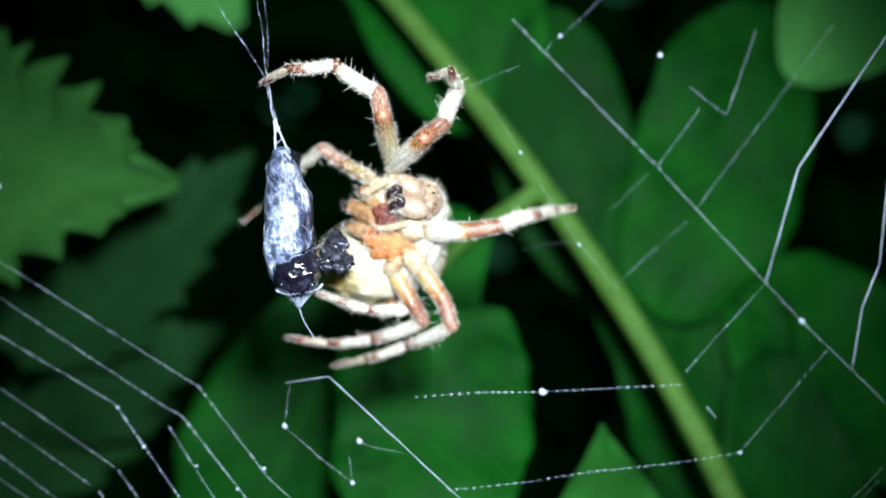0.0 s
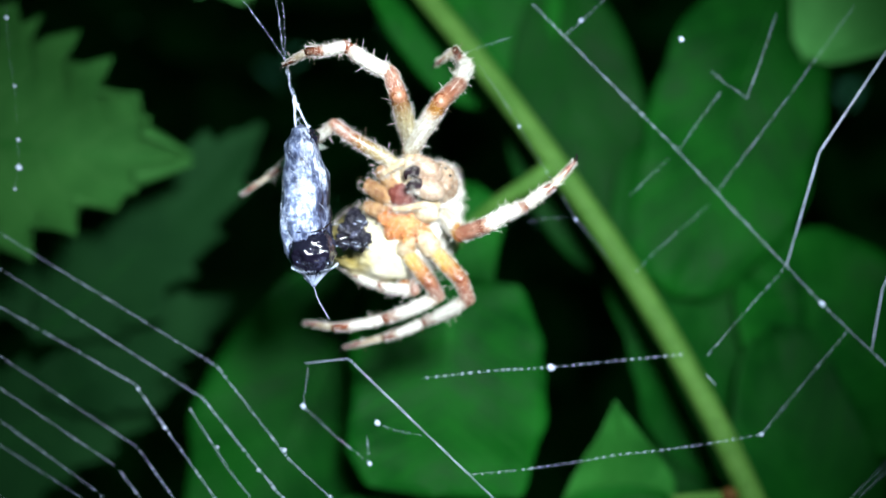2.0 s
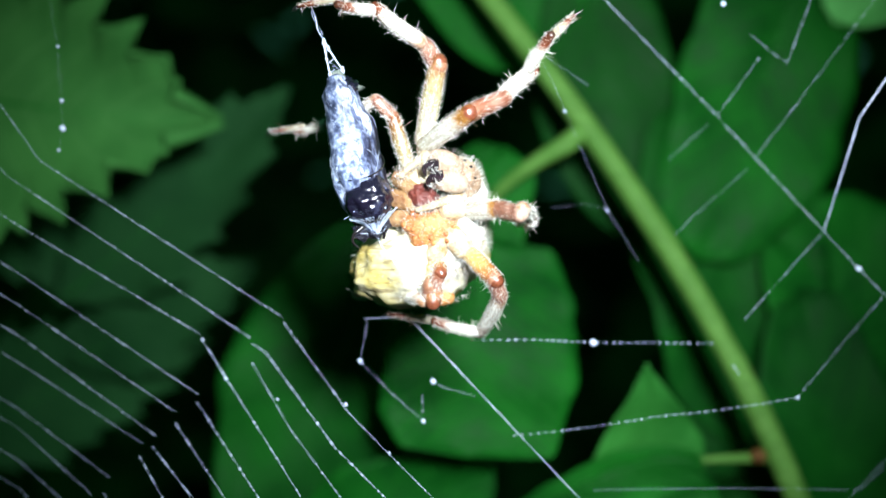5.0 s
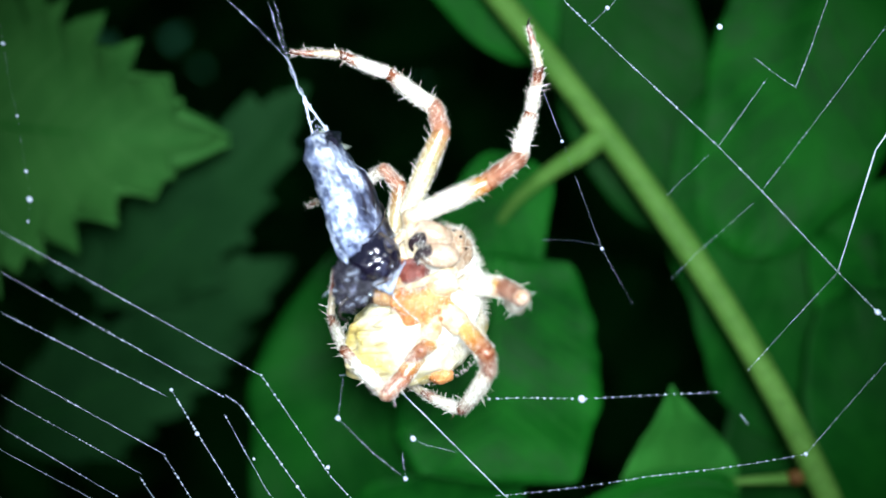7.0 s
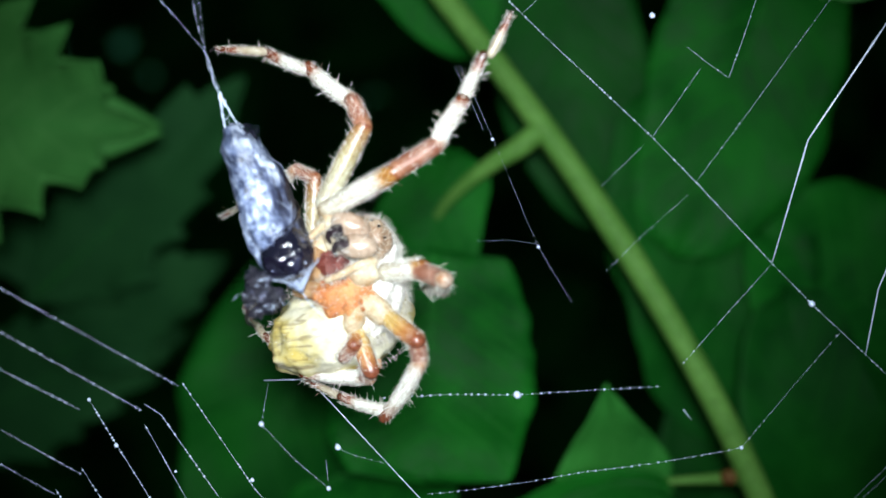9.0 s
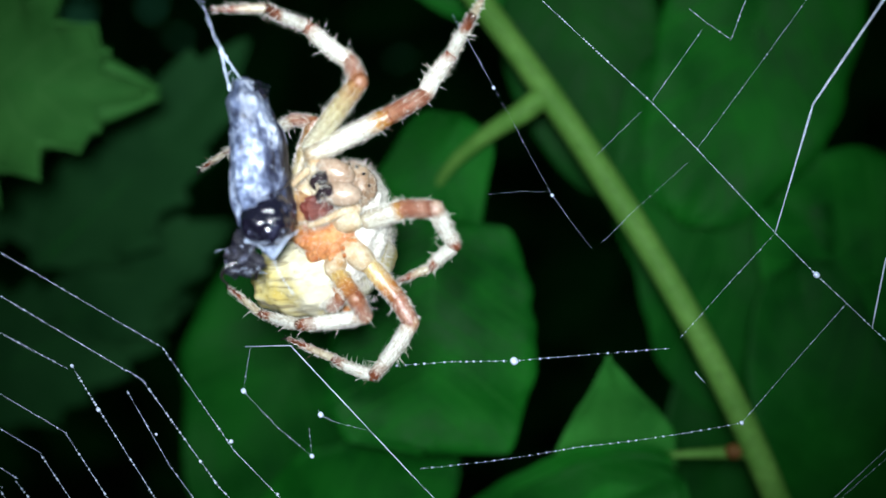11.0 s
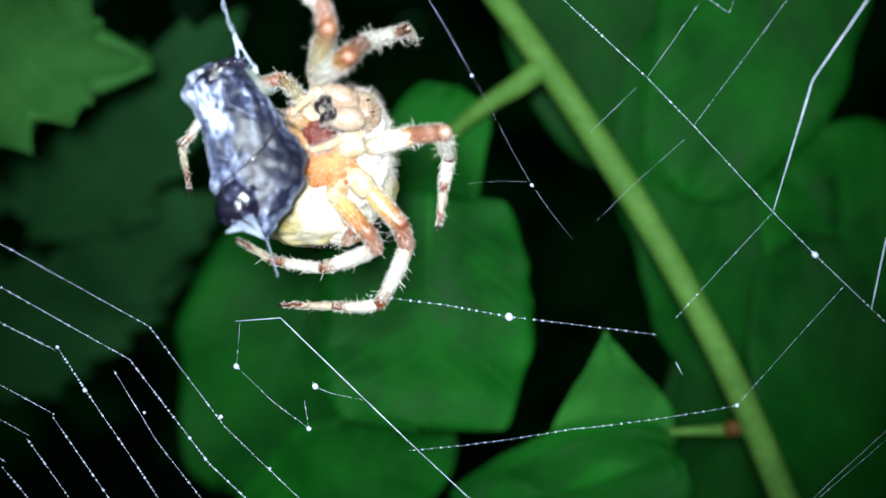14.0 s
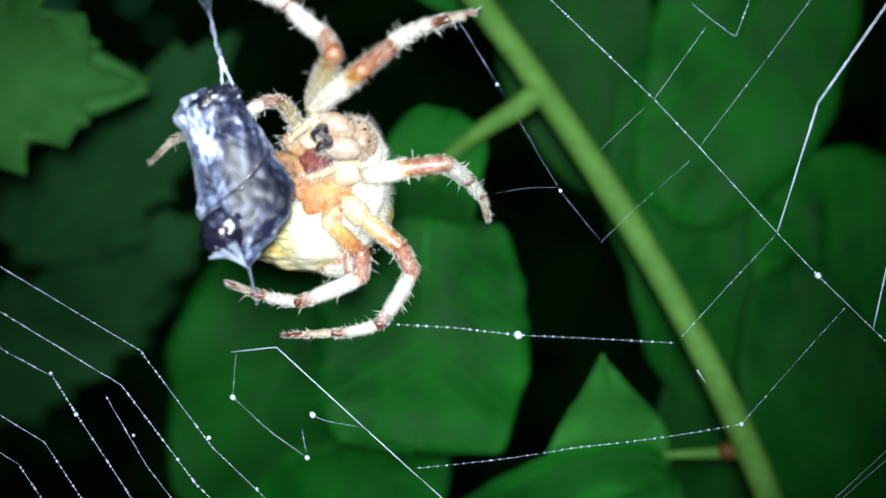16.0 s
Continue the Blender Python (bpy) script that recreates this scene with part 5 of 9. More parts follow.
    walk(leg_upper_far[0], [
        (0, pose(-0.00107, -0.00030, 0.00356, -57.7, 15.6, 179.8)),
        (0.5, pose(-0.00107, -0.00030, 0.00356, -56.6, 16.2, 179.0)),
        (1, pose(-0.00107, -0.00030, 0.00356, -58.4, 16.1, 179.1)),
        (1.5, pose(-0.00107, -0.00030, 0.00356, -59.3, 16.4, 178.6)),
        (2, pose(-0.00107, -0.00030, 0.00356, -58.4, 17.7, 176.4)),
        (2.5, pose(-0.00107, -0.00030, 0.00356, -61.4, 16.3, 179.2)),
        (3, pose(-0.00107, -0.00030, 0.00356, -52.1, 13.6, -177.3)),
        (3.5, pose(-0.00107, -0.00030, 0.00356, -48.4, 10.8, -173.9)),
        (6, pose(-0.00107, -0.00030, 0.00356, -21.7, -18.0, -162.8)),
        (6.5, pose(-0.00107, -0.00030, 0.00356, -22.4, -23.5, -160.5)),
        (7, pose(-0.00107, -0.00030, 0.00356, -21.8, -21.5, -161.3)),
        (7.5, pose(-0.00107, -0.00030, 0.00356, -24.7, -26.0, -159.1)),
        (8, pose(-0.00107, -0.00030, 0.00356, -26.6, -23.2, -160.7)),
        (10.5, pose(-0.00107, -0.00030, 0.00356, -23.9, -37.0, -154.2)),
        (11, pose(-0.00107, -0.00030, 0.00356, -37.8, -32.9, -158.2)),
        (11.5, pose(-0.00107, -0.00030, 0.00356, -42.4, -31.0, -160.3)),
        (12, pose(-0.00107, -0.00030, 0.00356, -41.3, -29.2, -162.1)),
        (12.5, pose(-0.00107, -0.00030, 0.00356, -50.1, -30.0, -161.1)),
        (13, pose(-0.00107, -0.00030, 0.00356, -64.8, -28.5, -164.9)),
        (13.5, pose(-0.00107, -0.00030, 0.00356, -68.7, -28.3, -165.4)),
        (14, pose(-0.00107, -0.00030, 0.00356, -69.5, -25.7, -174.4)),
        (14.5, pose(-0.00107, -0.00030, 0.00356, -61.1, -26.3, -173.2)),
        (15, pose(-0.00107, -0.00030, 0.00356, -61.6, -26.2, -173.4)),
        (15.5, pose(-0.00107, -0.00030, 0.00356, -62.5, -26.5, -172.8)),
        (16, pose(-0.00107, -0.00030, 0.00356, -64.5, -26.8, -172.0)),
    ])
    walk(leg_upper_far[1], [
        (0, pose(-0.00161, -0.00345, 0.00547, 26.9, 22.0, 179.8)),
        (0.5, pose(-0.00169, -0.00340, 0.00552, 19.5, 24.6, -179.2)),
        (1, pose(-0.00165, -0.00347, 0.00543, 7.3, 27.2, -178.9)),
        (1.5, pose(-0.00168, -0.00349, 0.00538, 25.5, 26.1, -179.5)),
        (2, pose(-0.00186, -0.00343, 0.00541, 23.2, 30.5, -177.4)),
        (2.5, pose(-0.00161, -0.00356, 0.00527, -0.4, 32.7, -177.4)),
        (3, pose(-0.00147, -0.00326, 0.00578, 31.2, 29.6, -179.6)),
        (3.5, pose(-0.00123, -0.00312, 0.00598, 22.5, 36.3, -176.5)),
        (6, pose(0.00036, -0.00130, 0.00684, 8.3, 25.9, -178.3)),
        (6.5, pose(0.00070, -0.00118, 0.00671, 29.8, 20.2, 178.0)),
        (7, pose(0.00057, -0.00121, 0.00677, 12.2, 11.0, 175.9)),
        (7.5, pose(0.00087, -0.00123, 0.00659, -17.5, 13.3, 175.2)),
        (8, pose(0.00072, -0.00144, 0.00661, 4.6, 18.5, 175.6)),
        (10.5, pose(0.00143, -0.00077, 0.00627, 17.2, 18.4, 175.6)),
        (11, pose(0.00126, -0.00183, 0.00602, 33.8, 21.9, 178.0)),
        (11.5, pose(0.00111, -0.00219, 0.00591, 33.4, 22.4, 178.4)),
        (12, pose(0.00098, -0.00222, 0.00600, 32.7, 23.7, 179.3)),
        (12.5, pose(0.00099, -0.00262, 0.00562, 40.4, 24.7, -179.8)),
        (13, pose(0.00054, -0.00336, 0.00495, 33.9, 23.2, 179.1)),
        (13.5, pose(0.00043, -0.00350, 0.00474, 35.9, 17.8, 174.8)),
        (14, pose(-0.00017, -0.00372, 0.00473, 28.7, 17.4, 174.6)),
        (14.5, pose(0.00011, -0.00344, 0.00517, 33.7, 23.0, 178.4)),
        (15, pose(0.00008, -0.00346, 0.00514, 36.7, 23.9, 179.2)),
        (15.5, pose(0.00011, -0.00348, 0.00510, 39.5, 25.2, -179.6)),
        (16, pose(0.00011, -0.00353, 0.00498, 41.4, 26.1, -178.8)),
    ])
    walk(leg_upper_far[2], [
        (0, pose(-0.00203, -0.00287, 0.00652, 14.2, 64.9, 178.8)),
        (0.5, pose(-0.00219, -0.00298, 0.00661, 14.6, 66.0, 179.5)),
        (1, pose(-0.00223, -0.00332, 0.00655, 14.1, 66.9, -180.0)),
        (1.5, pose(-0.00219, -0.00295, 0.00640, 17.5, 64.5, 178.1)),
        (2, pose(-0.00247, -0.00296, 0.00642, 14.6, 68.6, -179.5)),
        (2.5, pose(-0.00230, -0.00360, 0.00633, 23.1, 69.7, -178.3)),
        (3, pose(-0.00200, -0.00261, 0.00672, 7.2, 70.3, -178.0)),
        (3.5, pose(-0.00195, -0.00268, 0.00693, 11.9, 68.2, -179.3)),
        (6, pose(-0.00019, -0.00113, 0.00797, 0.3, 45.9, -179.6)),
        (6.5, pose(0.00034, -0.00054, 0.00774, 0.9, 52.3, -179.5)),
        (7, pose(0.00036, -0.00092, 0.00799, 7.7, 47.4, 179.4)),
        (7.5, pose(0.00056, -0.00158, 0.00777, -5.3, 48.1, 179.3)),
        (8, pose(0.00033, -0.00131, 0.00781, 4.4, 48.0, 179.3)),
        (10.5, pose(0.00108, -0.00037, 0.00742, 7.9, 38.1, 177.3)),
        (11, pose(0.00090, -0.00111, 0.00700, 10.2, 47.1, 179.3)),
        (11.5, pose(0.00072, -0.00148, 0.00689, 11.8, 45.1, 178.7)),
        (12, pose(0.00056, -0.00153, 0.00697, 10.9, 43.7, 178.3)),
        (12.5, pose(0.00058, -0.00180, 0.00650, 24.2, 43.7, 178.3)),
        (13, pose(0.00014, -0.00264, 0.00591, 23.3, 40.6, 176.5)),
        (13.5, pose(0.00018, -0.00273, 0.00572, 26.7, 42.0, 177.4)),
        (14, pose(-0.00044, -0.00308, 0.00579, 27.1, 42.1, 177.5)),
        (14.5, pose(-0.00028, -0.00273, 0.00614, 35.8, 48.0, -177.0)),
        (15, pose(-0.00032, -0.00270, 0.00607, 32.6, 47.7, -177.3)),
        (15.5, pose(-0.00031, -0.00268, 0.00598, 29.1, 47.5, -177.5)),
        (16, pose(-0.00032, -0.00270, 0.00584, 24.7, 46.8, -177.9)),
    ])
    walk(leg_upper_far[3], [
        (0, pose(-0.00434, -0.00217, 0.00761, 151.3, 73.1, 1.9)),
        (0.5, pose(-0.00453, -0.00230, 0.00765, 155.7, 70.7, 5.6)),
        (1, pose(-0.00459, -0.00267, 0.00755, 159.2, 67.2, 9.8)),
        (1.5, pose(-0.00444, -0.00207, 0.00749, 148.2, 74.0, -0.7)),
        (2, pose(-0.00487, -0.00231, 0.00735, 148.0, 67.4, 15.9)),
        (2.5, pose(-0.00461, -0.00263, 0.00718, 148.6, 67.0, 16.7)),
        (3, pose(-0.00449, -0.00236, 0.00761, 155.9, 71.4, 11.7)),
        (3.5, pose(-0.00437, -0.00216, 0.00789, 152.9, 75.1, 5.9)),
        (6, pose(-0.00209, -0.00113, 0.00981, 33.0, 78.4, -117.1)),
        (6.5, pose(-0.00175, -0.00051, 0.00936, 20.1, 64.3, -145.8)),
        (7, pose(-0.00157, -0.00055, 0.00976, 22.1, 67.2, -143.1)),
        (7.5, pose(-0.00140, -0.00180, 0.00953, 10.1, 74.0, -140.0)),
        (8, pose(-0.00163, -0.00108, 0.00957, 1.2, 75.6, -139.9)),
        (10.5, pose(-0.00052, 0.00007, 0.00949, 1.1, 73.0, -140.1)),
        (11, pose(-0.00101, -0.00062, 0.00877, -20.4, 79.5, -148.2)),
        (11.5, pose(-0.00110, -0.00090, 0.00872, -30.1, 81.2, -153.5)),
        (12, pose(-0.00122, -0.00098, 0.00885, -35.6, 81.5, -154.9)),
        (12.5, pose(-0.00105, -0.00066, 0.00825, -24.2, 78.9, -146.6)),
        (13, pose(-0.00138, -0.00150, 0.00776, -46.9, 82.4, -163.6)),
        (13.5, pose(-0.00135, -0.00147, 0.00748, -39.4, 82.5, -164.1)),
        (14, pose(-0.00197, -0.00181, 0.00754, -41.3, 82.8, -166.1)),
        (14.5, pose(-0.00196, -0.00127, 0.00758, -27.2, 79.4, -151.4)),
        (15, pose(-0.00203, -0.00135, 0.00758, -29.0, 80.0, -153.0)),
        (15.5, pose(-0.00207, -0.00147, 0.00755, -33.2, 80.8, -155.9)),
        (16, pose(-0.00212, -0.00166, 0.00748, -41.9, 82.2, -163.6)),
    ])
    walk(leg_upper_far[4], [
        (0, pose(-0.00625, -0.00335, 0.00701, -135.8, 63.2, 1.1)),
        (0.5, pose(-0.00642, -0.00344, 0.00695, -131.2, 63.7, 2.4)),
        (1, pose(-0.00642, -0.00382, 0.00671, -123.5, 65.2, 7.4)),
        (1.5, pose(-0.00635, -0.00327, 0.00695, -130.8, 63.2, 1.5)),
        (2, pose(-0.00627, -0.00399, 0.00659, -130.0, 62.9, 0.7)),
        (2.5, pose(-0.00601, -0.00431, 0.00640, -118.9, 64.8, 7.4)),
        (3, pose(-0.00626, -0.00370, 0.00693, -126.6, 64.8, 7.7)),
        (3.5, pose(-0.00624, -0.00342, 0.00736, -132.7, 65.3, 8.7)),
        (6, pose(-0.00409, -0.00225, 0.01021, -54.7, 69.7, 95.9)),
        (6.5, pose(-0.00383, -0.00096, 0.01031, -52.8, 69.2, 97.9)),
        (7, pose(-0.00368, -0.00104, 0.01059, -82.1, 69.0, 106.2)),
        (7.5, pose(-0.00335, -0.00290, 0.01016, -50.6, 66.4, 115.9)),
        (8, pose(-0.00338, -0.00249, 0.01015, -49.3, 67.3, 113.3)),
        (10.5, pose(-0.00225, -0.00132, 0.01016, -69.5, 67.2, 114.4)),
        (11, pose(-0.00240, -0.00243, 0.00917, -92.1, 67.6, 99.4)),
        (11.5, pose(-0.00236, -0.00283, 0.00902, -67.9, 67.8, 98.3)),
        (12, pose(-0.00233, -0.00299, 0.00913, -54.3, 66.6, 103.1)),
        (12.5, pose(-0.00226, -0.00260, 0.00866, -55.4, 66.6, 103.1)),
        (13, pose(-0.00240, -0.00357, 0.00797, -61.2, 68.3, 96.0)),
        (13.5, pose(-0.00265, -0.00337, 0.00771, -61.4, 68.3, 95.8)),
        (14, pose(-0.00328, -0.00371, 0.00776, -61.6, 68.5, 95.1)),
        (14.5, pose(-0.00323, -0.00317, 0.00796, -46.8, 63.4, 112.7)),
        (15, pose(-0.00330, -0.00326, 0.00793, -49.0, 64.4, 110.0)),
        (15.5, pose(-0.00330, -0.00341, 0.00786, -51.6, 65.4, 107.2)),
        (16, pose(-0.00332, -0.00363, 0.00772, -53.7, 66.2, 104.8)),
    ])
    walk(leg_upper_near[0], [
        (0, pose(-0.00097, -0.00071, 0.00315, -54.8, -41.7, -179.5)),
        (0.5, pose(-0.00097, -0.00071, 0.00315, -47.4, -38.5, 175.7)),
        (1, pose(-0.00097, -0.00071, 0.00315, -42.2, -36.8, 173.8)),
        (1.5, pose(-0.00097, -0.00071, 0.00315, -50.6, -36.4, 173.1)),
        (2, pose(-0.00097, -0.00071, 0.00315, -37.9, -32.5, 169.3)),
        (2.5, pose(-0.00097, -0.00071, 0.00315, -31.5, -38.4, 173.5)),
        (3, pose(-0.00097, -0.00071, 0.00315, -50.1, -49.4, -171.5)),
        (3.5, pose(-0.00097, -0.00071, 0.00315, -85.9, -49.9, -164.5)),
        (6, pose(-0.00097, -0.00071, 0.00315, -53.8, -54.5, -155.5)),
        (6.5, pose(-0.00097, -0.00071, 0.00315, -46.6, -57.8, -149.8)),
        (7, pose(-0.00097, -0.00071, 0.00315, -41.3, -62.2, -142.8)),
        (7.5, pose(-0.00097, -0.00071, 0.00315, -44.6, -63.3, -140.6)),
        (8, pose(-0.00097, -0.00071, 0.00315, -53.1, -60.4, -150.1)),
        (10.5, pose(-0.00097, -0.00071, 0.00315, -45.2, -62.6, -145.7)),
        (11, pose(-0.00097, -0.00071, 0.00315, -30.7, -61.8, -146.8)),
        (11.5, pose(-0.00097, -0.00071, 0.00315, -28.5, -58.9, -150.1)),
        (12, pose(-0.00097, -0.00071, 0.00315, -24.9, -55.3, -153.4)),
        (12.5, pose(-0.00097, -0.00071, 0.00315, -56.4, -54.7, -155.1)),
        (13, pose(-0.00097, -0.00071, 0.00315, -48.5, -50.2, -164.5)),
        (13.5, pose(-0.00097, -0.00071, 0.00315, -55.4, -50.3, -164.3)),
        (14, pose(-0.00097, -0.00071, 0.00315, -80.1, -50.7, -161.3)),
        (14.5, pose(-0.00097, -0.00071, 0.00315, -55.9, -45.4, -175.7)),
        (15, pose(-0.00097, -0.00071, 0.00315, -56.1, -46.7, -172.9)),
        (15.5, pose(-0.00097, -0.00071, 0.00315, -56.5, -48.5, -169.1)),
        (16, pose(-0.00097, -0.00071, 0.00315, -58.6, -50.5, -164.4)),
    ])
    walk(leg_upper_near[1], [
        (0, pose(0.00043, -0.00363, 0.00469, 55.6, -42.4, -179.5)),
        (0.5, pose(0.00034, -0.00345, 0.00505, 57.0, -42.0, -178.6)),
        (1, pose(0.00035, -0.00328, 0.00527, 56.3, -40.4, -175.3)),
        (1.5, pose(0.00004, -0.00362, 0.00498, 47.2, -41.8, -177.3)),
        (2, pose(0.00012, -0.00316, 0.00553, 48.3, -38.7, -172.5)),
        (2.5, pose(0.00071, -0.00279, 0.00554, 44.2, -35.6, -168.6)),
        (3, pose(0.00117, -0.00317, 0.00465, 39.4, -50.4, 177.5)),
        (3.5, pose(0.00018, -0.00410, 0.00332, 68.6, -52.3, 170.8)),
        (6, pose(0.00180, -0.00263, 0.00438, 14.0, -55.0, 169.7)),
        (6.5, pose(0.00214, -0.00192, 0.00446, 26.7, -54.4, 170.2)),
        (7, pose(0.00236, -0.00116, 0.00441, 24.6, -51.2, 172.8)),
        (7.5, pose(0.00239, -0.00121, 0.00430, 26.5, -51.5, 172.5)),
        (8, pose(0.00209, -0.00226, 0.00421, 15.5, -61.7, 168.0)),
        (10.5, pose(0.00232, -0.00155, 0.00431, 14.9, -58.1, 170.1)),
        (11, pose(0.00231, -0.00076, 0.00461, 33.2, -56.8, 171.7)),
        (11.5, pose(0.00223, -0.00085, 0.00478, 31.1, -51.5, 177.6)),
        (12, pose(0.00210, -0.00086, 0.00500, 25.8, -47.4, -179.1)),
        (12.5, pose(0.00176, -0.00274, 0.00430, 30.9, -42.9, -175.1)),
        (13, pose(0.00151, -0.00281, 0.00467, 38.5, -44.9, -177.2)),
        (13.5, pose(0.00134, -0.00313, 0.00445, 33.8, -43.0, -175.5)),
        (14, pose(0.00062, -0.00390, 0.00354, 59.4, -41.5, -171.6)),
        (14.5, pose(0.00069, -0.00356, 0.00456, 44.0, -43.1, -173.7)),
        (15, pose(0.00085, -0.00348, 0.00452, 42.3, -44.0, -174.9)),
        (15.5, pose(0.00106, -0.00337, 0.00446, 40.7, -44.6, -175.5)),
        (16, pose(0.00124, -0.00327, 0.00434, 37.7, -45.0, -176.0)),
    ])
    walk(leg_upper_near[2], [
        (0, pose(0.00122, -0.00188, 0.00557, 30.7, -13.7, -179.9)),
        (0.5, pose(0.00107, -0.00166, 0.00590, 44.1, -12.9, -179.1)),
        (1, pose(0.00097, -0.00146, 0.00617, 53.5, -11.3, -176.9)),
        (1.5, pose(0.00093, -0.00203, 0.00605, 50.6, -11.3, -176.9)),
        (2, pose(0.00079, -0.00148, 0.00663, 59.1, -12.9, -179.6)),
        (2.5, pose(0.00128, -0.00117, 0.00678, 57.3, -11.1, -176.7)),
        (3, pose(0.00248, -0.00188, 0.00569, 55.8, -31.6, 156.9)),
        (3.5, pose(0.00110, -0.00226, 0.00379, 68.6, -36.0, 145.3)),
        (6, pose(0.00355, -0.00243, 0.00555, 6.2, -29.3, 146.2)),
        (6.5, pose(0.00382, -0.00124, 0.00556, 0.5, -32.9, 146.2)),
        (7, pose(0.00396, -0.00047, 0.00561, 19.0, -10.3, 155.3)),
        (7.5, pose(0.00399, -0.00046, 0.00548, 13.2, -10.1, 155.3)),
        (8, pose(0.00396, -0.00208, 0.00518, 19.0, -14.3, 153.8)),
        (10.5, pose(0.00412, -0.00131, 0.00539, 23.1, -39.3, 143.4)),
        (11, pose(0.00394, 0.00018, 0.00558, 25.5, -27.6, 150.6)),
        (11.5, pose(0.00369, 0.00018, 0.00590, 33.6, -25.2, 152.5)),
        (12, pose(0.00349, 0.00008, 0.00629, 39.8, -23.9, 153.7)),
        (12.5, pose(0.00290, -0.00155, 0.00563, 35.2, -32.6, 147.1)),
        (13, pose(0.00261, -0.00144, 0.00584, 56.3, -25.5, 160.9)),
        (13.5, pose(0.00244, -0.00186, 0.00573, 59.3, -29.3, 154.2)),
        (14, pose(0.00106, -0.00200, 0.00435, 69.6, -26.6, 163.3)),
        (14.5, pose(0.00156, -0.00199, 0.00567, 51.8, -27.3, 162.3)),
        (15, pose(0.00180, -0.00197, 0.00564, 53.4, -27.5, 162.0)),
        (15.5, pose(0.00207, -0.00190, 0.00560, 54.9, -27.3, 162.3)),
        (16, pose(0.00233, -0.00190, 0.00552, 55.5, -27.2, 162.5)),
    ])
    walk(leg_upper_near[3], [
        (0, pose(0.00169, -0.00068, 0.00752, -71.5, 41.2, 179.5)),
        (0.5, pose(0.00142, -0.00003, 0.00754, -67.8, 41.3, 179.1)),
        (1, pose(0.00114, 0.00042, 0.00753, -67.0, 41.5, 178.4)),
        (1.5, pose(0.00112, -0.00021, 0.00750, -71.9, 41.6, 178.2)),
        (2, pose(0.00104, 0.00053, 0.00780, -74.9, 43.6, 169.8)),
        (2.5, pose(0.00142, 0.00081, 0.00801, -64.9, 42.4, 173.6)),
        (3, pose(0.00387, -0.00038, 0.00680, -75.6, 51.4, -122.0)),
        (3.5, pose(0.00275, -0.00076, 0.00447, -98.3, 55.1, -162.6)),
        (6, pose(0.00463, -0.00285, 0.00758, -32.8, 16.8, -112.5)),
        (6.5, pose(0.00488, -0.00193, 0.00752, -29.7, 12.0, -109.7)),
        (7, pose(0.00463, 0.00005, 0.00778, -26.4, 29.5, -118.3)),
        (7.5, pose(0.00457, -0.00014, 0.00771, -20.2, 36.3, -121.2)),
        (8, pose(0.00478, -0.00164, 0.00731, -24.9, 13.0, -107.8)),
        (10.5, pose(0.00576, -0.00139, 0.00705, -55.4, 21.8, -120.2)),
        (11, pose(0.00528, 0.00057, 0.00744, -48.1, 26.7, -126.0)),
        (11.5, pose(0.00502, 0.00094, 0.00766, -54.2, 29.1, -129.7)),
        (12, pose(0.00480, 0.00110, 0.00793, -58.3, 29.6, -130.5)),
        (12.5, pose(0.00449, -0.00098, 0.00723, -77.8, 32.2, -141.6)),
        (13, pose(0.00378, 0.00021, 0.00701, -99.6, 31.4, -148.3)),
        (13.5, pose(0.00384, -0.00031, 0.00677, -107.4, 30.3, -152.5)),
        (14, pose(0.00203, -0.00001, 0.00507, -92.9, 30.2, -155.6)),
        (14.5, pose(0.00275, -0.00044, 0.00695, -92.7, 30.3, -153.9)),
        (15, pose(0.00299, -0.00039, 0.00688, -91.3, 30.4, -151.0)),
        (15.5, pose(0.00324, -0.00027, 0.00679, -90.1, 30.4, -147.4)),
        (16, pose(0.00349, -0.00025, 0.00670, -90.0, 30.5, -144.6)),
    ])
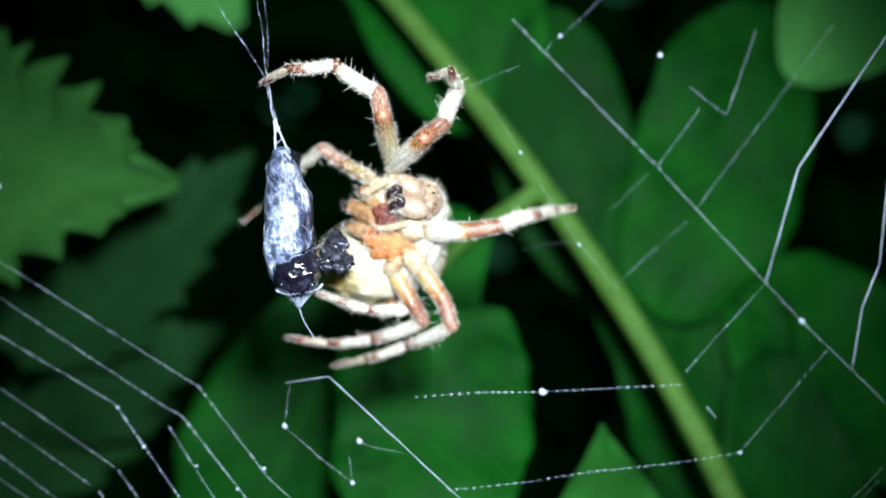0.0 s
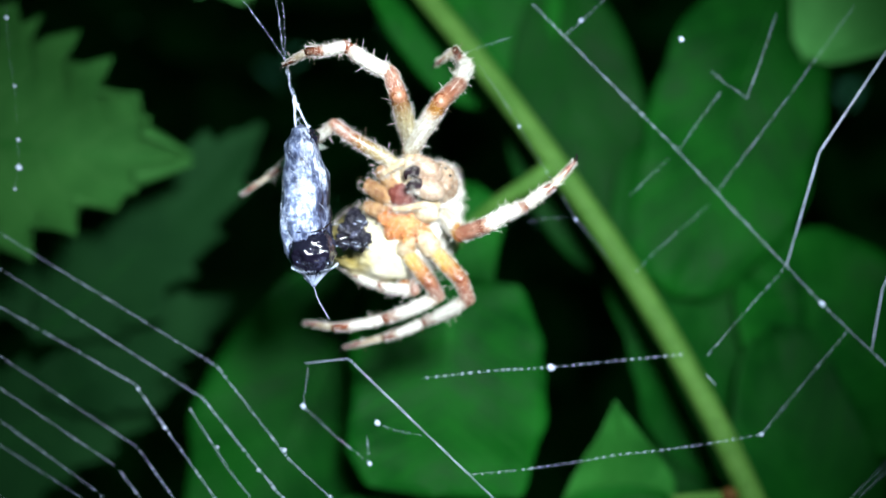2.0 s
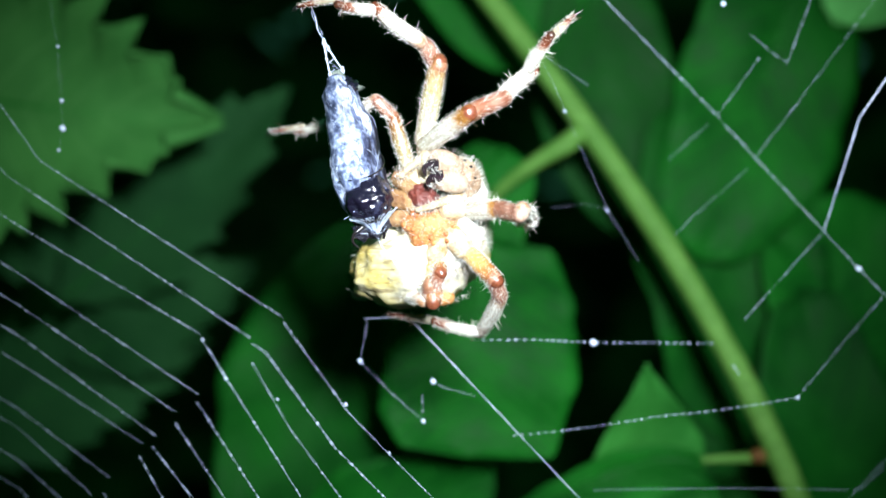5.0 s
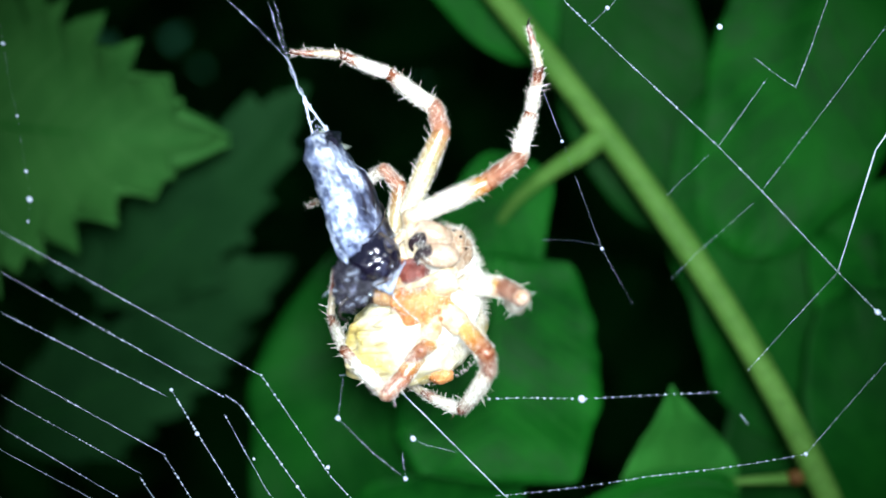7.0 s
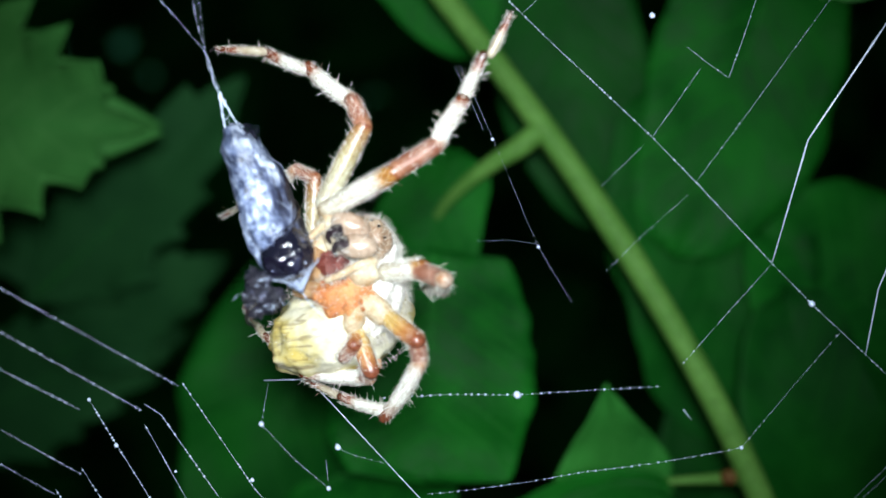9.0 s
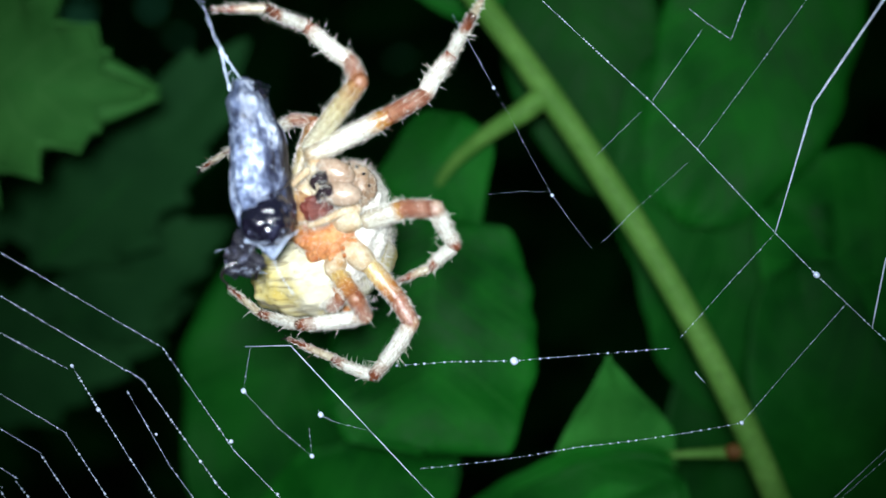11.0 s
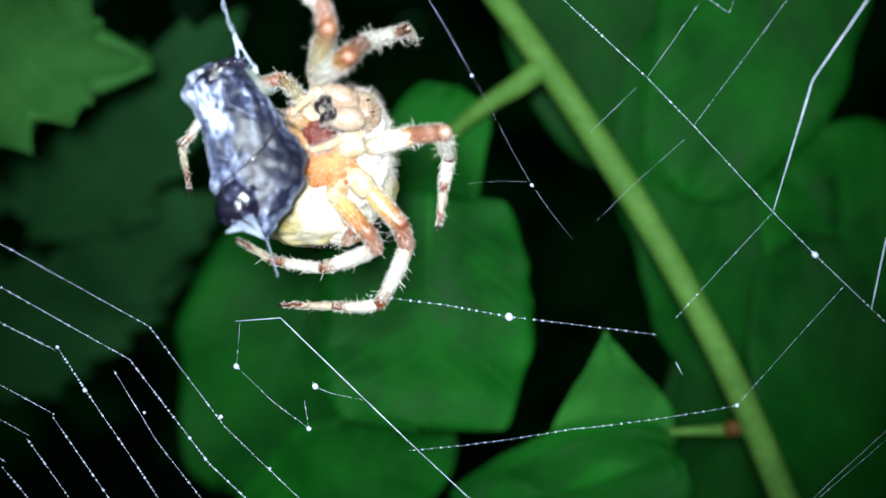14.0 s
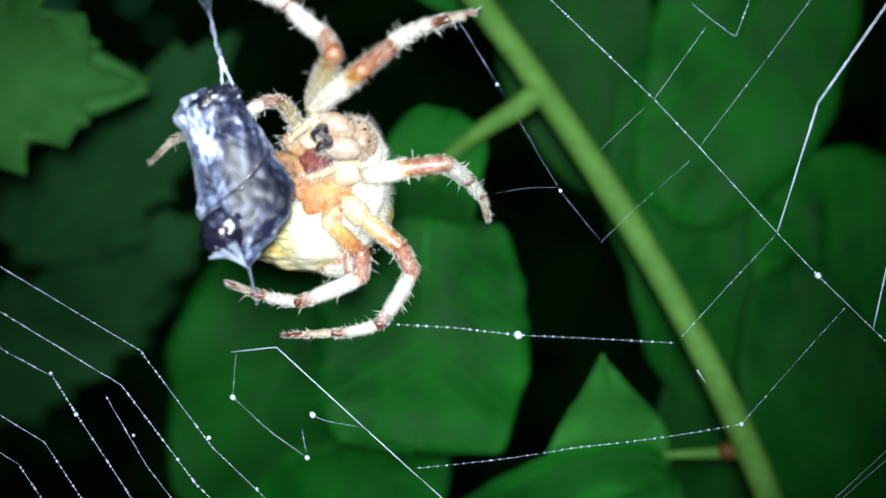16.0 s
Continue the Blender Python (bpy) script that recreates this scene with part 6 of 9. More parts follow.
    walk(leg_upper_near[4], [
        (0, pose(0.00123, -0.00269, 0.00803, -125.8, 73.2, 1.9)),
        (0.5, pose(0.00085, -0.00199, 0.00814, -136.2, 70.6, -7.8)),
        (1, pose(0.00053, -0.00152, 0.00815, -142.0, 68.9, -11.9)),
        (1.5, pose(0.00062, -0.00222, 0.00800, -119.3, 73.2, 5.3)),
        (2, pose(0.00030, -0.00142, 0.00820, -141.4, 65.6, -20.5)),
        (2.5, pose(0.00060, -0.00104, 0.00868, -78.4, 73.0, 40.4)),
        (3, pose(0.00540, -0.00182, 0.00713, 1.8, 76.1, 40.7)),
        (3.5, pose(0.00361, -0.00269, 0.00430, -37.8, 81.2, 25.7)),
        (6, pose(0.00550, -0.00376, 0.00929, 3.6, 28.2, 6.4)),
        (6.5, pose(0.00575, -0.00264, 0.00933, -3.4, 20.0, 7.0)),
        (7, pose(0.00502, -0.00122, 0.00944, 20.0, -12.2, -4.8)),
        (7.5, pose(0.00459, -0.00154, 0.00932, 20.7, -15.7, -6.2)),
        (8, pose(0.00550, -0.00232, 0.00919, 22.0, 10.6, 4.4)),
        (10.5, pose(0.00704, -0.00265, 0.00817, -19.3, 38.4, -5.0)),
        (11, pose(0.00619, -0.00087, 0.00871, -34.6, 30.2, 2.4)),
        (11.5, pose(0.00596, -0.00062, 0.00875, -35.6, 32.0, 0.9)),
        (12, pose(0.00582, -0.00050, 0.00890, -37.1, 33.7, -0.6)),
        (12.5, pose(0.00559, -0.00276, 0.00761, -52.2, 40.4, -10.3)),
        (13, pose(0.00504, -0.00147, 0.00671, -81.5, 43.2, -25.9)),
        (13.5, pose(0.00506, -0.00196, 0.00622, -90.9, 43.3, -32.1)),
        (14, pose(0.00296, -0.00192, 0.00498, -99.0, 46.3, -16.0)),
        (14.5, pose(0.00373, -0.00233, 0.00687, -58.9, 42.0, -4.1)),
        (15, pose(0.00404, -0.00223, 0.00683, -59.9, 44.6, -10.0)),
        (15.5, pose(0.00438, -0.00206, 0.00679, -60.8, 47.0, -15.6)),
        (16, pose(0.00472, -0.00198, 0.00670, -60.8, 49.4, -21.4)),
    ])
    walk(leg_side[0], [
        (0, pose(0.00127, -0.00005, 0.00025, -4.1, -79.9, -176.8)),
        (0.5, pose(0.00127, -0.00005, 0.00025, -58.0, -82.3, -159.4)),
        (1, pose(0.00127, -0.00005, 0.00025, -122.1, -81.1, -113.6)),
        (1.5, pose(0.00127, -0.00005, 0.00025, -51.0, -78.9, -169.3)),
        (2, pose(0.00127, -0.00005, 0.00025, -155.3, -64.0, -83.7)),
        (2.5, pose(0.00127, -0.00005, 0.00025, -60.8, -59.9, -117.2)),
        (3, pose(0.00127, -0.00005, 0.00025, -144.0, -34.0, -64.9)),
        (3.5, pose(0.00127, -0.00005, 0.00025, -81.8, -51.8, -133.8)),
        (6, pose(0.00127, -0.00005, 0.00025, -109.4, -50.7, -128.2)),
        (6.5, pose(0.00127, -0.00005, 0.00025, -106.1, -49.4, -118.6)),
        (7, pose(0.00127, -0.00005, 0.00025, -108.2, -47.2, -104.6)),
        (7.5, pose(0.00127, -0.00005, 0.00025, -105.9, -45.0, -82.0)),
        (8, pose(0.00127, -0.00005, 0.00025, -114.3, -59.9, -113.5)),
        (10.5, pose(0.00127, -0.00005, 0.00025, -67.6, -60.7, -109.9)),
        (11, pose(0.00127, -0.00005, 0.00025, -67.6, -58.1, -137.2)),
        (11.5, pose(0.00127, -0.00005, 0.00025, -87.1, -58.3, -131.4)),
        (12, pose(0.00127, -0.00005, 0.00025, -39.7, -55.8, -135.5)),
        (12.5, pose(0.00127, -0.00005, 0.00025, -90.9, -65.5, -86.7)),
        (13, pose(0.00127, -0.00005, 0.00025, -36.2, -46.5, -135.6)),
        (13.5, pose(0.00127, -0.00005, 0.00025, -48.9, -52.9, -125.7)),
        (14, pose(0.00127, -0.00005, 0.00025, -61.8, -57.1, -114.4)),
        (14.5, pose(0.00127, -0.00005, 0.00025, -67.9, -58.1, -110.0)),
        (15, pose(0.00127, -0.00005, 0.00025, -68.6, -58.3, -109.3)),
        (15.5, pose(0.00127, -0.00005, 0.00025, -69.1, -58.6, -107.9)),
        (16, pose(0.00127, -0.00005, 0.00025, -69.8, -58.8, -106.9)),
    ])
    walk(leg_side[1], [
        (0, pose(0.00307, -0.00008, 0.00057, -4.0, -72.2, -178.2)),
        (0.5, pose(0.00271, -0.00116, 0.00038, -19.0, -66.8, 175.6)),
        (1, pose(0.00230, -0.00155, 0.00010, -19.5, -63.7, 172.8)),
        (1.5, pose(0.00264, -0.00124, 0.00047, -45.7, -66.1, 178.2)),
        (2, pose(0.00219, -0.00145, -0.00047, -30.0, -62.0, 172.1)),
        (2.5, pose(0.00304, -0.00009, 0.00070, 6.3, -69.0, 170.5)),
        (3, pose(0.00259, -0.00035, -0.00097, -2.4, -50.2, 168.3)),
        (3.5, pose(0.00272, -0.00115, 0.00041, -68.1, -66.5, -153.9)),
        (6, pose(0.00233, -0.00149, -0.00013, -129.5, -59.0, -111.6)),
        (6.5, pose(0.00263, -0.00123, -0.00008, -126.6, -58.1, -109.4)),
        (7, pose(0.00284, -0.00089, -0.00013, -136.9, -59.4, -111.6)),
        (7.5, pose(0.00306, -0.00016, -0.00010, -129.9, -62.8, -119.2)),
        (8, pose(0.00254, -0.00131, -0.00012, -135.4, -58.1, -107.9)),
        (10.5, pose(0.00307, -0.00005, 0.00059, -109.7, -58.6, -110.7)),
        (11, pose(0.00285, -0.00089, 0.00062, -97.2, -59.2, -117.3)),
        (11.5, pose(0.00269, -0.00120, 0.00030, -98.4, -60.8, -129.8)),
        (12, pose(0.00292, -0.00007, 0.00104, -69.4, -62.4, -122.4)),
        (12.5, pose(0.00310, 0.00003, 0.00024, -79.1, -61.9, -131.3)),
        (13, pose(0.00279, -0.00007, 0.00127, -71.9, -60.2, -152.0)),
        (13.5, pose(0.00295, -0.00008, 0.00098, -33.2, -64.3, -146.7)),
        (14, pose(0.00304, -0.00005, 0.00072, -89.9, -66.4, -122.1)),
        (14.5, pose(0.00306, -0.00008, 0.00062, -70.0, -68.4, -111.2)),
        (15, pose(0.00306, -0.00008, 0.00060, -69.8, -68.4, -111.2)),
        (15.5, pose(0.00307, -0.00005, 0.00059, -69.6, -68.5, -110.6)),
        (16, pose(0.00307, -0.00003, 0.00058, -69.5, -68.5, -110.2)),
    ])
    walk(leg_side[2], [
        (0, pose(0.00460, -0.00014, 0.00106, 23.3, -66.5, -178.7)),
        (0.5, pose(0.00406, -0.00179, 0.00098, 19.8, -63.8, -176.2)),
        (1, pose(0.00358, -0.00225, 0.00077, 8.4, -60.1, -175.0)),
        (1.5, pose(0.00363, -0.00242, 0.00093, 31.0, -59.8, -174.6)),
        (2, pose(0.00330, -0.00242, 0.00018, 12.1, -54.8, -172.5)),
        (2.5, pose(0.00454, -0.00017, 0.00127, 6.5, -46.1, -170.8)),
        (3, pose(0.00379, -0.00066, 0.00006, -9.4, -39.7, -172.3)),
        (3.5, pose(0.00387, -0.00225, 0.00065, 80.8, -47.9, 157.1)),
        (6, pose(0.00317, -0.00276, -0.00066, 89.2, -48.6, 171.0)),
        (6.5, pose(0.00357, -0.00243, -0.00058, 97.7, -48.5, 170.0)),
        (7, pose(0.00349, -0.00224, -0.00073, 97.4, -49.1, 175.4)),
        (7.5, pose(0.00369, -0.00156, -0.00057, 91.5, -49.2, 178.6)),
        (8, pose(0.00331, -0.00258, -0.00073, 98.6, -48.7, 170.0)),
        (10.5, pose(0.00432, -0.00102, 0.00031, 103.2, -50.0, 177.2)),
        (11, pose(0.00419, -0.00178, 0.00052, 139.0, -21.7, 128.5)),
        (11.5, pose(0.00378, -0.00237, 0.00019, 118.5, -32.9, 147.8)),
        (12, pose(0.00446, -0.00045, 0.00131, 103.6, -38.5, 167.1)),
        (12.5, pose(0.00446, -0.00081, 0.00039, 106.1, -39.2, 170.0)),
        (13, pose(0.00389, -0.00122, 0.00152, 87.6, -40.3, 157.3)),
        (13.5, pose(0.00444, -0.00015, 0.00156, 80.9, -41.6, 149.0)),
        (14, pose(0.00440, -0.00091, 0.00072, 123.3, -42.0, 149.8)),
        (14.5, pose(0.00465, -0.00015, 0.00082, 107.9, -39.6, 136.3)),
        (15, pose(0.00466, -0.00014, 0.00081, 109.5, -39.3, 135.3)),
        (15.5, pose(0.00466, -0.00009, 0.00080, 111.0, -39.3, 135.3)),
        (16, pose(0.00466, -0.00006, 0.00079, 111.3, -39.4, 135.6)),
    ])
    walk(leg_side[3], [
        (0, pose(0.00648, 0.00079, 0.00189, 45.0, -71.9, -178.2)),
        (0.5, pose(0.00592, -0.00091, 0.00192, 19.9, -60.7, -164.7)),
        (1, pose(0.00549, -0.00176, 0.00189, -10.9, -45.4, -170.7)),
        (1.5, pose(0.00519, -0.00110, 0.00190, 34.4, -53.3, -178.2)),
        (2, pose(0.00503, -0.00171, 0.00145, -5.0, -43.2, -179.7)),
        (2.5, pose(0.00610, 0.00034, 0.00283, 29.2, -34.3, -172.8)),
        (3, pose(0.00525, -0.00084, 0.00177, -9.4, -31.0, -173.5)),
        (3.5, pose(0.00498, -0.00030, 0.00090, 106.0, -27.3, 164.6)),
        (6, pose(0.00354, -0.00053, -0.00064, 73.0, -22.6, -170.8)),
        (6.5, pose(0.00374, -0.00018, -0.00078, 82.4, -22.7, -171.3)),
        (7, pose(0.00345, 0.00001, -0.00092, 78.6, -22.6, -170.7)),
        (7.5, pose(0.00370, 0.00070, -0.00061, 77.4, -22.7, -171.4)),
        (8, pose(0.00345, -0.00034, -0.00095, 88.1, -22.7, -168.6)),
        (10.5, pose(0.00403, 0.00120, -0.00002, 88.2, -22.6, -160.7)),
        (11, pose(0.00495, -0.00036, -0.00107, 132.7, -33.6, -148.6)),
        (11.5, pose(0.00434, -0.00038, -0.00072, 117.8, -28.1, -162.8)),
        (12, pose(0.00462, 0.00176, 0.00089, 101.2, -30.7, -151.1)),
        (12.5, pose(0.00444, 0.00139, -0.00010, 101.4, -29.6, -158.5)),
        (13, pose(0.00482, 0.00084, 0.00159, 98.5, -29.0, 172.6)),
        (13.5, pose(0.00580, 0.00164, 0.00183, 113.7, -26.0, 164.2)),
        (14, pose(0.00463, 0.00114, -0.00020, 160.0, -18.6, 161.2)),
        (14.5, pose(0.00582, 0.00171, 0.00028, 161.8, 10.9, 151.5)),
        (15, pose(0.00581, 0.00171, 0.00022, 140.3, 7.1, 154.7)),
        (15.5, pose(0.00578, 0.00177, 0.00017, 127.3, 6.4, 155.6)),
        (16, pose(0.00576, 0.00180, 0.00015, 115.6, 6.5, 155.4)),
    ])
    walk(leg_side[4], [
        (0, pose(0.00756, 0.00200, 0.00225, 42.3, -77.2, -177.5)),
        (0.5, pose(0.00708, -0.00000, 0.00268, 18.0, -60.4, -150.6)),
        (1, pose(0.00668, -0.00188, 0.00303, 8.4, -39.3, -144.3)),
        (1.5, pose(0.00626, -0.00013, 0.00272, 9.5, -52.6, -147.2)),
        (2, pose(0.00615, -0.00185, 0.00266, -16.3, -27.0, -159.3)),
        (2.5, pose(0.00680, 0.00125, 0.00402, 48.4, -30.4, -163.5)),
        (3, pose(0.00611, -0.00101, 0.00317, 26.4, -41.2, -169.6)),
        (3.5, pose(0.00520, 0.00129, 0.00049, 115.1, -34.5, 162.1)),
        (6, pose(0.00348, 0.00106, -0.00019, 75.9, -31.9, -168.8)),
        (6.5, pose(0.00357, 0.00145, -0.00058, 81.4, -32.2, -171.0)),
        (7, pose(0.00332, 0.00163, -0.00062, 76.9, -31.4, -166.9)),
        (7.5, pose(0.00360, 0.00232, -0.00028, 79.3, -32.8, -174.1)),
        (8, pose(0.00315, 0.00129, -0.00090, 77.6, -31.6, -166.4)),
        (10.5, pose(0.00350, 0.00276, 0.00003, 93.8, -33.8, -149.0)),
        (11, pose(0.00379, 0.00035, -0.00200, 119.4, -47.6, -125.6)),
        (11.5, pose(0.00356, 0.00091, -0.00140, 113.7, -42.6, -156.9)),
        (12, pose(0.00370, 0.00310, 0.00061, 91.7, -45.0, -135.9)),
        (12.5, pose(0.00370, 0.00284, -0.00038, 99.6, -45.2, -164.0)),
        (13, pose(0.00491, 0.00248, 0.00137, 102.5, -44.2, -172.3)),
        (13.5, pose(0.00593, 0.00318, 0.00123, 147.4, -42.2, -174.0)),
        (14, pose(0.00434, 0.00184, -0.00167, 178.1, -8.8, -175.4)),
        (14.5, pose(0.00633, 0.00202, -0.00126, 138.3, -4.2, -179.6)),
        (15, pose(0.00641, 0.00260, -0.00104, 136.8, -0.5, 176.9)),
        (15.5, pose(0.00642, 0.00293, -0.00082, 135.1, 2.9, 173.6)),
        (16, pose(0.00645, 0.00313, -0.00056, 132.5, 6.3, 169.8)),
    ])
    walk(leg_hind_near[0], [
        (0, pose(0.00102, 0.00025, -0.00157, 175.7, -43.8, -0.5)),
        (0.5, pose(0.00102, 0.00025, -0.00157, 175.4, -46.0, -0.3)),
        (1, pose(0.00102, 0.00025, -0.00157, 177.8, -48.2, -0.2)),
        (1.5, pose(0.00102, 0.00025, -0.00157, 164.7, -51.3, 1.1)),
        (2, pose(0.00102, 0.00025, -0.00157, 156.8, -53.8, 2.8)),
        (2.5, pose(0.00102, 0.00025, -0.00157, 174.3, -50.9, 2.3)),
        (3, pose(0.00102, 0.00025, -0.00157, 159.5, -48.0, 0.6)),
        (3.5, pose(0.00102, 0.00025, -0.00157, 179.1, -52.7, 0.7)),
        (6, pose(0.00102, 0.00025, -0.00157, 155.5, -40.5, -8.7)),
        (6.5, pose(0.00102, 0.00025, -0.00157, 143.0, -53.3, 3.3)),
        (7, pose(0.00102, 0.00025, -0.00157, 146.0, -42.0, -10.3)),
        (7.5, pose(0.00102, 0.00025, -0.00157, 178.0, -44.8, -10.2)),
        (8, pose(0.00102, 0.00025, -0.00157, 159.4, -42.2, -11.5)),
        (10.5, pose(0.00102, 0.00025, -0.00157, 151.8, -57.1, -1.2)),
        (11, pose(0.00102, 0.00025, -0.00157, -179.8, -38.0, -1.1)),
        (11.5, pose(0.00102, 0.00025, -0.00157, 167.3, -44.8, 0.8)),
        (12, pose(0.00102, 0.00025, -0.00157, 161.2, -51.1, 3.8)),
        (12.5, pose(0.00102, 0.00025, -0.00157, 179.1, -37.8, 3.5)),
        (13, pose(0.00102, 0.00025, -0.00157, 171.5, -42.5, 4.4)),
        (13.5, pose(0.00102, 0.00025, -0.00157, 167.5, -47.3, 5.8)),
        (14, pose(0.00102, 0.00025, -0.00157, 178.7, -41.4, 5.6)),
        (14.5, pose(0.00102, 0.00025, -0.00157, 176.6, -46.3, 6.0)),
        (15, pose(0.00102, 0.00025, -0.00157, 176.0, -47.8, 6.1)),
        (15.5, pose(0.00102, 0.00025, -0.00157, 176.2, -49.4, 6.3)),
        (16, pose(0.00102, 0.00025, -0.00157, 176.7, -51.2, 6.5)),
    ])
    walk(leg_hind_near[1], [
        (0, pose(0.00247, 0.00008, -0.00309, 173.2, -25.0, -0.3)),
        (0.5, pose(0.00252, 0.00008, -0.00303, -161.2, -25.2, -0.3)),
        (1, pose(0.00258, 0.00017, -0.00298, -141.4, -25.0, -0.2)),
        (1.5, pose(0.00261, -0.00027, -0.00284, -146.2, -27.2, -1.8)),
        (2, pose(0.00262, -0.00050, -0.00272, -151.6, -28.9, -2.8)),
        (2.5, pose(0.00265, 0.00011, -0.00290, 175.2, -33.1, -2.4)),
        (3, pose(0.00249, -0.00047, -0.00289, -168.2, -34.0, -2.7)),
        (3.5, pose(0.00269, 0.00024, -0.00285, -143.4, -27.7, 3.0)),
        (6, pose(0.00211, -0.00080, -0.00303, -129.0, -28.2, 2.4)),
        (6.5, pose(0.00243, -0.00093, -0.00258, -142.3, -18.0, 11.5)),
        (7, pose(0.00195, -0.00111, -0.00287, -125.2, -20.6, 7.6)),
        (7.5, pose(0.00246, -0.00008, -0.00307, -138.5, -8.2, 19.5)),
        (8, pose(0.00217, -0.00074, -0.00303, -139.3, -10.9, 17.2)),
        (10.5, pose(0.00255, -0.00077, -0.00258, -149.0, -20.8, 11.2)),
        (11, pose(0.00231, 0.00024, -0.00323, 172.0, -25.8, 12.0)),
        (11.5, pose(0.00247, -0.00019, -0.00303, -155.2, -31.2, 9.3)),
        (12, pose(0.00261, -0.00032, -0.00283, -139.8, -34.0, 6.5)),
        (12.5, pose(0.00231, 0.00030, -0.00324, -158.3, -21.2, 12.7)),
        (13, pose(0.00244, 0.00005, -0.00311, -164.3, -19.3, 13.2)),
        (13.5, pose(0.00256, -0.00005, -0.00297, -147.1, -19.3, 13.2)),
        (14, pose(0.00240, 0.00034, -0.00315, -143.0, -22.7, 10.5)),
        (14.5, pose(0.00254, 0.00029, -0.00302, 175.3, -23.2, 10.6)),
        (15, pose(0.00258, 0.00028, -0.00298, -178.6, -25.8, 10.5)),
        (15.5, pose(0.00262, 0.00029, -0.00294, -172.5, -27.9, 10.2)),
        (16, pose(0.00266, 0.00032, -0.00289, -169.3, -29.7, 9.8)),
    ])
    walk(leg_hind_near[2], [
        (0, pose(0.00299, -0.00007, -0.00421, -140.9, 53.7, 0.8)),
        (0.5, pose(0.00303, 0.00047, -0.00410, -141.0, 53.2, 0.1)),
        (1, pose(0.00300, 0.00094, -0.00386, -141.0, 53.0, -0.2)),
        (1.5, pose(0.00310, 0.00040, -0.00376, -143.2, 51.0, -2.6)),
        (2, pose(0.00317, 0.00007, -0.00367, -145.4, 49.9, -3.9)),
        (2.5, pose(0.00332, -0.00002, -0.00393, -146.6, 48.6, -5.2)),
        (3, pose(0.00318, -0.00025, -0.00390, -134.5, 47.5, -7.0)),
        (3.5, pose(0.00311, 0.00101, -0.00373, -138.5, 45.8, -9.2)),
        (6, pose(0.00244, 0.00018, -0.00372, -119.5, 44.8, -12.0)),
        (6.5, pose(0.00258, -0.00013, -0.00351, -133.1, 42.9, -14.8)),
        (7, pose(0.00207, -0.00007, -0.00354, -133.9, 46.8, -9.5)),
        (7.5, pose(0.00231, 0.00074, -0.00399, -120.3, 50.3, -1.5)),
        (8, pose(0.00210, 0.00009, -0.00396, -134.5, 47.8, -5.6)),
        (10.5, pose(0.00280, -0.00007, -0.00358, -159.7, 42.4, -8.6)),
        (11, pose(0.00287, 0.00018, -0.00434, -161.4, 41.2, -9.1)),
        (11.5, pose(0.00296, 0.00042, -0.00400, -161.0, 37.2, -11.0)),
        (12, pose(0.00304, 0.00054, -0.00361, -165.7, 30.7, -13.1)),
        (12.5, pose(0.00261, 0.00084, -0.00431, 179.6, 27.6, -13.0)),
        (13, pose(0.00275, 0.00047, -0.00424, -169.5, 29.0, -12.8)),
        (13.5, pose(0.00274, 0.00069, -0.00395, -174.8, 26.5, -13.0)),
        (14, pose(0.00264, 0.00115, -0.00407, -160.4, 31.6, -11.0)),
        (14.5, pose(0.00304, 0.00028, -0.00416, -164.2, 33.6, -10.3)),
        (15, pose(0.00310, 0.00040, -0.00410, -161.9, 34.3, -10.1)),
        (15.5, pose(0.00315, 0.00055, -0.00403, -160.1, 35.2, -9.7)),
        (16, pose(0.00321, 0.00065, -0.00395, -157.5, 36.2, -9.1)),
    ])
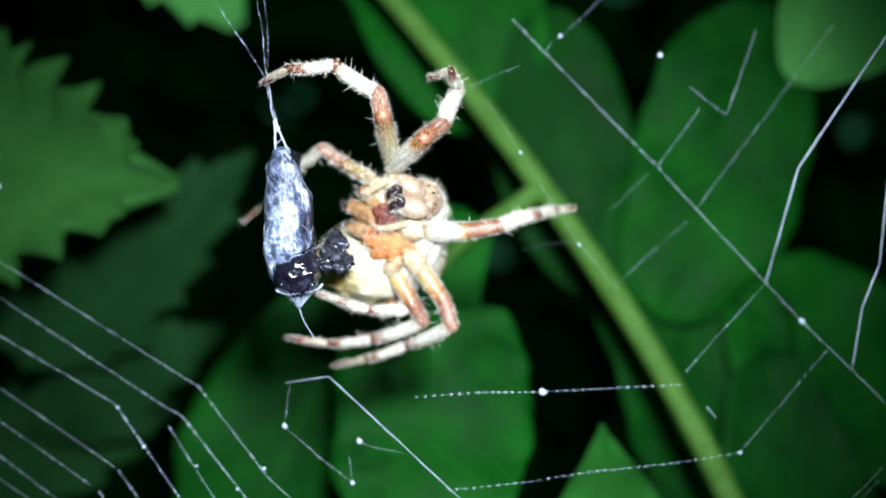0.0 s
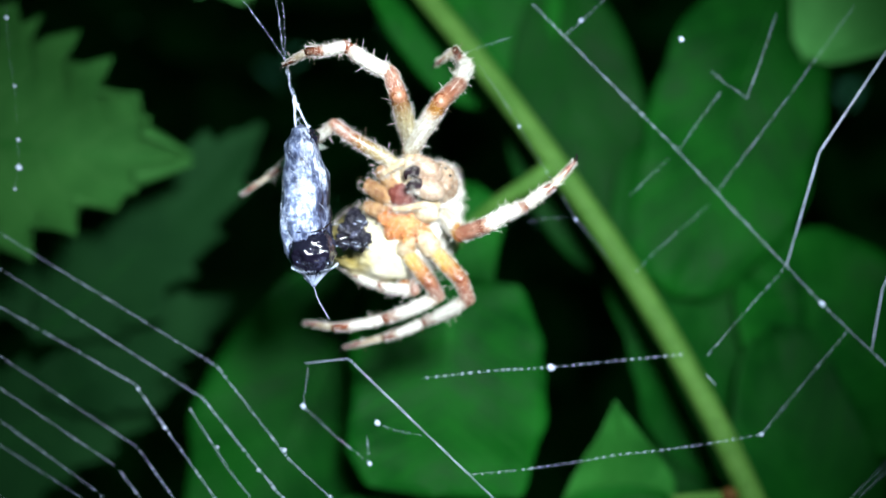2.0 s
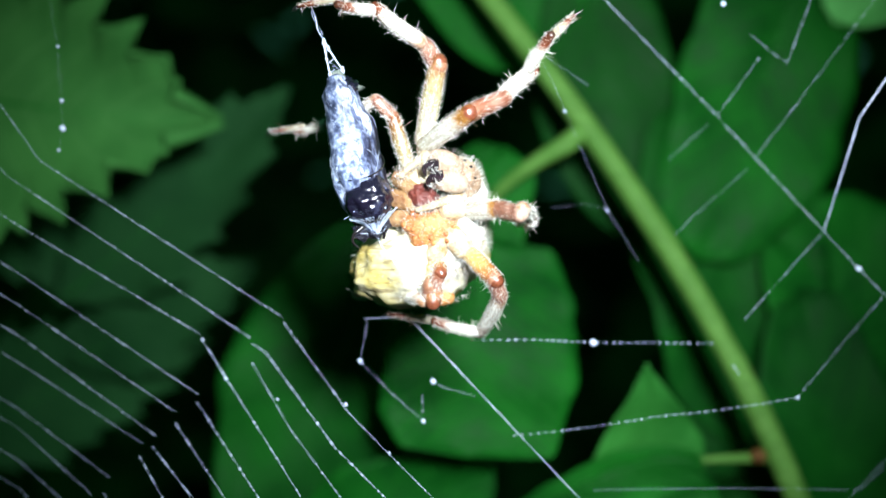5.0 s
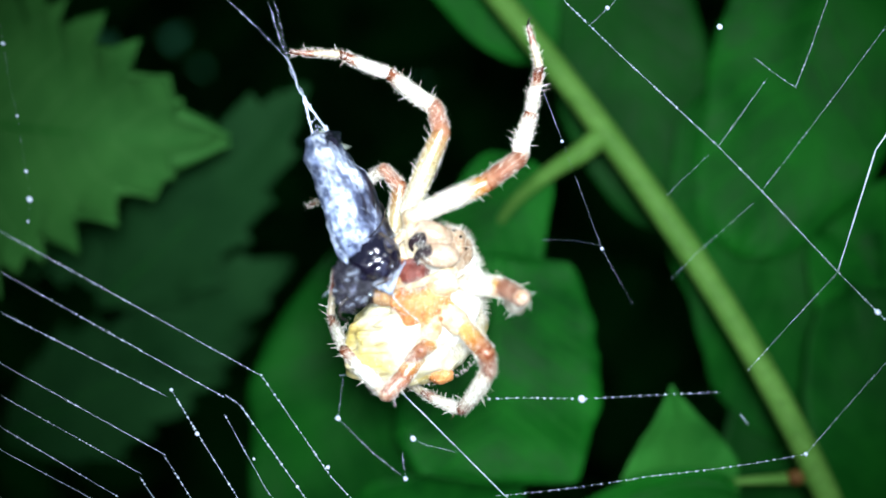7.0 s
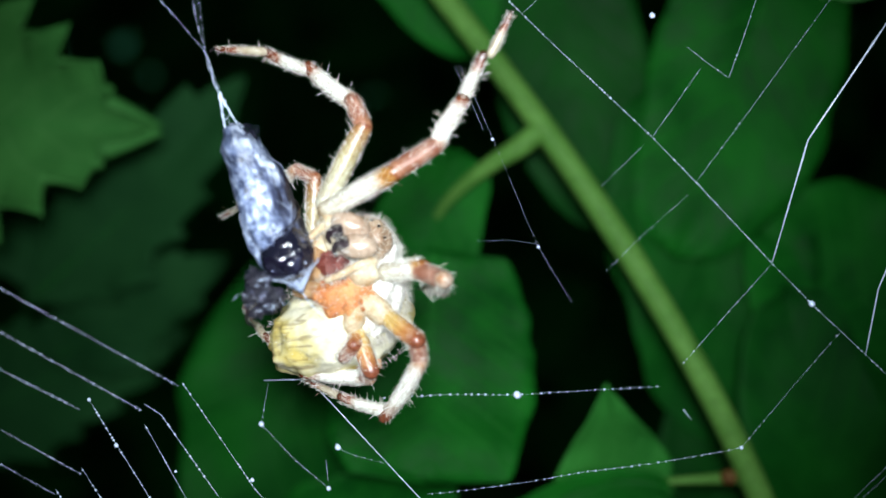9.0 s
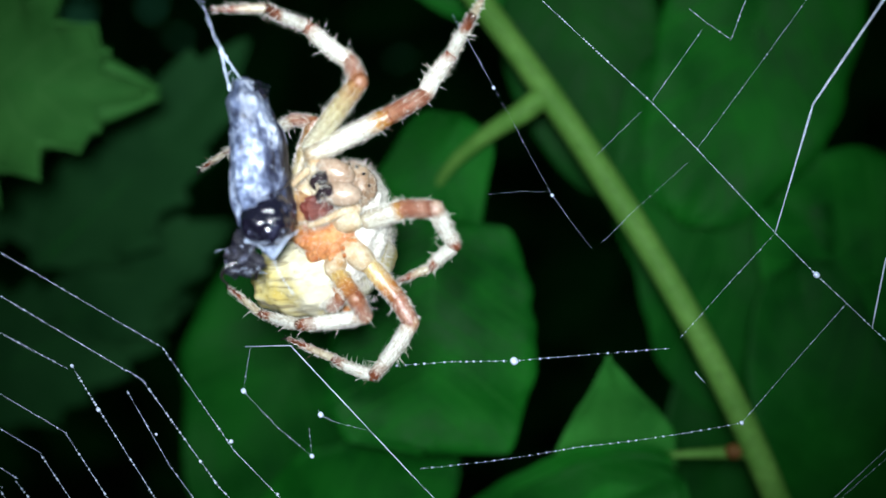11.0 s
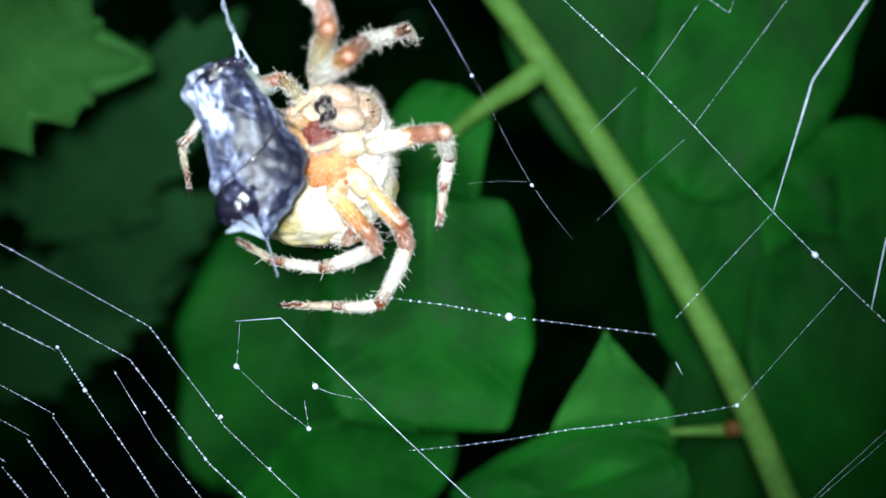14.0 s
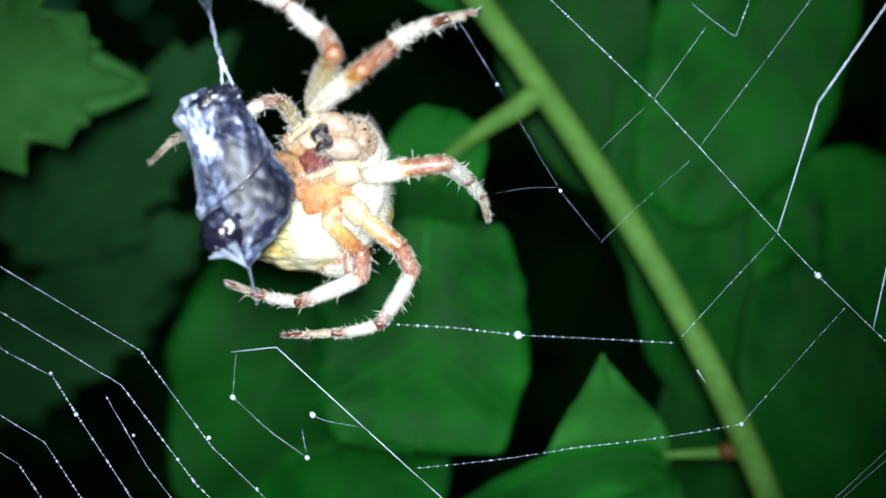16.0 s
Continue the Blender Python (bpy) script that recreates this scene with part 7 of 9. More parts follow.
    walk(leg_hind_near[3], [
        (0, pose(0.00086, 0.00202, -0.00575, -163.6, 60.2, 1.0)),
        (0.5, pose(0.00093, 0.00258, -0.00566, 173.2, 62.3, 0.5)),
        (1, pose(0.00092, 0.00306, -0.00543, 172.9, 61.4, 0.7)),
        (1.5, pose(0.00110, 0.00251, -0.00546, 174.4, 59.9, 1.0)),
        (2, pose(0.00119, 0.00211, -0.00545, -167.1, 56.3, -0.6)),
        (2.5, pose(0.00139, 0.00201, -0.00579, -168.8, 55.5, -0.9)),
        (3, pose(0.00175, 0.00234, -0.00549, -143.1, 62.5, 7.9)),
        (3.5, pose(0.00169, 0.00349, -0.00549, -168.5, 76.8, 14.1)),
        (6, pose(0.00191, 0.00329, -0.00490, -23.3, 63.1, 122.2)),
        (6.5, pose(0.00170, 0.00264, -0.00519, -6.4, 69.6, 120.6)),
        (7, pose(0.00079, 0.00259, -0.00514, -15.4, 67.2, 122.5)),
        (7.5, pose(0.00108, 0.00367, -0.00507, -28.6, 51.5, 147.4)),
        (8, pose(0.00059, 0.00265, -0.00554, -27.6, 63.2, 138.0)),
        (10.5, pose(0.00087, 0.00140, -0.00591, -21.9, 68.3, 133.5)),
        (11, pose(0.00097, 0.00157, -0.00674, -14.6, 71.1, 131.5)),
        (11.5, pose(0.00128, 0.00186, -0.00653, -20.7, 73.0, 129.3)),
        (12, pose(0.00161, 0.00172, -0.00641, -30.4, 75.0, 125.4)),
        (12.5, pose(0.00109, 0.00117, -0.00729, -27.9, 76.6, 122.1)),
        (13, pose(0.00132, 0.00142, -0.00713, -46.8, 81.3, 103.3)),
        (13.5, pose(0.00136, 0.00132, -0.00695, -78.5, 83.0, 76.6)),
        (14, pose(0.00123, 0.00257, -0.00677, -100.0, 83.0, 57.5)),
        (14.5, pose(0.00144, 0.00150, -0.00686, -96.1, 83.0, 59.0)),
        (15, pose(0.00151, 0.00174, -0.00674, -122.3, 81.8, 33.7)),
        (15.5, pose(0.00155, 0.00199, -0.00661, -139.5, 79.6, 18.4)),
        (16, pose(0.00161, 0.00221, -0.00646, -149.8, 77.1, 10.2)),
    ])
    walk(leg_hind_near[4], [
        (0, pose(-0.00112, 0.00265, -0.00688, -144.9, 64.4, 1.2)),
        (0.5, pose(-0.00114, 0.00229, -0.00675, -147.4, 63.0, -1.0)),
        (1, pose(-0.00113, 0.00274, -0.00655, -155.7, 63.2, -0.8)),
        (1.5, pose(-0.00092, 0.00224, -0.00663, -152.8, 62.5, -1.5)),
        (2, pose(-0.00072, 0.00266, -0.00673, -156.3, 62.9, -1.2)),
        (2.5, pose(-0.00051, 0.00250, -0.00710, -140.4, 61.7, -3.3)),
        (3, pose(-0.00010, 0.00352, -0.00637, -135.4, 69.8, 11.7)),
        (3.5, pose(-0.00061, 0.00340, -0.00601, -166.5, 80.8, 19.2)),
        (6, pose(0.00009, 0.00442, -0.00392, -25.8, 69.9, 105.2)),
        (6.5, pose(0.00035, 0.00440, -0.00438, -18.8, 72.0, 103.2)),
        (7, pose(-0.00087, 0.00402, -0.00426, -16.8, 67.4, 107.7)),
        (7.5, pose(-0.00089, 0.00360, -0.00378, -39.8, 55.9, 140.2)),
        (8, pose(-0.00152, 0.00308, -0.00460, 9.2, 67.9, 143.6)),
        (10.5, pose(-0.00116, 0.00227, -0.00509, -9.9, 63.8, 145.5)),
        (11, pose(-0.00091, 0.00279, -0.00599, -13.2, 67.2, 143.7)),
        (11.5, pose(-0.00070, 0.00297, -0.00588, -23.5, 70.1, 140.4)),
        (12, pose(-0.00050, 0.00263, -0.00589, -40.0, 71.1, 138.0)),
        (12.5, pose(-0.00092, 0.00230, -0.00681, -28.6, 76.0, 130.1)),
        (13, pose(-0.00072, 0.00258, -0.00688, -57.7, 80.4, 107.4)),
        (13.5, pose(-0.00078, 0.00231, -0.00689, -55.5, 80.3, 108.6)),
        (14, pose(-0.00095, 0.00347, -0.00682, -77.5, 81.5, 89.5)),
        (14.5, pose(-0.00070, 0.00250, -0.00689, -70.1, 81.3, 94.6)),
        (15, pose(-0.00063, 0.00271, -0.00692, -83.7, 81.7, 81.5)),
        (15.5, pose(-0.00060, 0.00288, -0.00694, -97.5, 81.7, 68.6)),
        (16, pose(-0.00056, 0.00303, -0.00691, -109.1, 81.3, 58.1)),
    ])
    walk(leg_hind_far[0], [
        (0, pose(-0.00041, 0.00056, -0.00188, 176.1, -40.3, -0.5)),
        (0.5, pose(-0.00041, 0.00056, -0.00188, 175.8, -41.2, -0.4)),
        (1, pose(-0.00041, 0.00056, -0.00188, 178.2, -42.0, -0.4)),
        (1.5, pose(-0.00041, 0.00056, -0.00188, 174.3, -45.4, 0.1)),
        (2, pose(-0.00041, 0.00056, -0.00188, 157.4, -49.3, 2.4)),
        (2.5, pose(-0.00041, 0.00056, -0.00188, 175.3, -42.6, 1.5)),
        (3, pose(-0.00041, 0.00056, -0.00188, 144.7, -42.7, 1.7)),
        (3.5, pose(-0.00041, 0.00056, -0.00188, 142.2, -49.4, 8.6)),
        (6, pose(-0.00041, 0.00056, -0.00188, -156.3, 21.0, 45.8)),
        (6.5, pose(-0.00041, 0.00056, -0.00188, -164.7, 15.6, 44.2)),
        (7, pose(-0.00041, 0.00056, -0.00188, -154.7, 25.0, 48.8)),
        (7.5, pose(-0.00041, 0.00056, -0.00188, 164.4, -11.9, 59.4)),
        (8, pose(-0.00041, 0.00056, -0.00188, 179.8, -1.3, 59.4)),
        (10.5, pose(-0.00041, 0.00056, -0.00188, 122.6, 2.0, 54.3)),
        (11, pose(-0.00041, 0.00056, -0.00188, 127.2, 10.6, 43.2)),
        (11.5, pose(-0.00041, 0.00056, -0.00188, 128.1, 1.5, 55.0)),
        (12, pose(-0.00041, 0.00056, -0.00188, 132.2, -18.7, 76.0)),
        (12.5, pose(-0.00041, 0.00056, -0.00188, 121.1, -2.2, 45.7)),
        (13, pose(-0.00041, 0.00056, -0.00188, 143.2, -27.8, 63.5)),
        (13.5, pose(-0.00041, 0.00056, -0.00188, 142.9, -28.0, 63.7)),
        (14, pose(-0.00041, 0.00056, -0.00188, 138.5, -15.8, 51.2)),
        (14.5, pose(-0.00041, 0.00056, -0.00188, 132.2, -15.9, 51.2)),
        (15, pose(-0.00041, 0.00056, -0.00188, 131.2, -14.8, 49.9)),
        (15.5, pose(-0.00041, 0.00056, -0.00188, 129.9, -13.7, 48.6)),
        (16, pose(-0.00041, 0.00056, -0.00188, 129.1, -12.9, 47.6)),
    ])
    walk(leg_hind_far[1], [
        (0, pose(0.00097, 0.00040, -0.00350, -162.8, -34.5, -0.4)),
        (0.5, pose(0.00099, 0.00039, -0.00348, -157.4, -28.9, 2.4)),
        (1, pose(0.00102, 0.00048, -0.00347, -149.3, -23.1, 6.4)),
        (1.5, pose(0.00111, 0.00035, -0.00337, -144.6, -29.8, 1.3)),
        (2, pose(0.00112, -0.00020, -0.00316, -145.8, -37.0, -4.2)),
        (2.5, pose(0.00104, 0.00042, -0.00345, -175.8, -23.7, -3.0)),
        (3, pose(0.00081, -0.00064, -0.00316, -137.0, -22.1, -1.3)),
        (3.5, pose(0.00105, -0.00055, -0.00298, -146.1, -13.6, 4.8)),
        (6, pose(-0.00151, 0.00066, -0.00370, -117.9, 3.6, 38.6)),
        (6.5, pose(-0.00120, 0.00058, -0.00386, -142.8, 30.3, 57.4)),
        (7, pose(-0.00163, 0.00055, -0.00363, -140.8, 32.4, 59.3)),
        (7.5, pose(0.00030, 0.00063, -0.00389, -114.9, 21.5, 12.7)),
        (8, pose(-0.00038, 0.00060, -0.00401, -115.8, 20.0, 9.2)),
        (10.5, pose(0.00103, -0.00052, -0.00303, -128.2, 4.1, -13.0)),
        (11, pose(0.00058, -0.00084, -0.00315, -140.4, -4.5, -20.1)),
        (11.5, pose(0.00095, -0.00043, -0.00320, -129.6, -1.2, -16.1)),
        (12, pose(0.00124, 0.00062, -0.00324, -125.8, -1.5, -16.4)),
        (12.5, pose(0.00093, -0.00069, -0.00298, -139.3, -11.0, -24.5)),
        (13, pose(0.00109, 0.00070, -0.00339, -177.3, -6.7, -24.3)),
        (13.5, pose(0.00110, 0.00070, -0.00338, -140.0, -0.2, -18.8)),
        (14, pose(0.00097, 0.00001, -0.00342, -137.5, -4.3, -22.5)),
        (14.5, pose(0.00107, -0.00013, -0.00326, -151.4, -9.5, -25.4)),
        (15, pose(0.00105, -0.00020, -0.00324, -155.5, -3.9, -22.8)),
        (15.5, pose(0.00104, -0.00028, -0.00321, -160.9, 1.3, -21.0)),
        (16, pose(0.00102, -0.00033, -0.00319, -168.7, 5.2, -20.2)),
    ])
    walk(leg_hind_far[2], [
        (0, pose(0.00152, 0.00070, -0.00430, -152.5, 59.8, 1.0)),
        (0.5, pose(0.00143, 0.00080, -0.00430, -149.4, 57.9, -1.3)),
        (1, pose(0.00130, 0.00104, -0.00427, -145.7, 57.4, -1.8)),
        (1.5, pose(0.00151, 0.00095, -0.00409, -155.1, 56.1, -3.0)),
        (2, pose(0.00167, 0.00033, -0.00383, -166.2, 55.7, -3.2)),
        (2.5, pose(0.00145, 0.00048, -0.00437, -173.7, 58.0, -2.7)),
        (3, pose(0.00111, 0.00005, -0.00385, -155.7, 54.3, -5.9)),
        (3.5, pose(0.00120, 0.00004, -0.00380, -138.7, 56.0, -3.4)),
        (6, pose(-0.00209, 0.00134, -0.00418, -40.9, 36.3, 82.6)),
        (6.5, pose(-0.00193, 0.00056, -0.00456, -40.5, 37.1, 81.8)),
        (7, pose(-0.00240, 0.00051, -0.00429, -39.0, 33.3, 85.6)),
        (7.5, pose(-0.00005, 0.00150, -0.00429, -67.9, 28.1, 105.2)),
        (8, pose(-0.00067, 0.00147, -0.00443, -62.9, 38.1, 86.5)),
        (10.5, pose(0.00117, 0.00027, -0.00365, -94.2, 38.1, 74.2)),
        (11, pose(0.00087, -0.00026, -0.00393, -96.5, 37.6, 66.7)),
        (11.5, pose(0.00118, 0.00032, -0.00384, -97.6, 37.9, 68.7)),
        (12, pose(0.00149, 0.00141, -0.00383, -99.2, 39.1, 76.4)),
        (12.5, pose(0.00134, -0.00015, -0.00374, -110.5, 36.1, 63.8)),
        (13, pose(0.00122, 0.00070, -0.00440, -97.6, 36.7, 68.6)),
        (13.5, pose(0.00131, 0.00132, -0.00416, -108.3, 33.0, 49.0)),
        (14, pose(0.00128, 0.00062, -0.00416, -108.4, 32.6, 47.3)),
        (14.5, pose(0.00141, 0.00025, -0.00414, -109.4, 34.7, 53.7)),
        (15, pose(0.00127, 0.00016, -0.00416, -112.1, 34.9, 54.5)),
        (15.5, pose(0.00113, 0.00004, -0.00417, -114.6, 35.4, 55.8)),
        (16, pose(0.00100, -0.00012, -0.00418, -116.8, 36.0, 57.2)),
    ])
    walk(leg_hind_far[3], [
        (0, pose(-0.00094, 0.00213, -0.00572, -157.0, 73.1, 1.9)),
        (0.5, pose(-0.00085, 0.00247, -0.00576, 179.0, 75.3, 1.8)),
        (1, pose(-0.00085, 0.00290, -0.00568, 173.1, 74.8, 2.0)),
        (1.5, pose(-0.00081, 0.00241, -0.00570, 175.0, 72.9, 2.6)),
        (2, pose(-0.00083, 0.00123, -0.00558, -175.3, 69.6, 1.7)),
        (2.5, pose(-0.00121, 0.00095, -0.00605, -151.9, 72.7, 6.3)),
        (3, pose(-0.00110, 0.00159, -0.00554, -147.7, 74.4, 10.0)),
        (3.5, pose(-0.00064, 0.00225, -0.00513, -161.6, 65.1, -2.0)),
        (6, pose(-0.00397, 0.00302, -0.00224, -35.9, 44.1, 61.2)),
        (6.5, pose(-0.00377, 0.00230, -0.00263, -22.2, 27.6, 70.6)),
        (7, pose(-0.00429, 0.00202, -0.00223, -35.1, 37.0, 63.4)),
        (7.5, pose(-0.00304, 0.00127, -0.00324, -56.9, 31.0, 76.1)),
        (8, pose(-0.00344, 0.00254, -0.00329, -47.2, 26.7, 81.7)),
        (10.5, pose(-0.00192, 0.00099, -0.00384, -64.2, 34.6, 65.7)),
        (11, pose(-0.00212, 0.00079, -0.00422, -76.4, 36.3, 58.4)),
        (11.5, pose(-0.00185, 0.00122, -0.00417, -75.4, 35.6, 62.0)),
        (12, pose(-0.00164, 0.00183, -0.00423, -75.4, 34.6, 67.4)),
        (12.5, pose(-0.00162, 0.00058, -0.00464, -79.3, 35.2, 63.9)),
        (13, pose(-0.00180, 0.00161, -0.00473, -78.8, 36.2, 58.4)),
        (13.5, pose(-0.00132, 0.00289, -0.00500, -81.5, 35.3, 75.1)),
        (14, pose(-0.00130, 0.00227, -0.00501, -78.5, 35.2, 75.8)),
        (14.5, pose(-0.00136, 0.00154, -0.00501, -86.6, 37.1, 59.5)),
        (15, pose(-0.00152, 0.00132, -0.00514, -85.1, 37.1, 60.3)),
        (15.5, pose(-0.00169, 0.00103, -0.00525, -83.6, 37.0, 61.8)),
        (16, pose(-0.00184, 0.00072, -0.00534, -81.4, 36.8, 63.5)),
    ])
    walk(leg_hind_far[4], [
        (0, pose(-0.00333, 0.00310, -0.00644, -27.2, 88.3, 160.3)),
        (0.5, pose(-0.00344, 0.00234, -0.00644, -178.2, 87.7, -15.6)),
        (1, pose(-0.00341, 0.00249, -0.00638, 176.3, 87.0, -14.4)),
        (1.5, pose(-0.00335, 0.00206, -0.00648, -172.0, 84.5, -21.1)),
        (2, pose(-0.00334, 0.00138, -0.00651, -163.4, 83.3, -24.9)),
        (2.5, pose(-0.00359, 0.00196, -0.00675, -164.7, 83.6, -24.1)),
        (3, pose(-0.00350, 0.00262, -0.00615, -151.3, 86.6, -10.1)),
        (3.5, pose(-0.00292, 0.00317, -0.00620, -169.9, 79.6, -32.5)),
        (6, pose(-0.00462, 0.00510, -0.00068, -10.5, 17.2, 39.8)),
        (6.5, pose(-0.00435, 0.00372, -0.00043, 8.7, -0.8, 37.0)),
        (7, pose(-0.00507, 0.00389, -0.00048, 11.4, 1.5, 37.4)),
        (7.5, pose(-0.00504, 0.00254, -0.00198, -51.6, -1.4, 41.1)),
        (8, pose(-0.00527, 0.00363, -0.00166, -42.5, 2.3, 37.7)),
        (10.5, pose(-0.00385, 0.00259, -0.00288, -53.6, -7.8, 51.2)),
        (11, pose(-0.00415, 0.00247, -0.00371, -56.2, -8.5, 52.3)),
        (11.5, pose(-0.00396, 0.00278, -0.00363, -55.7, -8.3, 52.0)),
        (12, pose(-0.00389, 0.00318, -0.00367, -55.5, -9.0, 53.1)),
        (12.5, pose(-0.00386, 0.00200, -0.00423, -60.4, -10.4, 55.5)),
        (13, pose(-0.00388, 0.00325, -0.00431, -45.7, -12.6, 57.8)),
        (13.5, pose(-0.00382, 0.00380, -0.00468, -62.9, -12.0, 56.5)),
        (14, pose(-0.00377, 0.00322, -0.00457, -63.4, -11.5, 55.5)),
        (14.5, pose(-0.00362, 0.00298, -0.00488, -70.1, -12.8, 59.0)),
        (15, pose(-0.00377, 0.00276, -0.00496, -72.8, -11.2, 53.5)),
        (15.5, pose(-0.00395, 0.00245, -0.00501, -75.5, -10.1, 49.3)),
        (16, pose(-0.00410, 0.00212, -0.00502, -77.5, -9.3, 45.5)),
    ])
    walk(leg_behind[0], [
        (0, pose(-0.00178, 0.00036, 0.00239, 21.2, 68.9, 178.5)),
        (0.5, pose(-0.00178, 0.00036, 0.00239, 16.6, 67.4, 177.2)),
        (1, pose(-0.00178, 0.00036, 0.00239, 9.7, 65.2, 176.3)),
        (1.5, pose(-0.00178, 0.00036, 0.00239, -10.5, 67.0, 175.5)),
        (2, pose(-0.00178, 0.00036, 0.00239, -11.8, 69.3, 174.2)),
        (2.5, pose(-0.00178, 0.00036, 0.00239, -5.8, 66.9, 174.9)),
        (3, pose(-0.00178, 0.00036, 0.00239, -7.7, 50.6, -179.5)),
        (3.5, pose(-0.00178, 0.00036, 0.00239, -8.4, 32.1, -175.3)),
        (6, pose(-0.00178, 0.00036, 0.00239, -12.2, 8.6, -169.4)),
        (6.5, pose(-0.00178, 0.00036, 0.00239, -14.2, -9.2, -164.9)),
        (7, pose(-0.00178, 0.00036, 0.00239, -14.6, -6.5, -165.7)),
        (7.5, pose(-0.00178, 0.00036, 0.00239, -16.7, -11.2, -164.2)),
        (8, pose(-0.00178, 0.00036, 0.00239, -13.7, -6.9, -165.3)),
        (10.5, pose(-0.00178, 0.00036, 0.00239, -11.3, -4.9, -165.7)),
        (11, pose(-0.00178, 0.00036, 0.00239, -9.9, -17.7, -163.5)),
        (11.5, pose(-0.00178, 0.00036, 0.00239, -2.8, -9.2, -163.9)),
        (12, pose(-0.00178, 0.00036, 0.00239, -7.9, 1.9, -165.5)),
        (12.5, pose(-0.00178, 0.00036, 0.00239, 31.7, -1.1, -167.3)),
        (13, pose(-0.00178, 0.00036, 0.00239, 50.4, -2.0, -168.3)),
        (13.5, pose(-0.00178, 0.00036, 0.00239, 57.0, 3.3, -160.3)),
        (14, pose(-0.00178, 0.00036, 0.00239, 57.4, 8.3, -152.5)),
        (14.5, pose(-0.00178, 0.00036, 0.00239, 37.0, -1.1, -159.6)),
        (15, pose(-0.00178, 0.00036, 0.00239, 43.4, 0.7, -157.9)),
        (15.5, pose(-0.00178, 0.00036, 0.00239, 49.4, 3.0, -155.3)),
        (16, pose(-0.00178, 0.00036, 0.00239, 53.9, 5.1, -152.4)),
    ])
    walk(leg_behind[1], [
        (0, pose(-0.00384, 0.00128, 0.00319, 3.0, 60.7, 179.0)),
        (0.5, pose(-0.00386, 0.00114, 0.00327, -8.4, 63.3, 178.2)),
        (1, pose(-0.00389, 0.00090, 0.00338, -11.9, 66.2, 176.8)),
        (1.5, pose(-0.00397, 0.00009, 0.00331, 1.9, 64.8, 176.7)),
        (2, pose(-0.00401, 0.00009, 0.00322, -9.7, 63.2, 177.3)),
        (2.5, pose(-0.00398, 0.00031, 0.00332, 41.7, 69.3, -171.5)),
        (3, pose(-0.00361, 0.00002, 0.00389, 21.2, 62.1, -179.7)),
        (3.5, pose(-0.00301, -0.00010, 0.00440, 10.8, 62.4, -179.5)),
        (6, pose(-0.00203, -0.00021, 0.00470, -7.2, 40.6, -173.7)),
        (6.5, pose(-0.00127, -0.00012, 0.00468, 52.9, 53.8, -154.1)),
        (7, pose(-0.00138, -0.00016, 0.00469, 18.8, 35.0, -165.0)),
        (7.5, pose(-0.00116, -0.00019, 0.00464, 22.2, 30.0, -167.5)),
        (8, pose(-0.00136, -0.00012, 0.00470, 49.0, 33.0, -163.5)),
        (10.5, pose(-0.00147, -0.00005, 0.00473, 36.1, 55.7, -145.7)),
        (11, pose(-0.00097, 0.00017, 0.00464, 64.1, 56.5, -143.1)),
        (11.5, pose(-0.00138, 0.00035, 0.00475, 62.4, 55.2, -147.7)),
        (12, pose(-0.00177, 0.00002, 0.00476, 54.8, 52.1, -156.1)),
        (12.5, pose(-0.00201, 0.00159, 0.00443, 78.0, 56.3, -136.5)),
        (13, pose(-0.00210, 0.00218, 0.00391, 102.8, 55.5, -114.4)),
        (13.5, pose(-0.00253, 0.00222, 0.00369, 83.7, 56.2, -107.0)),
        (14, pose(-0.00288, 0.00206, 0.00367, 108.9, 54.0, -83.2)),
        (14.5, pose(-0.00225, 0.00172, 0.00430, 109.4, 54.0, -83.3)),
        (15, pose(-0.00242, 0.00187, 0.00413, 100.1, 57.9, -103.6)),
        (15.5, pose(-0.00261, 0.00198, 0.00394, 91.0, 59.0, -119.0)),
        (16, pose(-0.00279, 0.00201, 0.00379, 81.1, 58.6, -133.6)),
    ])
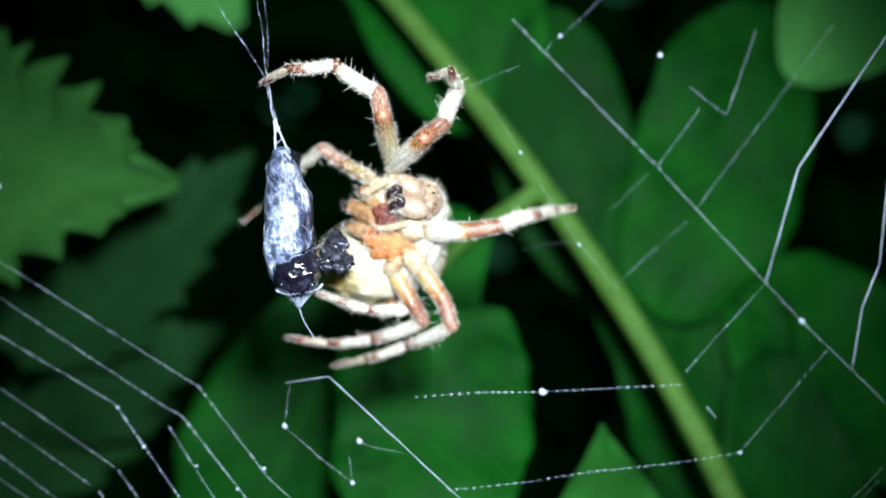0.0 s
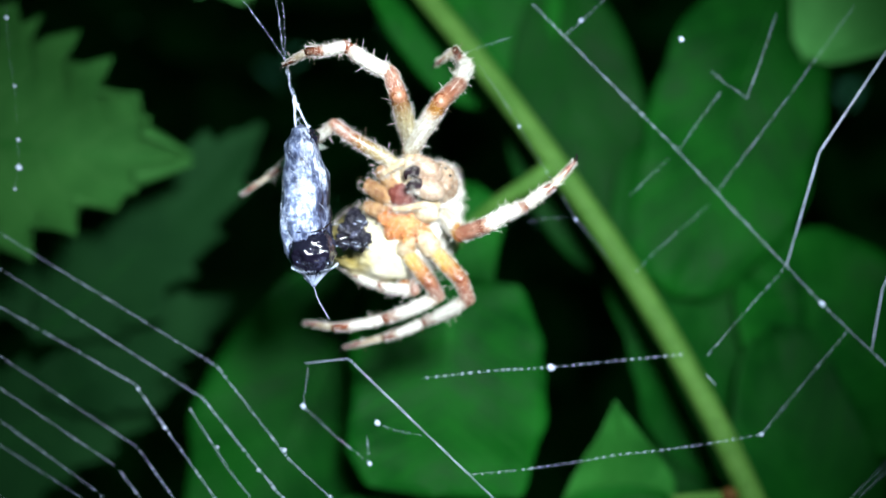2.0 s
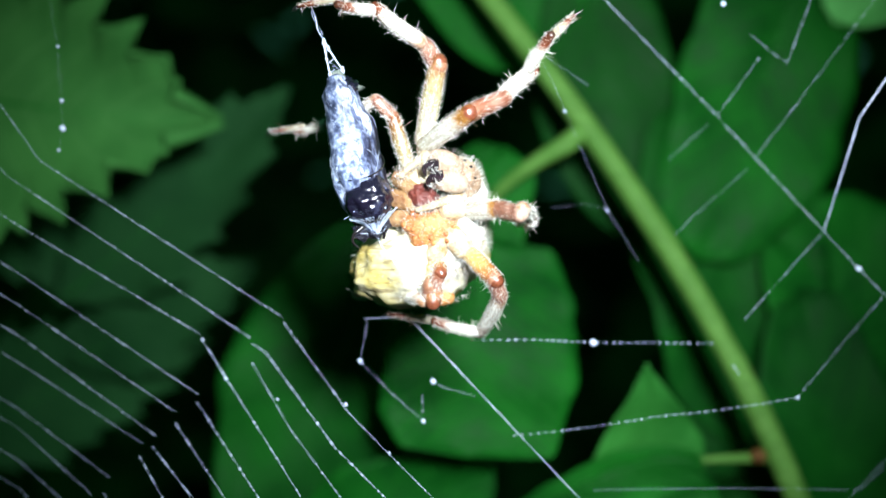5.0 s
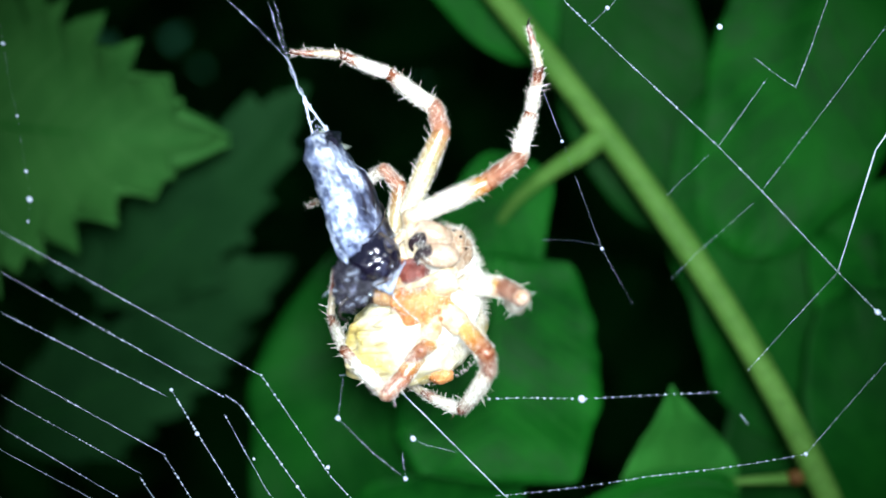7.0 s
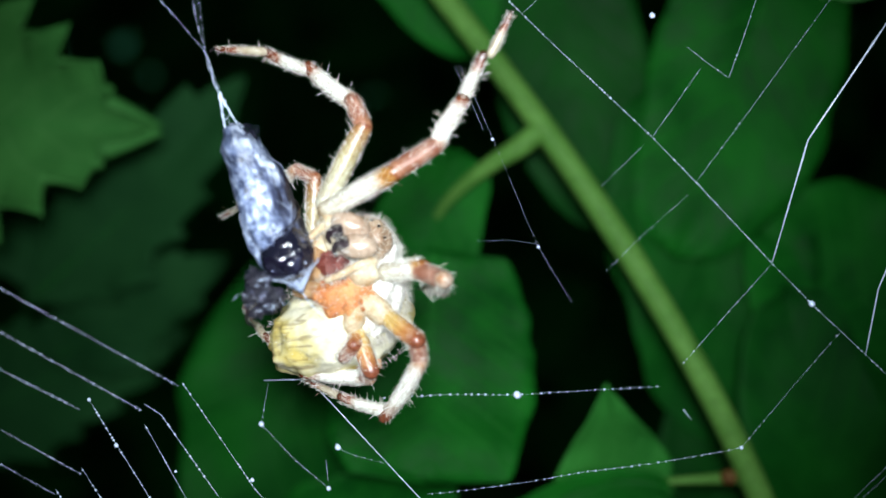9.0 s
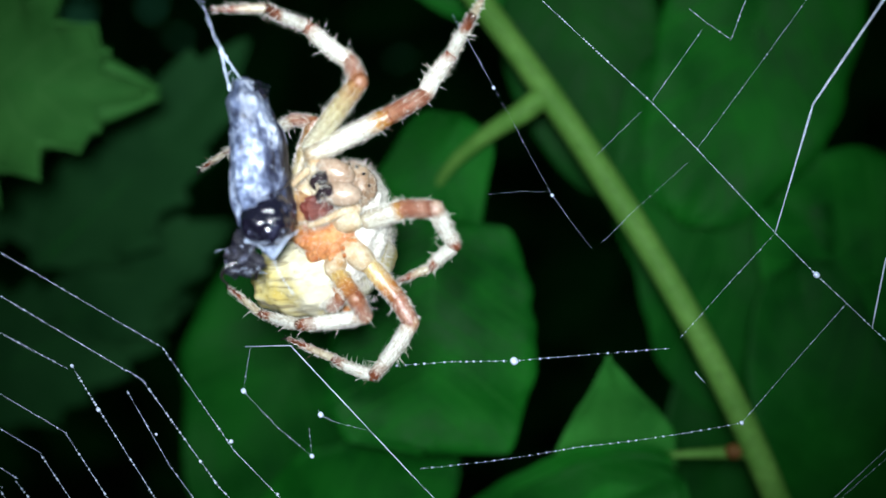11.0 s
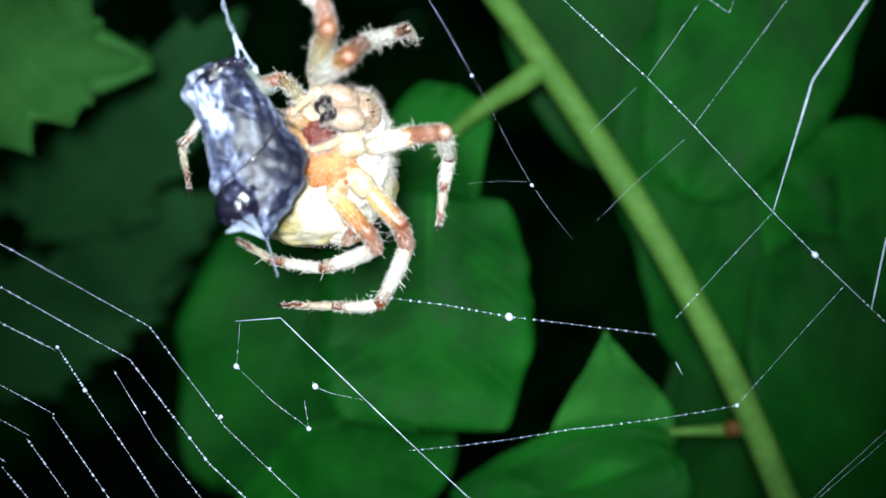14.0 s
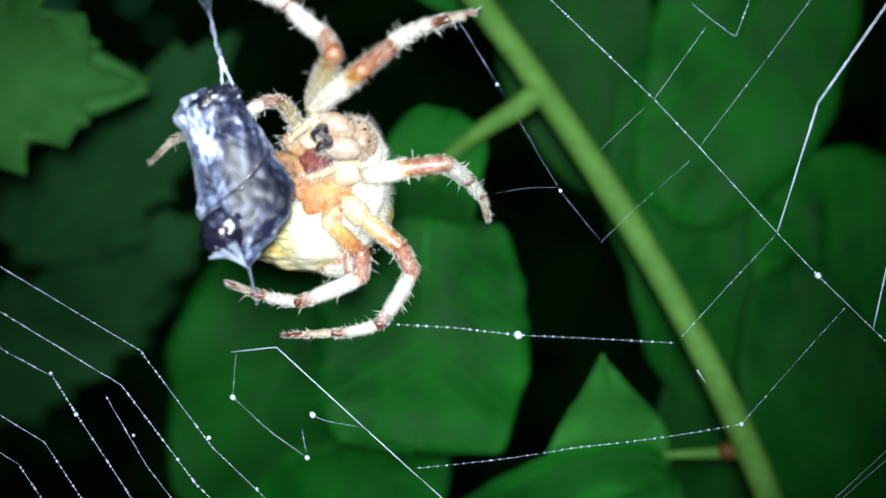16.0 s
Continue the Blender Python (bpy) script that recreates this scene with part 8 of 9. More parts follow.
    walk(leg_behind[2], [
        (0, pose(-0.00479, 0.00135, 0.00373, -134.3, 50.7, 0.7)),
        (0.5, pose(-0.00483, 0.00101, 0.00376, -138.1, 49.0, -1.7)),
        (1, pose(-0.00488, 0.00073, 0.00381, -140.4, 48.9, -1.9)),
        (1.5, pose(-0.00496, 0.00018, 0.00377, -139.9, 49.2, -1.4)),
        (2, pose(-0.00498, -0.00005, 0.00370, -139.4, 51.6, 1.7)),
        (2.5, pose(-0.00485, 0.00092, 0.00361, 176.0, 32.9, 3.7)),
        (3, pose(-0.00452, 0.00041, 0.00437, 177.1, 50.0, 2.7)),
        (3.5, pose(-0.00396, 0.00010, 0.00489, -122.6, 66.0, 32.0)),
        (6, pose(-0.00272, -0.00042, 0.00553, -120.2, 62.6, 11.9)),
        (6.5, pose(-0.00213, 0.00044, 0.00507, -114.0, 62.5, 11.4)),
        (7, pose(-0.00204, 0.00002, 0.00554, -98.0, 64.8, 29.6)),
        (7.5, pose(-0.00174, 0.00011, 0.00552, -90.3, 65.4, 41.7)),
        (8, pose(-0.00197, 0.00056, 0.00530, -104.4, 64.5, 28.8)),
        (10.5, pose(-0.00244, 0.00007, 0.00523, -111.3, 63.1, 17.6)),
        (11, pose(-0.00189, 0.00071, 0.00490, -109.0, 65.6, 30.3)),
        (11.5, pose(-0.00225, 0.00095, 0.00504, -118.6, 63.1, 16.0)),
        (12, pose(-0.00259, 0.00063, 0.00515, -128.7, 59.1, 3.3)),
        (12.5, pose(-0.00289, 0.00224, 0.00455, -137.3, 61.2, 7.0)),
        (13, pose(-0.00299, 0.00280, 0.00378, -146.6, 63.3, 9.8)),
        (13.5, pose(-0.00360, 0.00245, 0.00376, -119.8, 69.9, 30.1)),
        (14, pose(-0.00394, 0.00222, 0.00346, -138.3, 67.1, 22.4)),
        (14.5, pose(-0.00331, 0.00189, 0.00409, -134.2, 71.6, 33.3)),
        (15, pose(-0.00343, 0.00229, 0.00403, -143.3, 69.3, 27.7)),
        (15.5, pose(-0.00356, 0.00252, 0.00393, -151.3, 66.9, 23.8)),
        (16, pose(-0.00367, 0.00265, 0.00388, -159.5, 64.3, 21.3)),
    ])
    walk(leg_behind[3], [
        (0, pose(-0.00638, 0.00340, 0.00245, -156.3, 34.1, 0.4)),
        (0.5, pose(-0.00640, 0.00299, 0.00235, -149.8, 36.5, 2.1)),
        (1, pose(-0.00650, 0.00262, 0.00235, -142.7, 39.8, 5.2)),
        (1.5, pose(-0.00659, 0.00209, 0.00233, -151.7, 37.8, 3.8)),
        (2, pose(-0.00676, 0.00178, 0.00234, -163.3, 36.2, 3.1)),
        (2.5, pose(-0.00640, 0.00061, 0.00119, -175.8, 46.7, 4.1)),
        (3, pose(-0.00672, 0.00016, 0.00252, 177.4, 39.1, 4.6)),
        (3.5, pose(-0.00646, 0.00141, 0.00426, 175.9, 68.1, 2.0)),
        (6, pose(-0.00450, 0.00175, 0.00486, -79.9, 70.4, 42.5)),
        (6.5, pose(-0.00367, 0.00282, 0.00453, -95.4, 70.4, 36.7)),
        (7, pose(-0.00377, 0.00233, 0.00537, -97.2, 70.2, 28.2)),
        (7.5, pose(-0.00368, 0.00226, 0.00551, -93.4, 70.3, 30.9)),
        (8, pose(-0.00389, 0.00270, 0.00499, -98.5, 70.7, 36.7)),
        (10.5, pose(-0.00414, 0.00235, 0.00475, -119.8, 67.8, 13.0)),
        (11, pose(-0.00401, 0.00264, 0.00451, -131.6, 66.9, 10.3)),
        (11.5, pose(-0.00413, 0.00305, 0.00442, -128.2, 66.4, 8.6)),
        (12, pose(-0.00426, 0.00279, 0.00422, -127.8, 65.4, 5.5)),
        (12.5, pose(-0.00498, 0.00396, 0.00353, -122.3, 67.4, 12.3)),
        (13, pose(-0.00538, 0.00400, 0.00269, -113.3, 68.9, 20.5)),
        (13.5, pose(-0.00602, 0.00394, 0.00326, -108.7, 68.6, 17.0)),
        (14, pose(-0.00651, 0.00324, 0.00262, -176.5, 36.0, 11.9)),
        (14.5, pose(-0.00604, 0.00257, 0.00345, -118.3, 45.4, 29.9)),
        (15, pose(-0.00615, 0.00281, 0.00321, -115.2, 47.0, 34.4)),
        (15.5, pose(-0.00625, 0.00285, 0.00294, -111.6, 48.6, 39.8)),
        (16, pose(-0.00631, 0.00271, 0.00271, -106.8, 50.0, 46.0)),
    ])
    walk(leg_behind[4], [
        (0, pose(-0.00752, 0.00428, 0.00078, -163.9, 43.0, 0.5)),
        (0.5, pose(-0.00758, 0.00405, 0.00082, -151.3, 46.0, 2.8)),
        (1, pose(-0.00774, 0.00385, 0.00100, -139.4, 49.6, 7.1)),
        (1.5, pose(-0.00784, 0.00305, 0.00080, -144.2, 48.2, 5.5)),
        (2, pose(-0.00804, 0.00234, 0.00064, -149.0, 47.3, 4.7)),
        (2.5, pose(-0.00800, 0.00066, -0.00031, 173.9, 9.0, 10.4)),
        (3, pose(-0.00809, -0.00005, 0.00081, -172.4, 25.6, 12.6)),
        (3.5, pose(-0.00849, 0.00119, 0.00344, -124.8, 59.6, 51.1)),
        (6, pose(-0.00569, 0.00360, 0.00499, -83.8, 60.8, 39.4)),
        (6.5, pose(-0.00514, 0.00446, 0.00446, -92.0, 61.3, 24.9)),
        (7, pose(-0.00503, 0.00413, 0.00528, -88.0, 61.5, 33.6)),
        (7.5, pose(-0.00491, 0.00408, 0.00547, -93.0, 61.4, 28.6)),
        (8, pose(-0.00544, 0.00426, 0.00488, -83.8, 61.4, 42.5)),
        (10.5, pose(-0.00556, 0.00399, 0.00434, -118.7, 57.0, 10.1)),
        (11, pose(-0.00562, 0.00402, 0.00394, -121.8, 59.8, 17.8)),
        (11.5, pose(-0.00563, 0.00457, 0.00387, -121.4, 60.3, 19.5)),
        (12, pose(-0.00566, 0.00441, 0.00366, -123.3, 60.6, 20.4)),
        (12.5, pose(-0.00644, 0.00554, 0.00308, -124.8, 57.5, 9.9)),
        (13, pose(-0.00685, 0.00561, 0.00238, -124.7, 54.1, -0.2)),
        (13.5, pose(-0.00726, 0.00574, 0.00300, -127.5, 68.8, 25.8)),
        (14, pose(-0.00780, 0.00310, 0.00084, -157.3, 22.4, -43.8)),
        (14.5, pose(-0.00766, 0.00388, 0.00272, 151.7, 24.5, -45.1)),
        (15, pose(-0.00784, 0.00407, 0.00257, 159.2, 41.6, -52.0)),
        (15.5, pose(-0.00803, 0.00403, 0.00240, 161.3, 51.2, -56.3)),
        (16, pose(-0.00817, 0.00383, 0.00230, 161.3, 59.4, -60.6)),
    ])
    walk(leg_tucked[0], [
        (0, pose(-0.00025, 0.00086, -0.00213, 177.4, -48.8, -0.7)),
        (0.5, pose(-0.00025, 0.00086, -0.00213, 177.1, -47.6, -0.7)),
        (1, pose(-0.00025, 0.00086, -0.00213, 179.4, -46.3, -0.8)),
        (1.5, pose(-0.00025, 0.00086, -0.00213, 177.9, -45.4, -0.8)),
        (2, pose(-0.00025, 0.00086, -0.00213, 177.9, -43.8, -0.9)),
        (2.5, pose(-0.00025, 0.00086, -0.00213, 175.0, -41.4, -1.2)),
        (3, pose(-0.00025, 0.00086, -0.00213, 150.8, -42.1, -0.6)),
        (3.5, pose(-0.00025, 0.00086, -0.00213, 141.5, -41.2, -1.6)),
        (6, pose(-0.00025, 0.00086, -0.00213, 119.9, -32.0, -30.8)),
        (6.5, pose(-0.00025, 0.00086, -0.00213, 115.6, -30.2, -35.6)),
        (7, pose(-0.00025, 0.00086, -0.00213, 114.1, -27.4, -43.2)),
        (7.5, pose(-0.00025, 0.00086, -0.00213, 118.5, -28.1, -41.7)),
        (8, pose(-0.00025, 0.00086, -0.00213, 121.6, -30.0, -38.4)),
        (10.5, pose(-0.00025, 0.00086, -0.00213, 150.1, -31.2, -37.6)),
        (11, pose(-0.00025, 0.00086, -0.00213, 156.1, -30.0, -38.2)),
        (11.5, pose(-0.00025, 0.00086, -0.00213, 161.6, -30.4, -38.1)),
        (12, pose(-0.00025, 0.00086, -0.00213, 171.7, -25.7, -38.8)),
        (12.5, pose(-0.00025, 0.00086, -0.00213, -176.1, -18.2, -38.3)),
        (13, pose(-0.00025, 0.00086, -0.00213, -166.4, -14.1, -37.2)),
        (13.5, pose(-0.00025, 0.00086, -0.00213, -163.4, -16.3, -37.9)),
        (14, pose(-0.00025, 0.00086, -0.00213, -161.6, -18.9, -38.8)),
        (14.5, pose(-0.00025, 0.00086, -0.00213, -160.5, -21.7, -39.8)),
        (15, pose(-0.00025, 0.00086, -0.00213, -159.9, -23.2, -40.4)),
        (15.5, pose(-0.00025, 0.00086, -0.00213, -159.2, -24.0, -40.8)),
        (16, pose(-0.00025, 0.00086, -0.00213, -157.7, -24.6, -41.0)),
    ])
    walk(leg_tucked[1], [
        (0, pose(0.00059, 0.00080, -0.00287, 173.9, -11.9, -0.1)),
        (0.5, pose(0.00057, 0.00080, -0.00289, 173.4, -7.8, -0.6)),
        (1, pose(0.00056, 0.00084, -0.00291, 175.0, -1.7, -1.1)),
        (1.5, pose(0.00054, 0.00081, -0.00292, 174.3, 1.5, -1.4)),
        (2, pose(0.00052, 0.00081, -0.00294, 176.8, 6.2, -1.7)),
        (2.5, pose(0.00048, 0.00075, -0.00297, -172.8, 10.9, -1.1)),
        (3, pose(0.00040, 0.00031, -0.00286, 176.5, 9.3, -1.0)),
        (3.5, pose(0.00030, 0.00015, -0.00279, -179.0, 8.4, -1.0)),
        (6, pose(-0.00050, -0.00012, -0.00261, -133.9, 23.9, 14.3)),
        (6.5, pose(-0.00064, -0.00010, -0.00255, -130.4, 27.4, 18.8)),
        (7, pose(-0.00080, -0.00003, -0.00254, -126.0, 31.4, 24.7)),
        (7.5, pose(-0.00072, -0.00004, -0.00261, -124.9, 30.5, 23.1)),
        (8, pose(-0.00062, -0.00007, -0.00264, -125.5, 30.4, 22.9)),
        (10.5, pose(-0.00019, 0.00011, -0.00296, -126.3, 28.6, 20.0)),
        (11, pose(-0.00013, 0.00019, -0.00302, -128.9, 27.9, 19.2)),
        (11.5, pose(-0.00005, 0.00025, -0.00305, -127.0, 27.1, 17.9)),
        (12, pose(0.00002, 0.00044, -0.00313, -127.5, 26.7, 17.3)),
        (12.5, pose(0.00007, 0.00071, -0.00320, -126.9, 26.8, 17.5)),
        (13, pose(0.00012, 0.00091, -0.00319, -128.2, 25.6, 15.7)),
        (13.5, pose(0.00018, 0.00093, -0.00316, -131.8, 22.8, 12.2)),
        (14, pose(0.00024, 0.00092, -0.00314, -139.3, 17.8, 7.5)),
        (14.5, pose(0.00028, 0.00090, -0.00312, -147.2, 12.2, 3.6)),
        (15, pose(0.00031, 0.00089, -0.00310, -158.9, 6.3, 1.3)),
        (15.5, pose(0.00033, 0.00089, -0.00309, 178.3, 0.1, 1.5)),
        (16, pose(0.00035, 0.00090, -0.00308, 179.0, -4.3, 1.6)),
    ])
    walk(leg_tucked[2], [
        (0, pose(0.00076, 0.00071, -0.00371, 178.8, 80.7, 3.5)),
        (0.5, pose(0.00069, 0.00070, -0.00373, 178.9, 82.2, 3.3)),
        (1, pose(0.00058, 0.00077, -0.00376, -167.0, 83.4, 5.4)),
        (1.5, pose(0.00052, 0.00073, -0.00377, -158.4, 83.4, 5.4)),
        (2, pose(0.00043, 0.00077, -0.00379, -148.1, 84.2, 9.8)),
        (2.5, pose(0.00032, 0.00086, -0.00381, -142.9, 84.4, 11.0)),
        (3, pose(0.00026, 0.00026, -0.00370, -123.9, 85.5, 24.8)),
        (3.5, pose(0.00018, 0.00017, -0.00364, -92.9, 86.0, 51.0)),
        (6, pose(-0.00088, 0.00042, -0.00315, -9.0, 65.2, 113.5)),
        (6.5, pose(-0.00110, 0.00044, -0.00305, -6.5, 62.0, 114.4)),
        (7, pose(-0.00133, 0.00050, -0.00297, -5.2, 56.0, 115.6)),
        (7.5, pose(-0.00123, 0.00051, -0.00303, -4.6, 57.1, 115.4)),
        (8, pose(-0.00112, 0.00048, -0.00307, -6.6, 59.9, 114.8)),
        (10.5, pose(-0.00066, 0.00068, -0.00341, -14.6, 68.1, 110.6)),
        (11, pose(-0.00059, 0.00074, -0.00350, -18.4, 71.9, 107.2)),
        (11.5, pose(-0.00048, 0.00083, -0.00351, -18.7, 72.5, 106.6)),
        (12, pose(-0.00041, 0.00102, -0.00360, -21.5, 73.9, 104.7)),
        (12.5, pose(-0.00036, 0.00129, -0.00365, -24.1, 74.3, 104.1)),
        (13, pose(-0.00029, 0.00150, -0.00367, -25.5, 74.8, 103.2)),
        (13.5, pose(-0.00017, 0.00151, -0.00369, -27.0, 75.6, 101.7)),
        (14, pose(-0.00003, 0.00145, -0.00376, -29.6, 76.9, 98.6)),
        (14.5, pose(0.00010, 0.00136, -0.00382, -34.4, 78.9, 92.9)),
        (15, pose(0.00022, 0.00120, -0.00390, -41.6, 80.4, 86.1)),
        (15.5, pose(0.00033, 0.00086, -0.00395, -52.0, 81.8, 76.8)),
        (16, pose(0.00041, 0.00089, -0.00393, -72.6, 83.1, 57.1)),
    ])
    walk(leg_tucked[3], [
        (0, pose(-0.00125, 0.00055, -0.00404, -7.4, 80.3, 176.7)),
        (0.5, pose(-0.00133, 0.00054, -0.00401, -5.6, 78.1, 177.9)),
        (1, pose(-0.00143, 0.00104, -0.00399, 4.4, 77.7, 177.7)),
        (1.5, pose(-0.00143, 0.00130, -0.00399, 10.0, 76.9, 177.1)),
        (2, pose(-0.00146, 0.00154, -0.00397, 13.4, 75.8, 176.0)),
        (2.5, pose(-0.00151, 0.00176, -0.00397, 15.6, 74.8, 174.9)),
        (3, pose(-0.00149, 0.00132, -0.00379, 17.0, 72.7, 172.4)),
        (3.5, pose(-0.00147, 0.00137, -0.00365, 16.7, 69.5, 169.0)),
        (6, pose(-0.00191, 0.00197, -0.00231, 26.2, 59.6, 154.4)),
        (6.5, pose(-0.00205, 0.00197, -0.00209, 28.5, 59.0, 153.7)),
        (7, pose(-0.00222, 0.00194, -0.00183, 27.5, 56.8, 151.4)),
        (7.5, pose(-0.00211, 0.00199, -0.00192, 26.9, 56.5, 151.2)),
        (8, pose(-0.00207, 0.00198, -0.00205, 26.2, 58.4, 152.9)),
        (10.5, pose(-0.00179, 0.00222, -0.00267, 20.1, 62.0, 155.3)),
        (11, pose(-0.00175, 0.00231, -0.00289, 21.3, 64.4, 157.3)),
        (11.5, pose(-0.00164, 0.00242, -0.00293, 20.2, 63.9, 156.9)),
        (12, pose(-0.00160, 0.00259, -0.00307, 18.4, 64.3, 157.2)),
        (12.5, pose(-0.00161, 0.00283, -0.00315, 15.1, 64.1, 157.1)),
        (13, pose(-0.00155, 0.00303, -0.00318, 13.1, 63.8, 156.9)),
        (13.5, pose(-0.00144, 0.00305, -0.00324, 11.9, 63.6, 156.8)),
        (14, pose(-0.00129, 0.00302, -0.00336, 11.2, 63.8, 156.9)),
        (14.5, pose(-0.00114, 0.00295, -0.00350, 11.5, 64.6, 157.3)),
        (15, pose(-0.00104, 0.00279, -0.00364, 10.6, 65.2, 157.6)),
        (15.5, pose(-0.00096, 0.00244, -0.00377, 9.2, 66.0, 157.9)),
        (16, pose(-0.00089, 0.00246, -0.00386, 6.8, 65.9, 157.8)),
    ])
    walk(leg_tucked[4], [
        (0, pose(-0.00283, 0.00043, -0.00377, -7.9, 77.6, 177.4)),
        (0.5, pose(-0.00290, 0.00044, -0.00368, -6.1, 75.2, 178.6)),
        (1, pose(-0.00299, 0.00122, -0.00365, 4.1, 74.0, 178.2)),
        (1.5, pose(-0.00296, 0.00165, -0.00363, 13.7, 72.6, 177.0)),
        (2, pose(-0.00294, 0.00201, -0.00359, 18.8, 70.7, 174.8)),
        (2.5, pose(-0.00295, 0.00232, -0.00356, 22.3, 68.9, 172.6)),
        (3, pose(-0.00288, 0.00198, -0.00334, 23.1, 65.4, 168.5)),
        (3.5, pose(-0.00280, 0.00210, -0.00311, 22.4, 60.5, 163.5)),
        (6, pose(-0.00272, 0.00315, -0.00158, 38.7, 57.7, 158.8)),
        (6.5, pose(-0.00279, 0.00320, -0.00137, 43.0, 58.6, 160.3)),
        (7, pose(-0.00291, 0.00316, -0.00105, 43.7, 58.1, 159.5)),
        (7.5, pose(-0.00281, 0.00320, -0.00113, 43.3, 58.3, 159.8)),
        (8, pose(-0.00284, 0.00317, -0.00130, 44.3, 60.4, 163.7)),
        (10.5, pose(-0.00277, 0.00327, -0.00196, 44.3, 66.1, 174.0)),
        (11, pose(-0.00277, 0.00337, -0.00225, 49.2, 68.4, -179.7)),
        (11.5, pose(-0.00267, 0.00346, -0.00227, 47.9, 68.3, -180.0)),
        (12, pose(-0.00267, 0.00359, -0.00241, 48.0, 69.2, -177.5)),
        (12.5, pose(-0.00273, 0.00376, -0.00247, 45.8, 69.6, -176.2)),
        (13, pose(-0.00270, 0.00392, -0.00249, 44.3, 69.8, -175.7)),
        (13.5, pose(-0.00260, 0.00391, -0.00254, 43.4, 70.0, -175.0)),
        (14, pose(-0.00247, 0.00386, -0.00266, 43.8, 70.6, -173.5)),
        (14.5, pose(-0.00232, 0.00379, -0.00282, 45.8, 71.4, -171.0)),
        (15, pose(-0.00225, 0.00361, -0.00298, 47.0, 72.3, -168.0)),
        (15.5, pose(-0.00220, 0.00323, -0.00312, 48.0, 73.2, -164.7)),
        (16, pose(-0.00217, 0.00318, -0.00321, 47.1, 73.7, -162.9)),
    ])
    walk(tugged, [
        (0, pose(0.00131, -0.00120, 0.00814, 0, -24.16, 24.33)),
        (0.5, pose(0.00090, -0.00120, 0.00823, 0, -19.43, 22.73)),
        (1, pose(0.00104, -0.00120, 0.00816, 0, -24.29, 24.09)),
        (1.5, pose(0.00046, -0.00120, 0.00882, 0, -18.99, 23.80)),
        (2, pose(-0.00034, -0.00120, 0.00889, 0, -20.41, 23.47)),
        (2.5, pose(0.00023, -0.00120, 0.00946, 0, -20.06, 23.50)),
        (3, pose(0.00150, -0.00120, 0.00745, 0, -39.41, 28.64)),
        (3.5, pose(0.00244, -0.00120, 0.00587, 0, -50.70, 35.96)),
        (6, pose(0.00135, -0.00105, 0.00766, 0, 65.41, 19.09)),
        (6.5, pose(0.00194, -0.00105, 0.00774, 0, 62.87, 17.37)),
        (7, pose(0.00251, -0.00105, 0.00841, 0, 69.05, 22.37)),
        (7.5, pose(0.00181, -0.00105, 0.00836, 0, 57.30, 14.59)),
        (8, pose(0.00178, -0.00105, 0.00776, 0, 61.74, 16.71)),
        (10.5, pose(0.00236, -0.00105, 0.00828, 0, 67.16, 20.53)),
        (11, pose(0.00238, -0.00105, 0.00841, 0, 60.74, 16.17)),
        (11.5, pose(0.00231, -0.00105, 0.00838, 0, 59.14, 15.39)),
        (12, pose(0.00166, -0.00105, 0.00795, 0, 63.04, 17.47)),
        (12.5, pose(0.00191, -0.00105, 0.00831, 0, 63.63, 17.84)),
        (13, pose(0.00204, -0.00105, 0.00831, 0, 59.19, 15.41)),
        (13.5, pose(0.00220, -0.00105, 0.00803, 0, 58.06, 14.91)),
        (14, pose(0.00182, -0.00105, 0.00780, 0, 61.02, 16.32)),
        (14.5, pose(0.00212, -0.00105, 0.00805, 0, 57.53, 14.69)),
        (15, pose(0.00215, -0.00105, 0.00802, 0, 57.45, 14.65)),
        (15.5, pose(0.00232, -0.00105, 0.00813, 0, 57.19, 14.55)),
        (16, pose(0.00237, -0.00105, 0.00826, 0, 57.85, 14.82)),
    ])
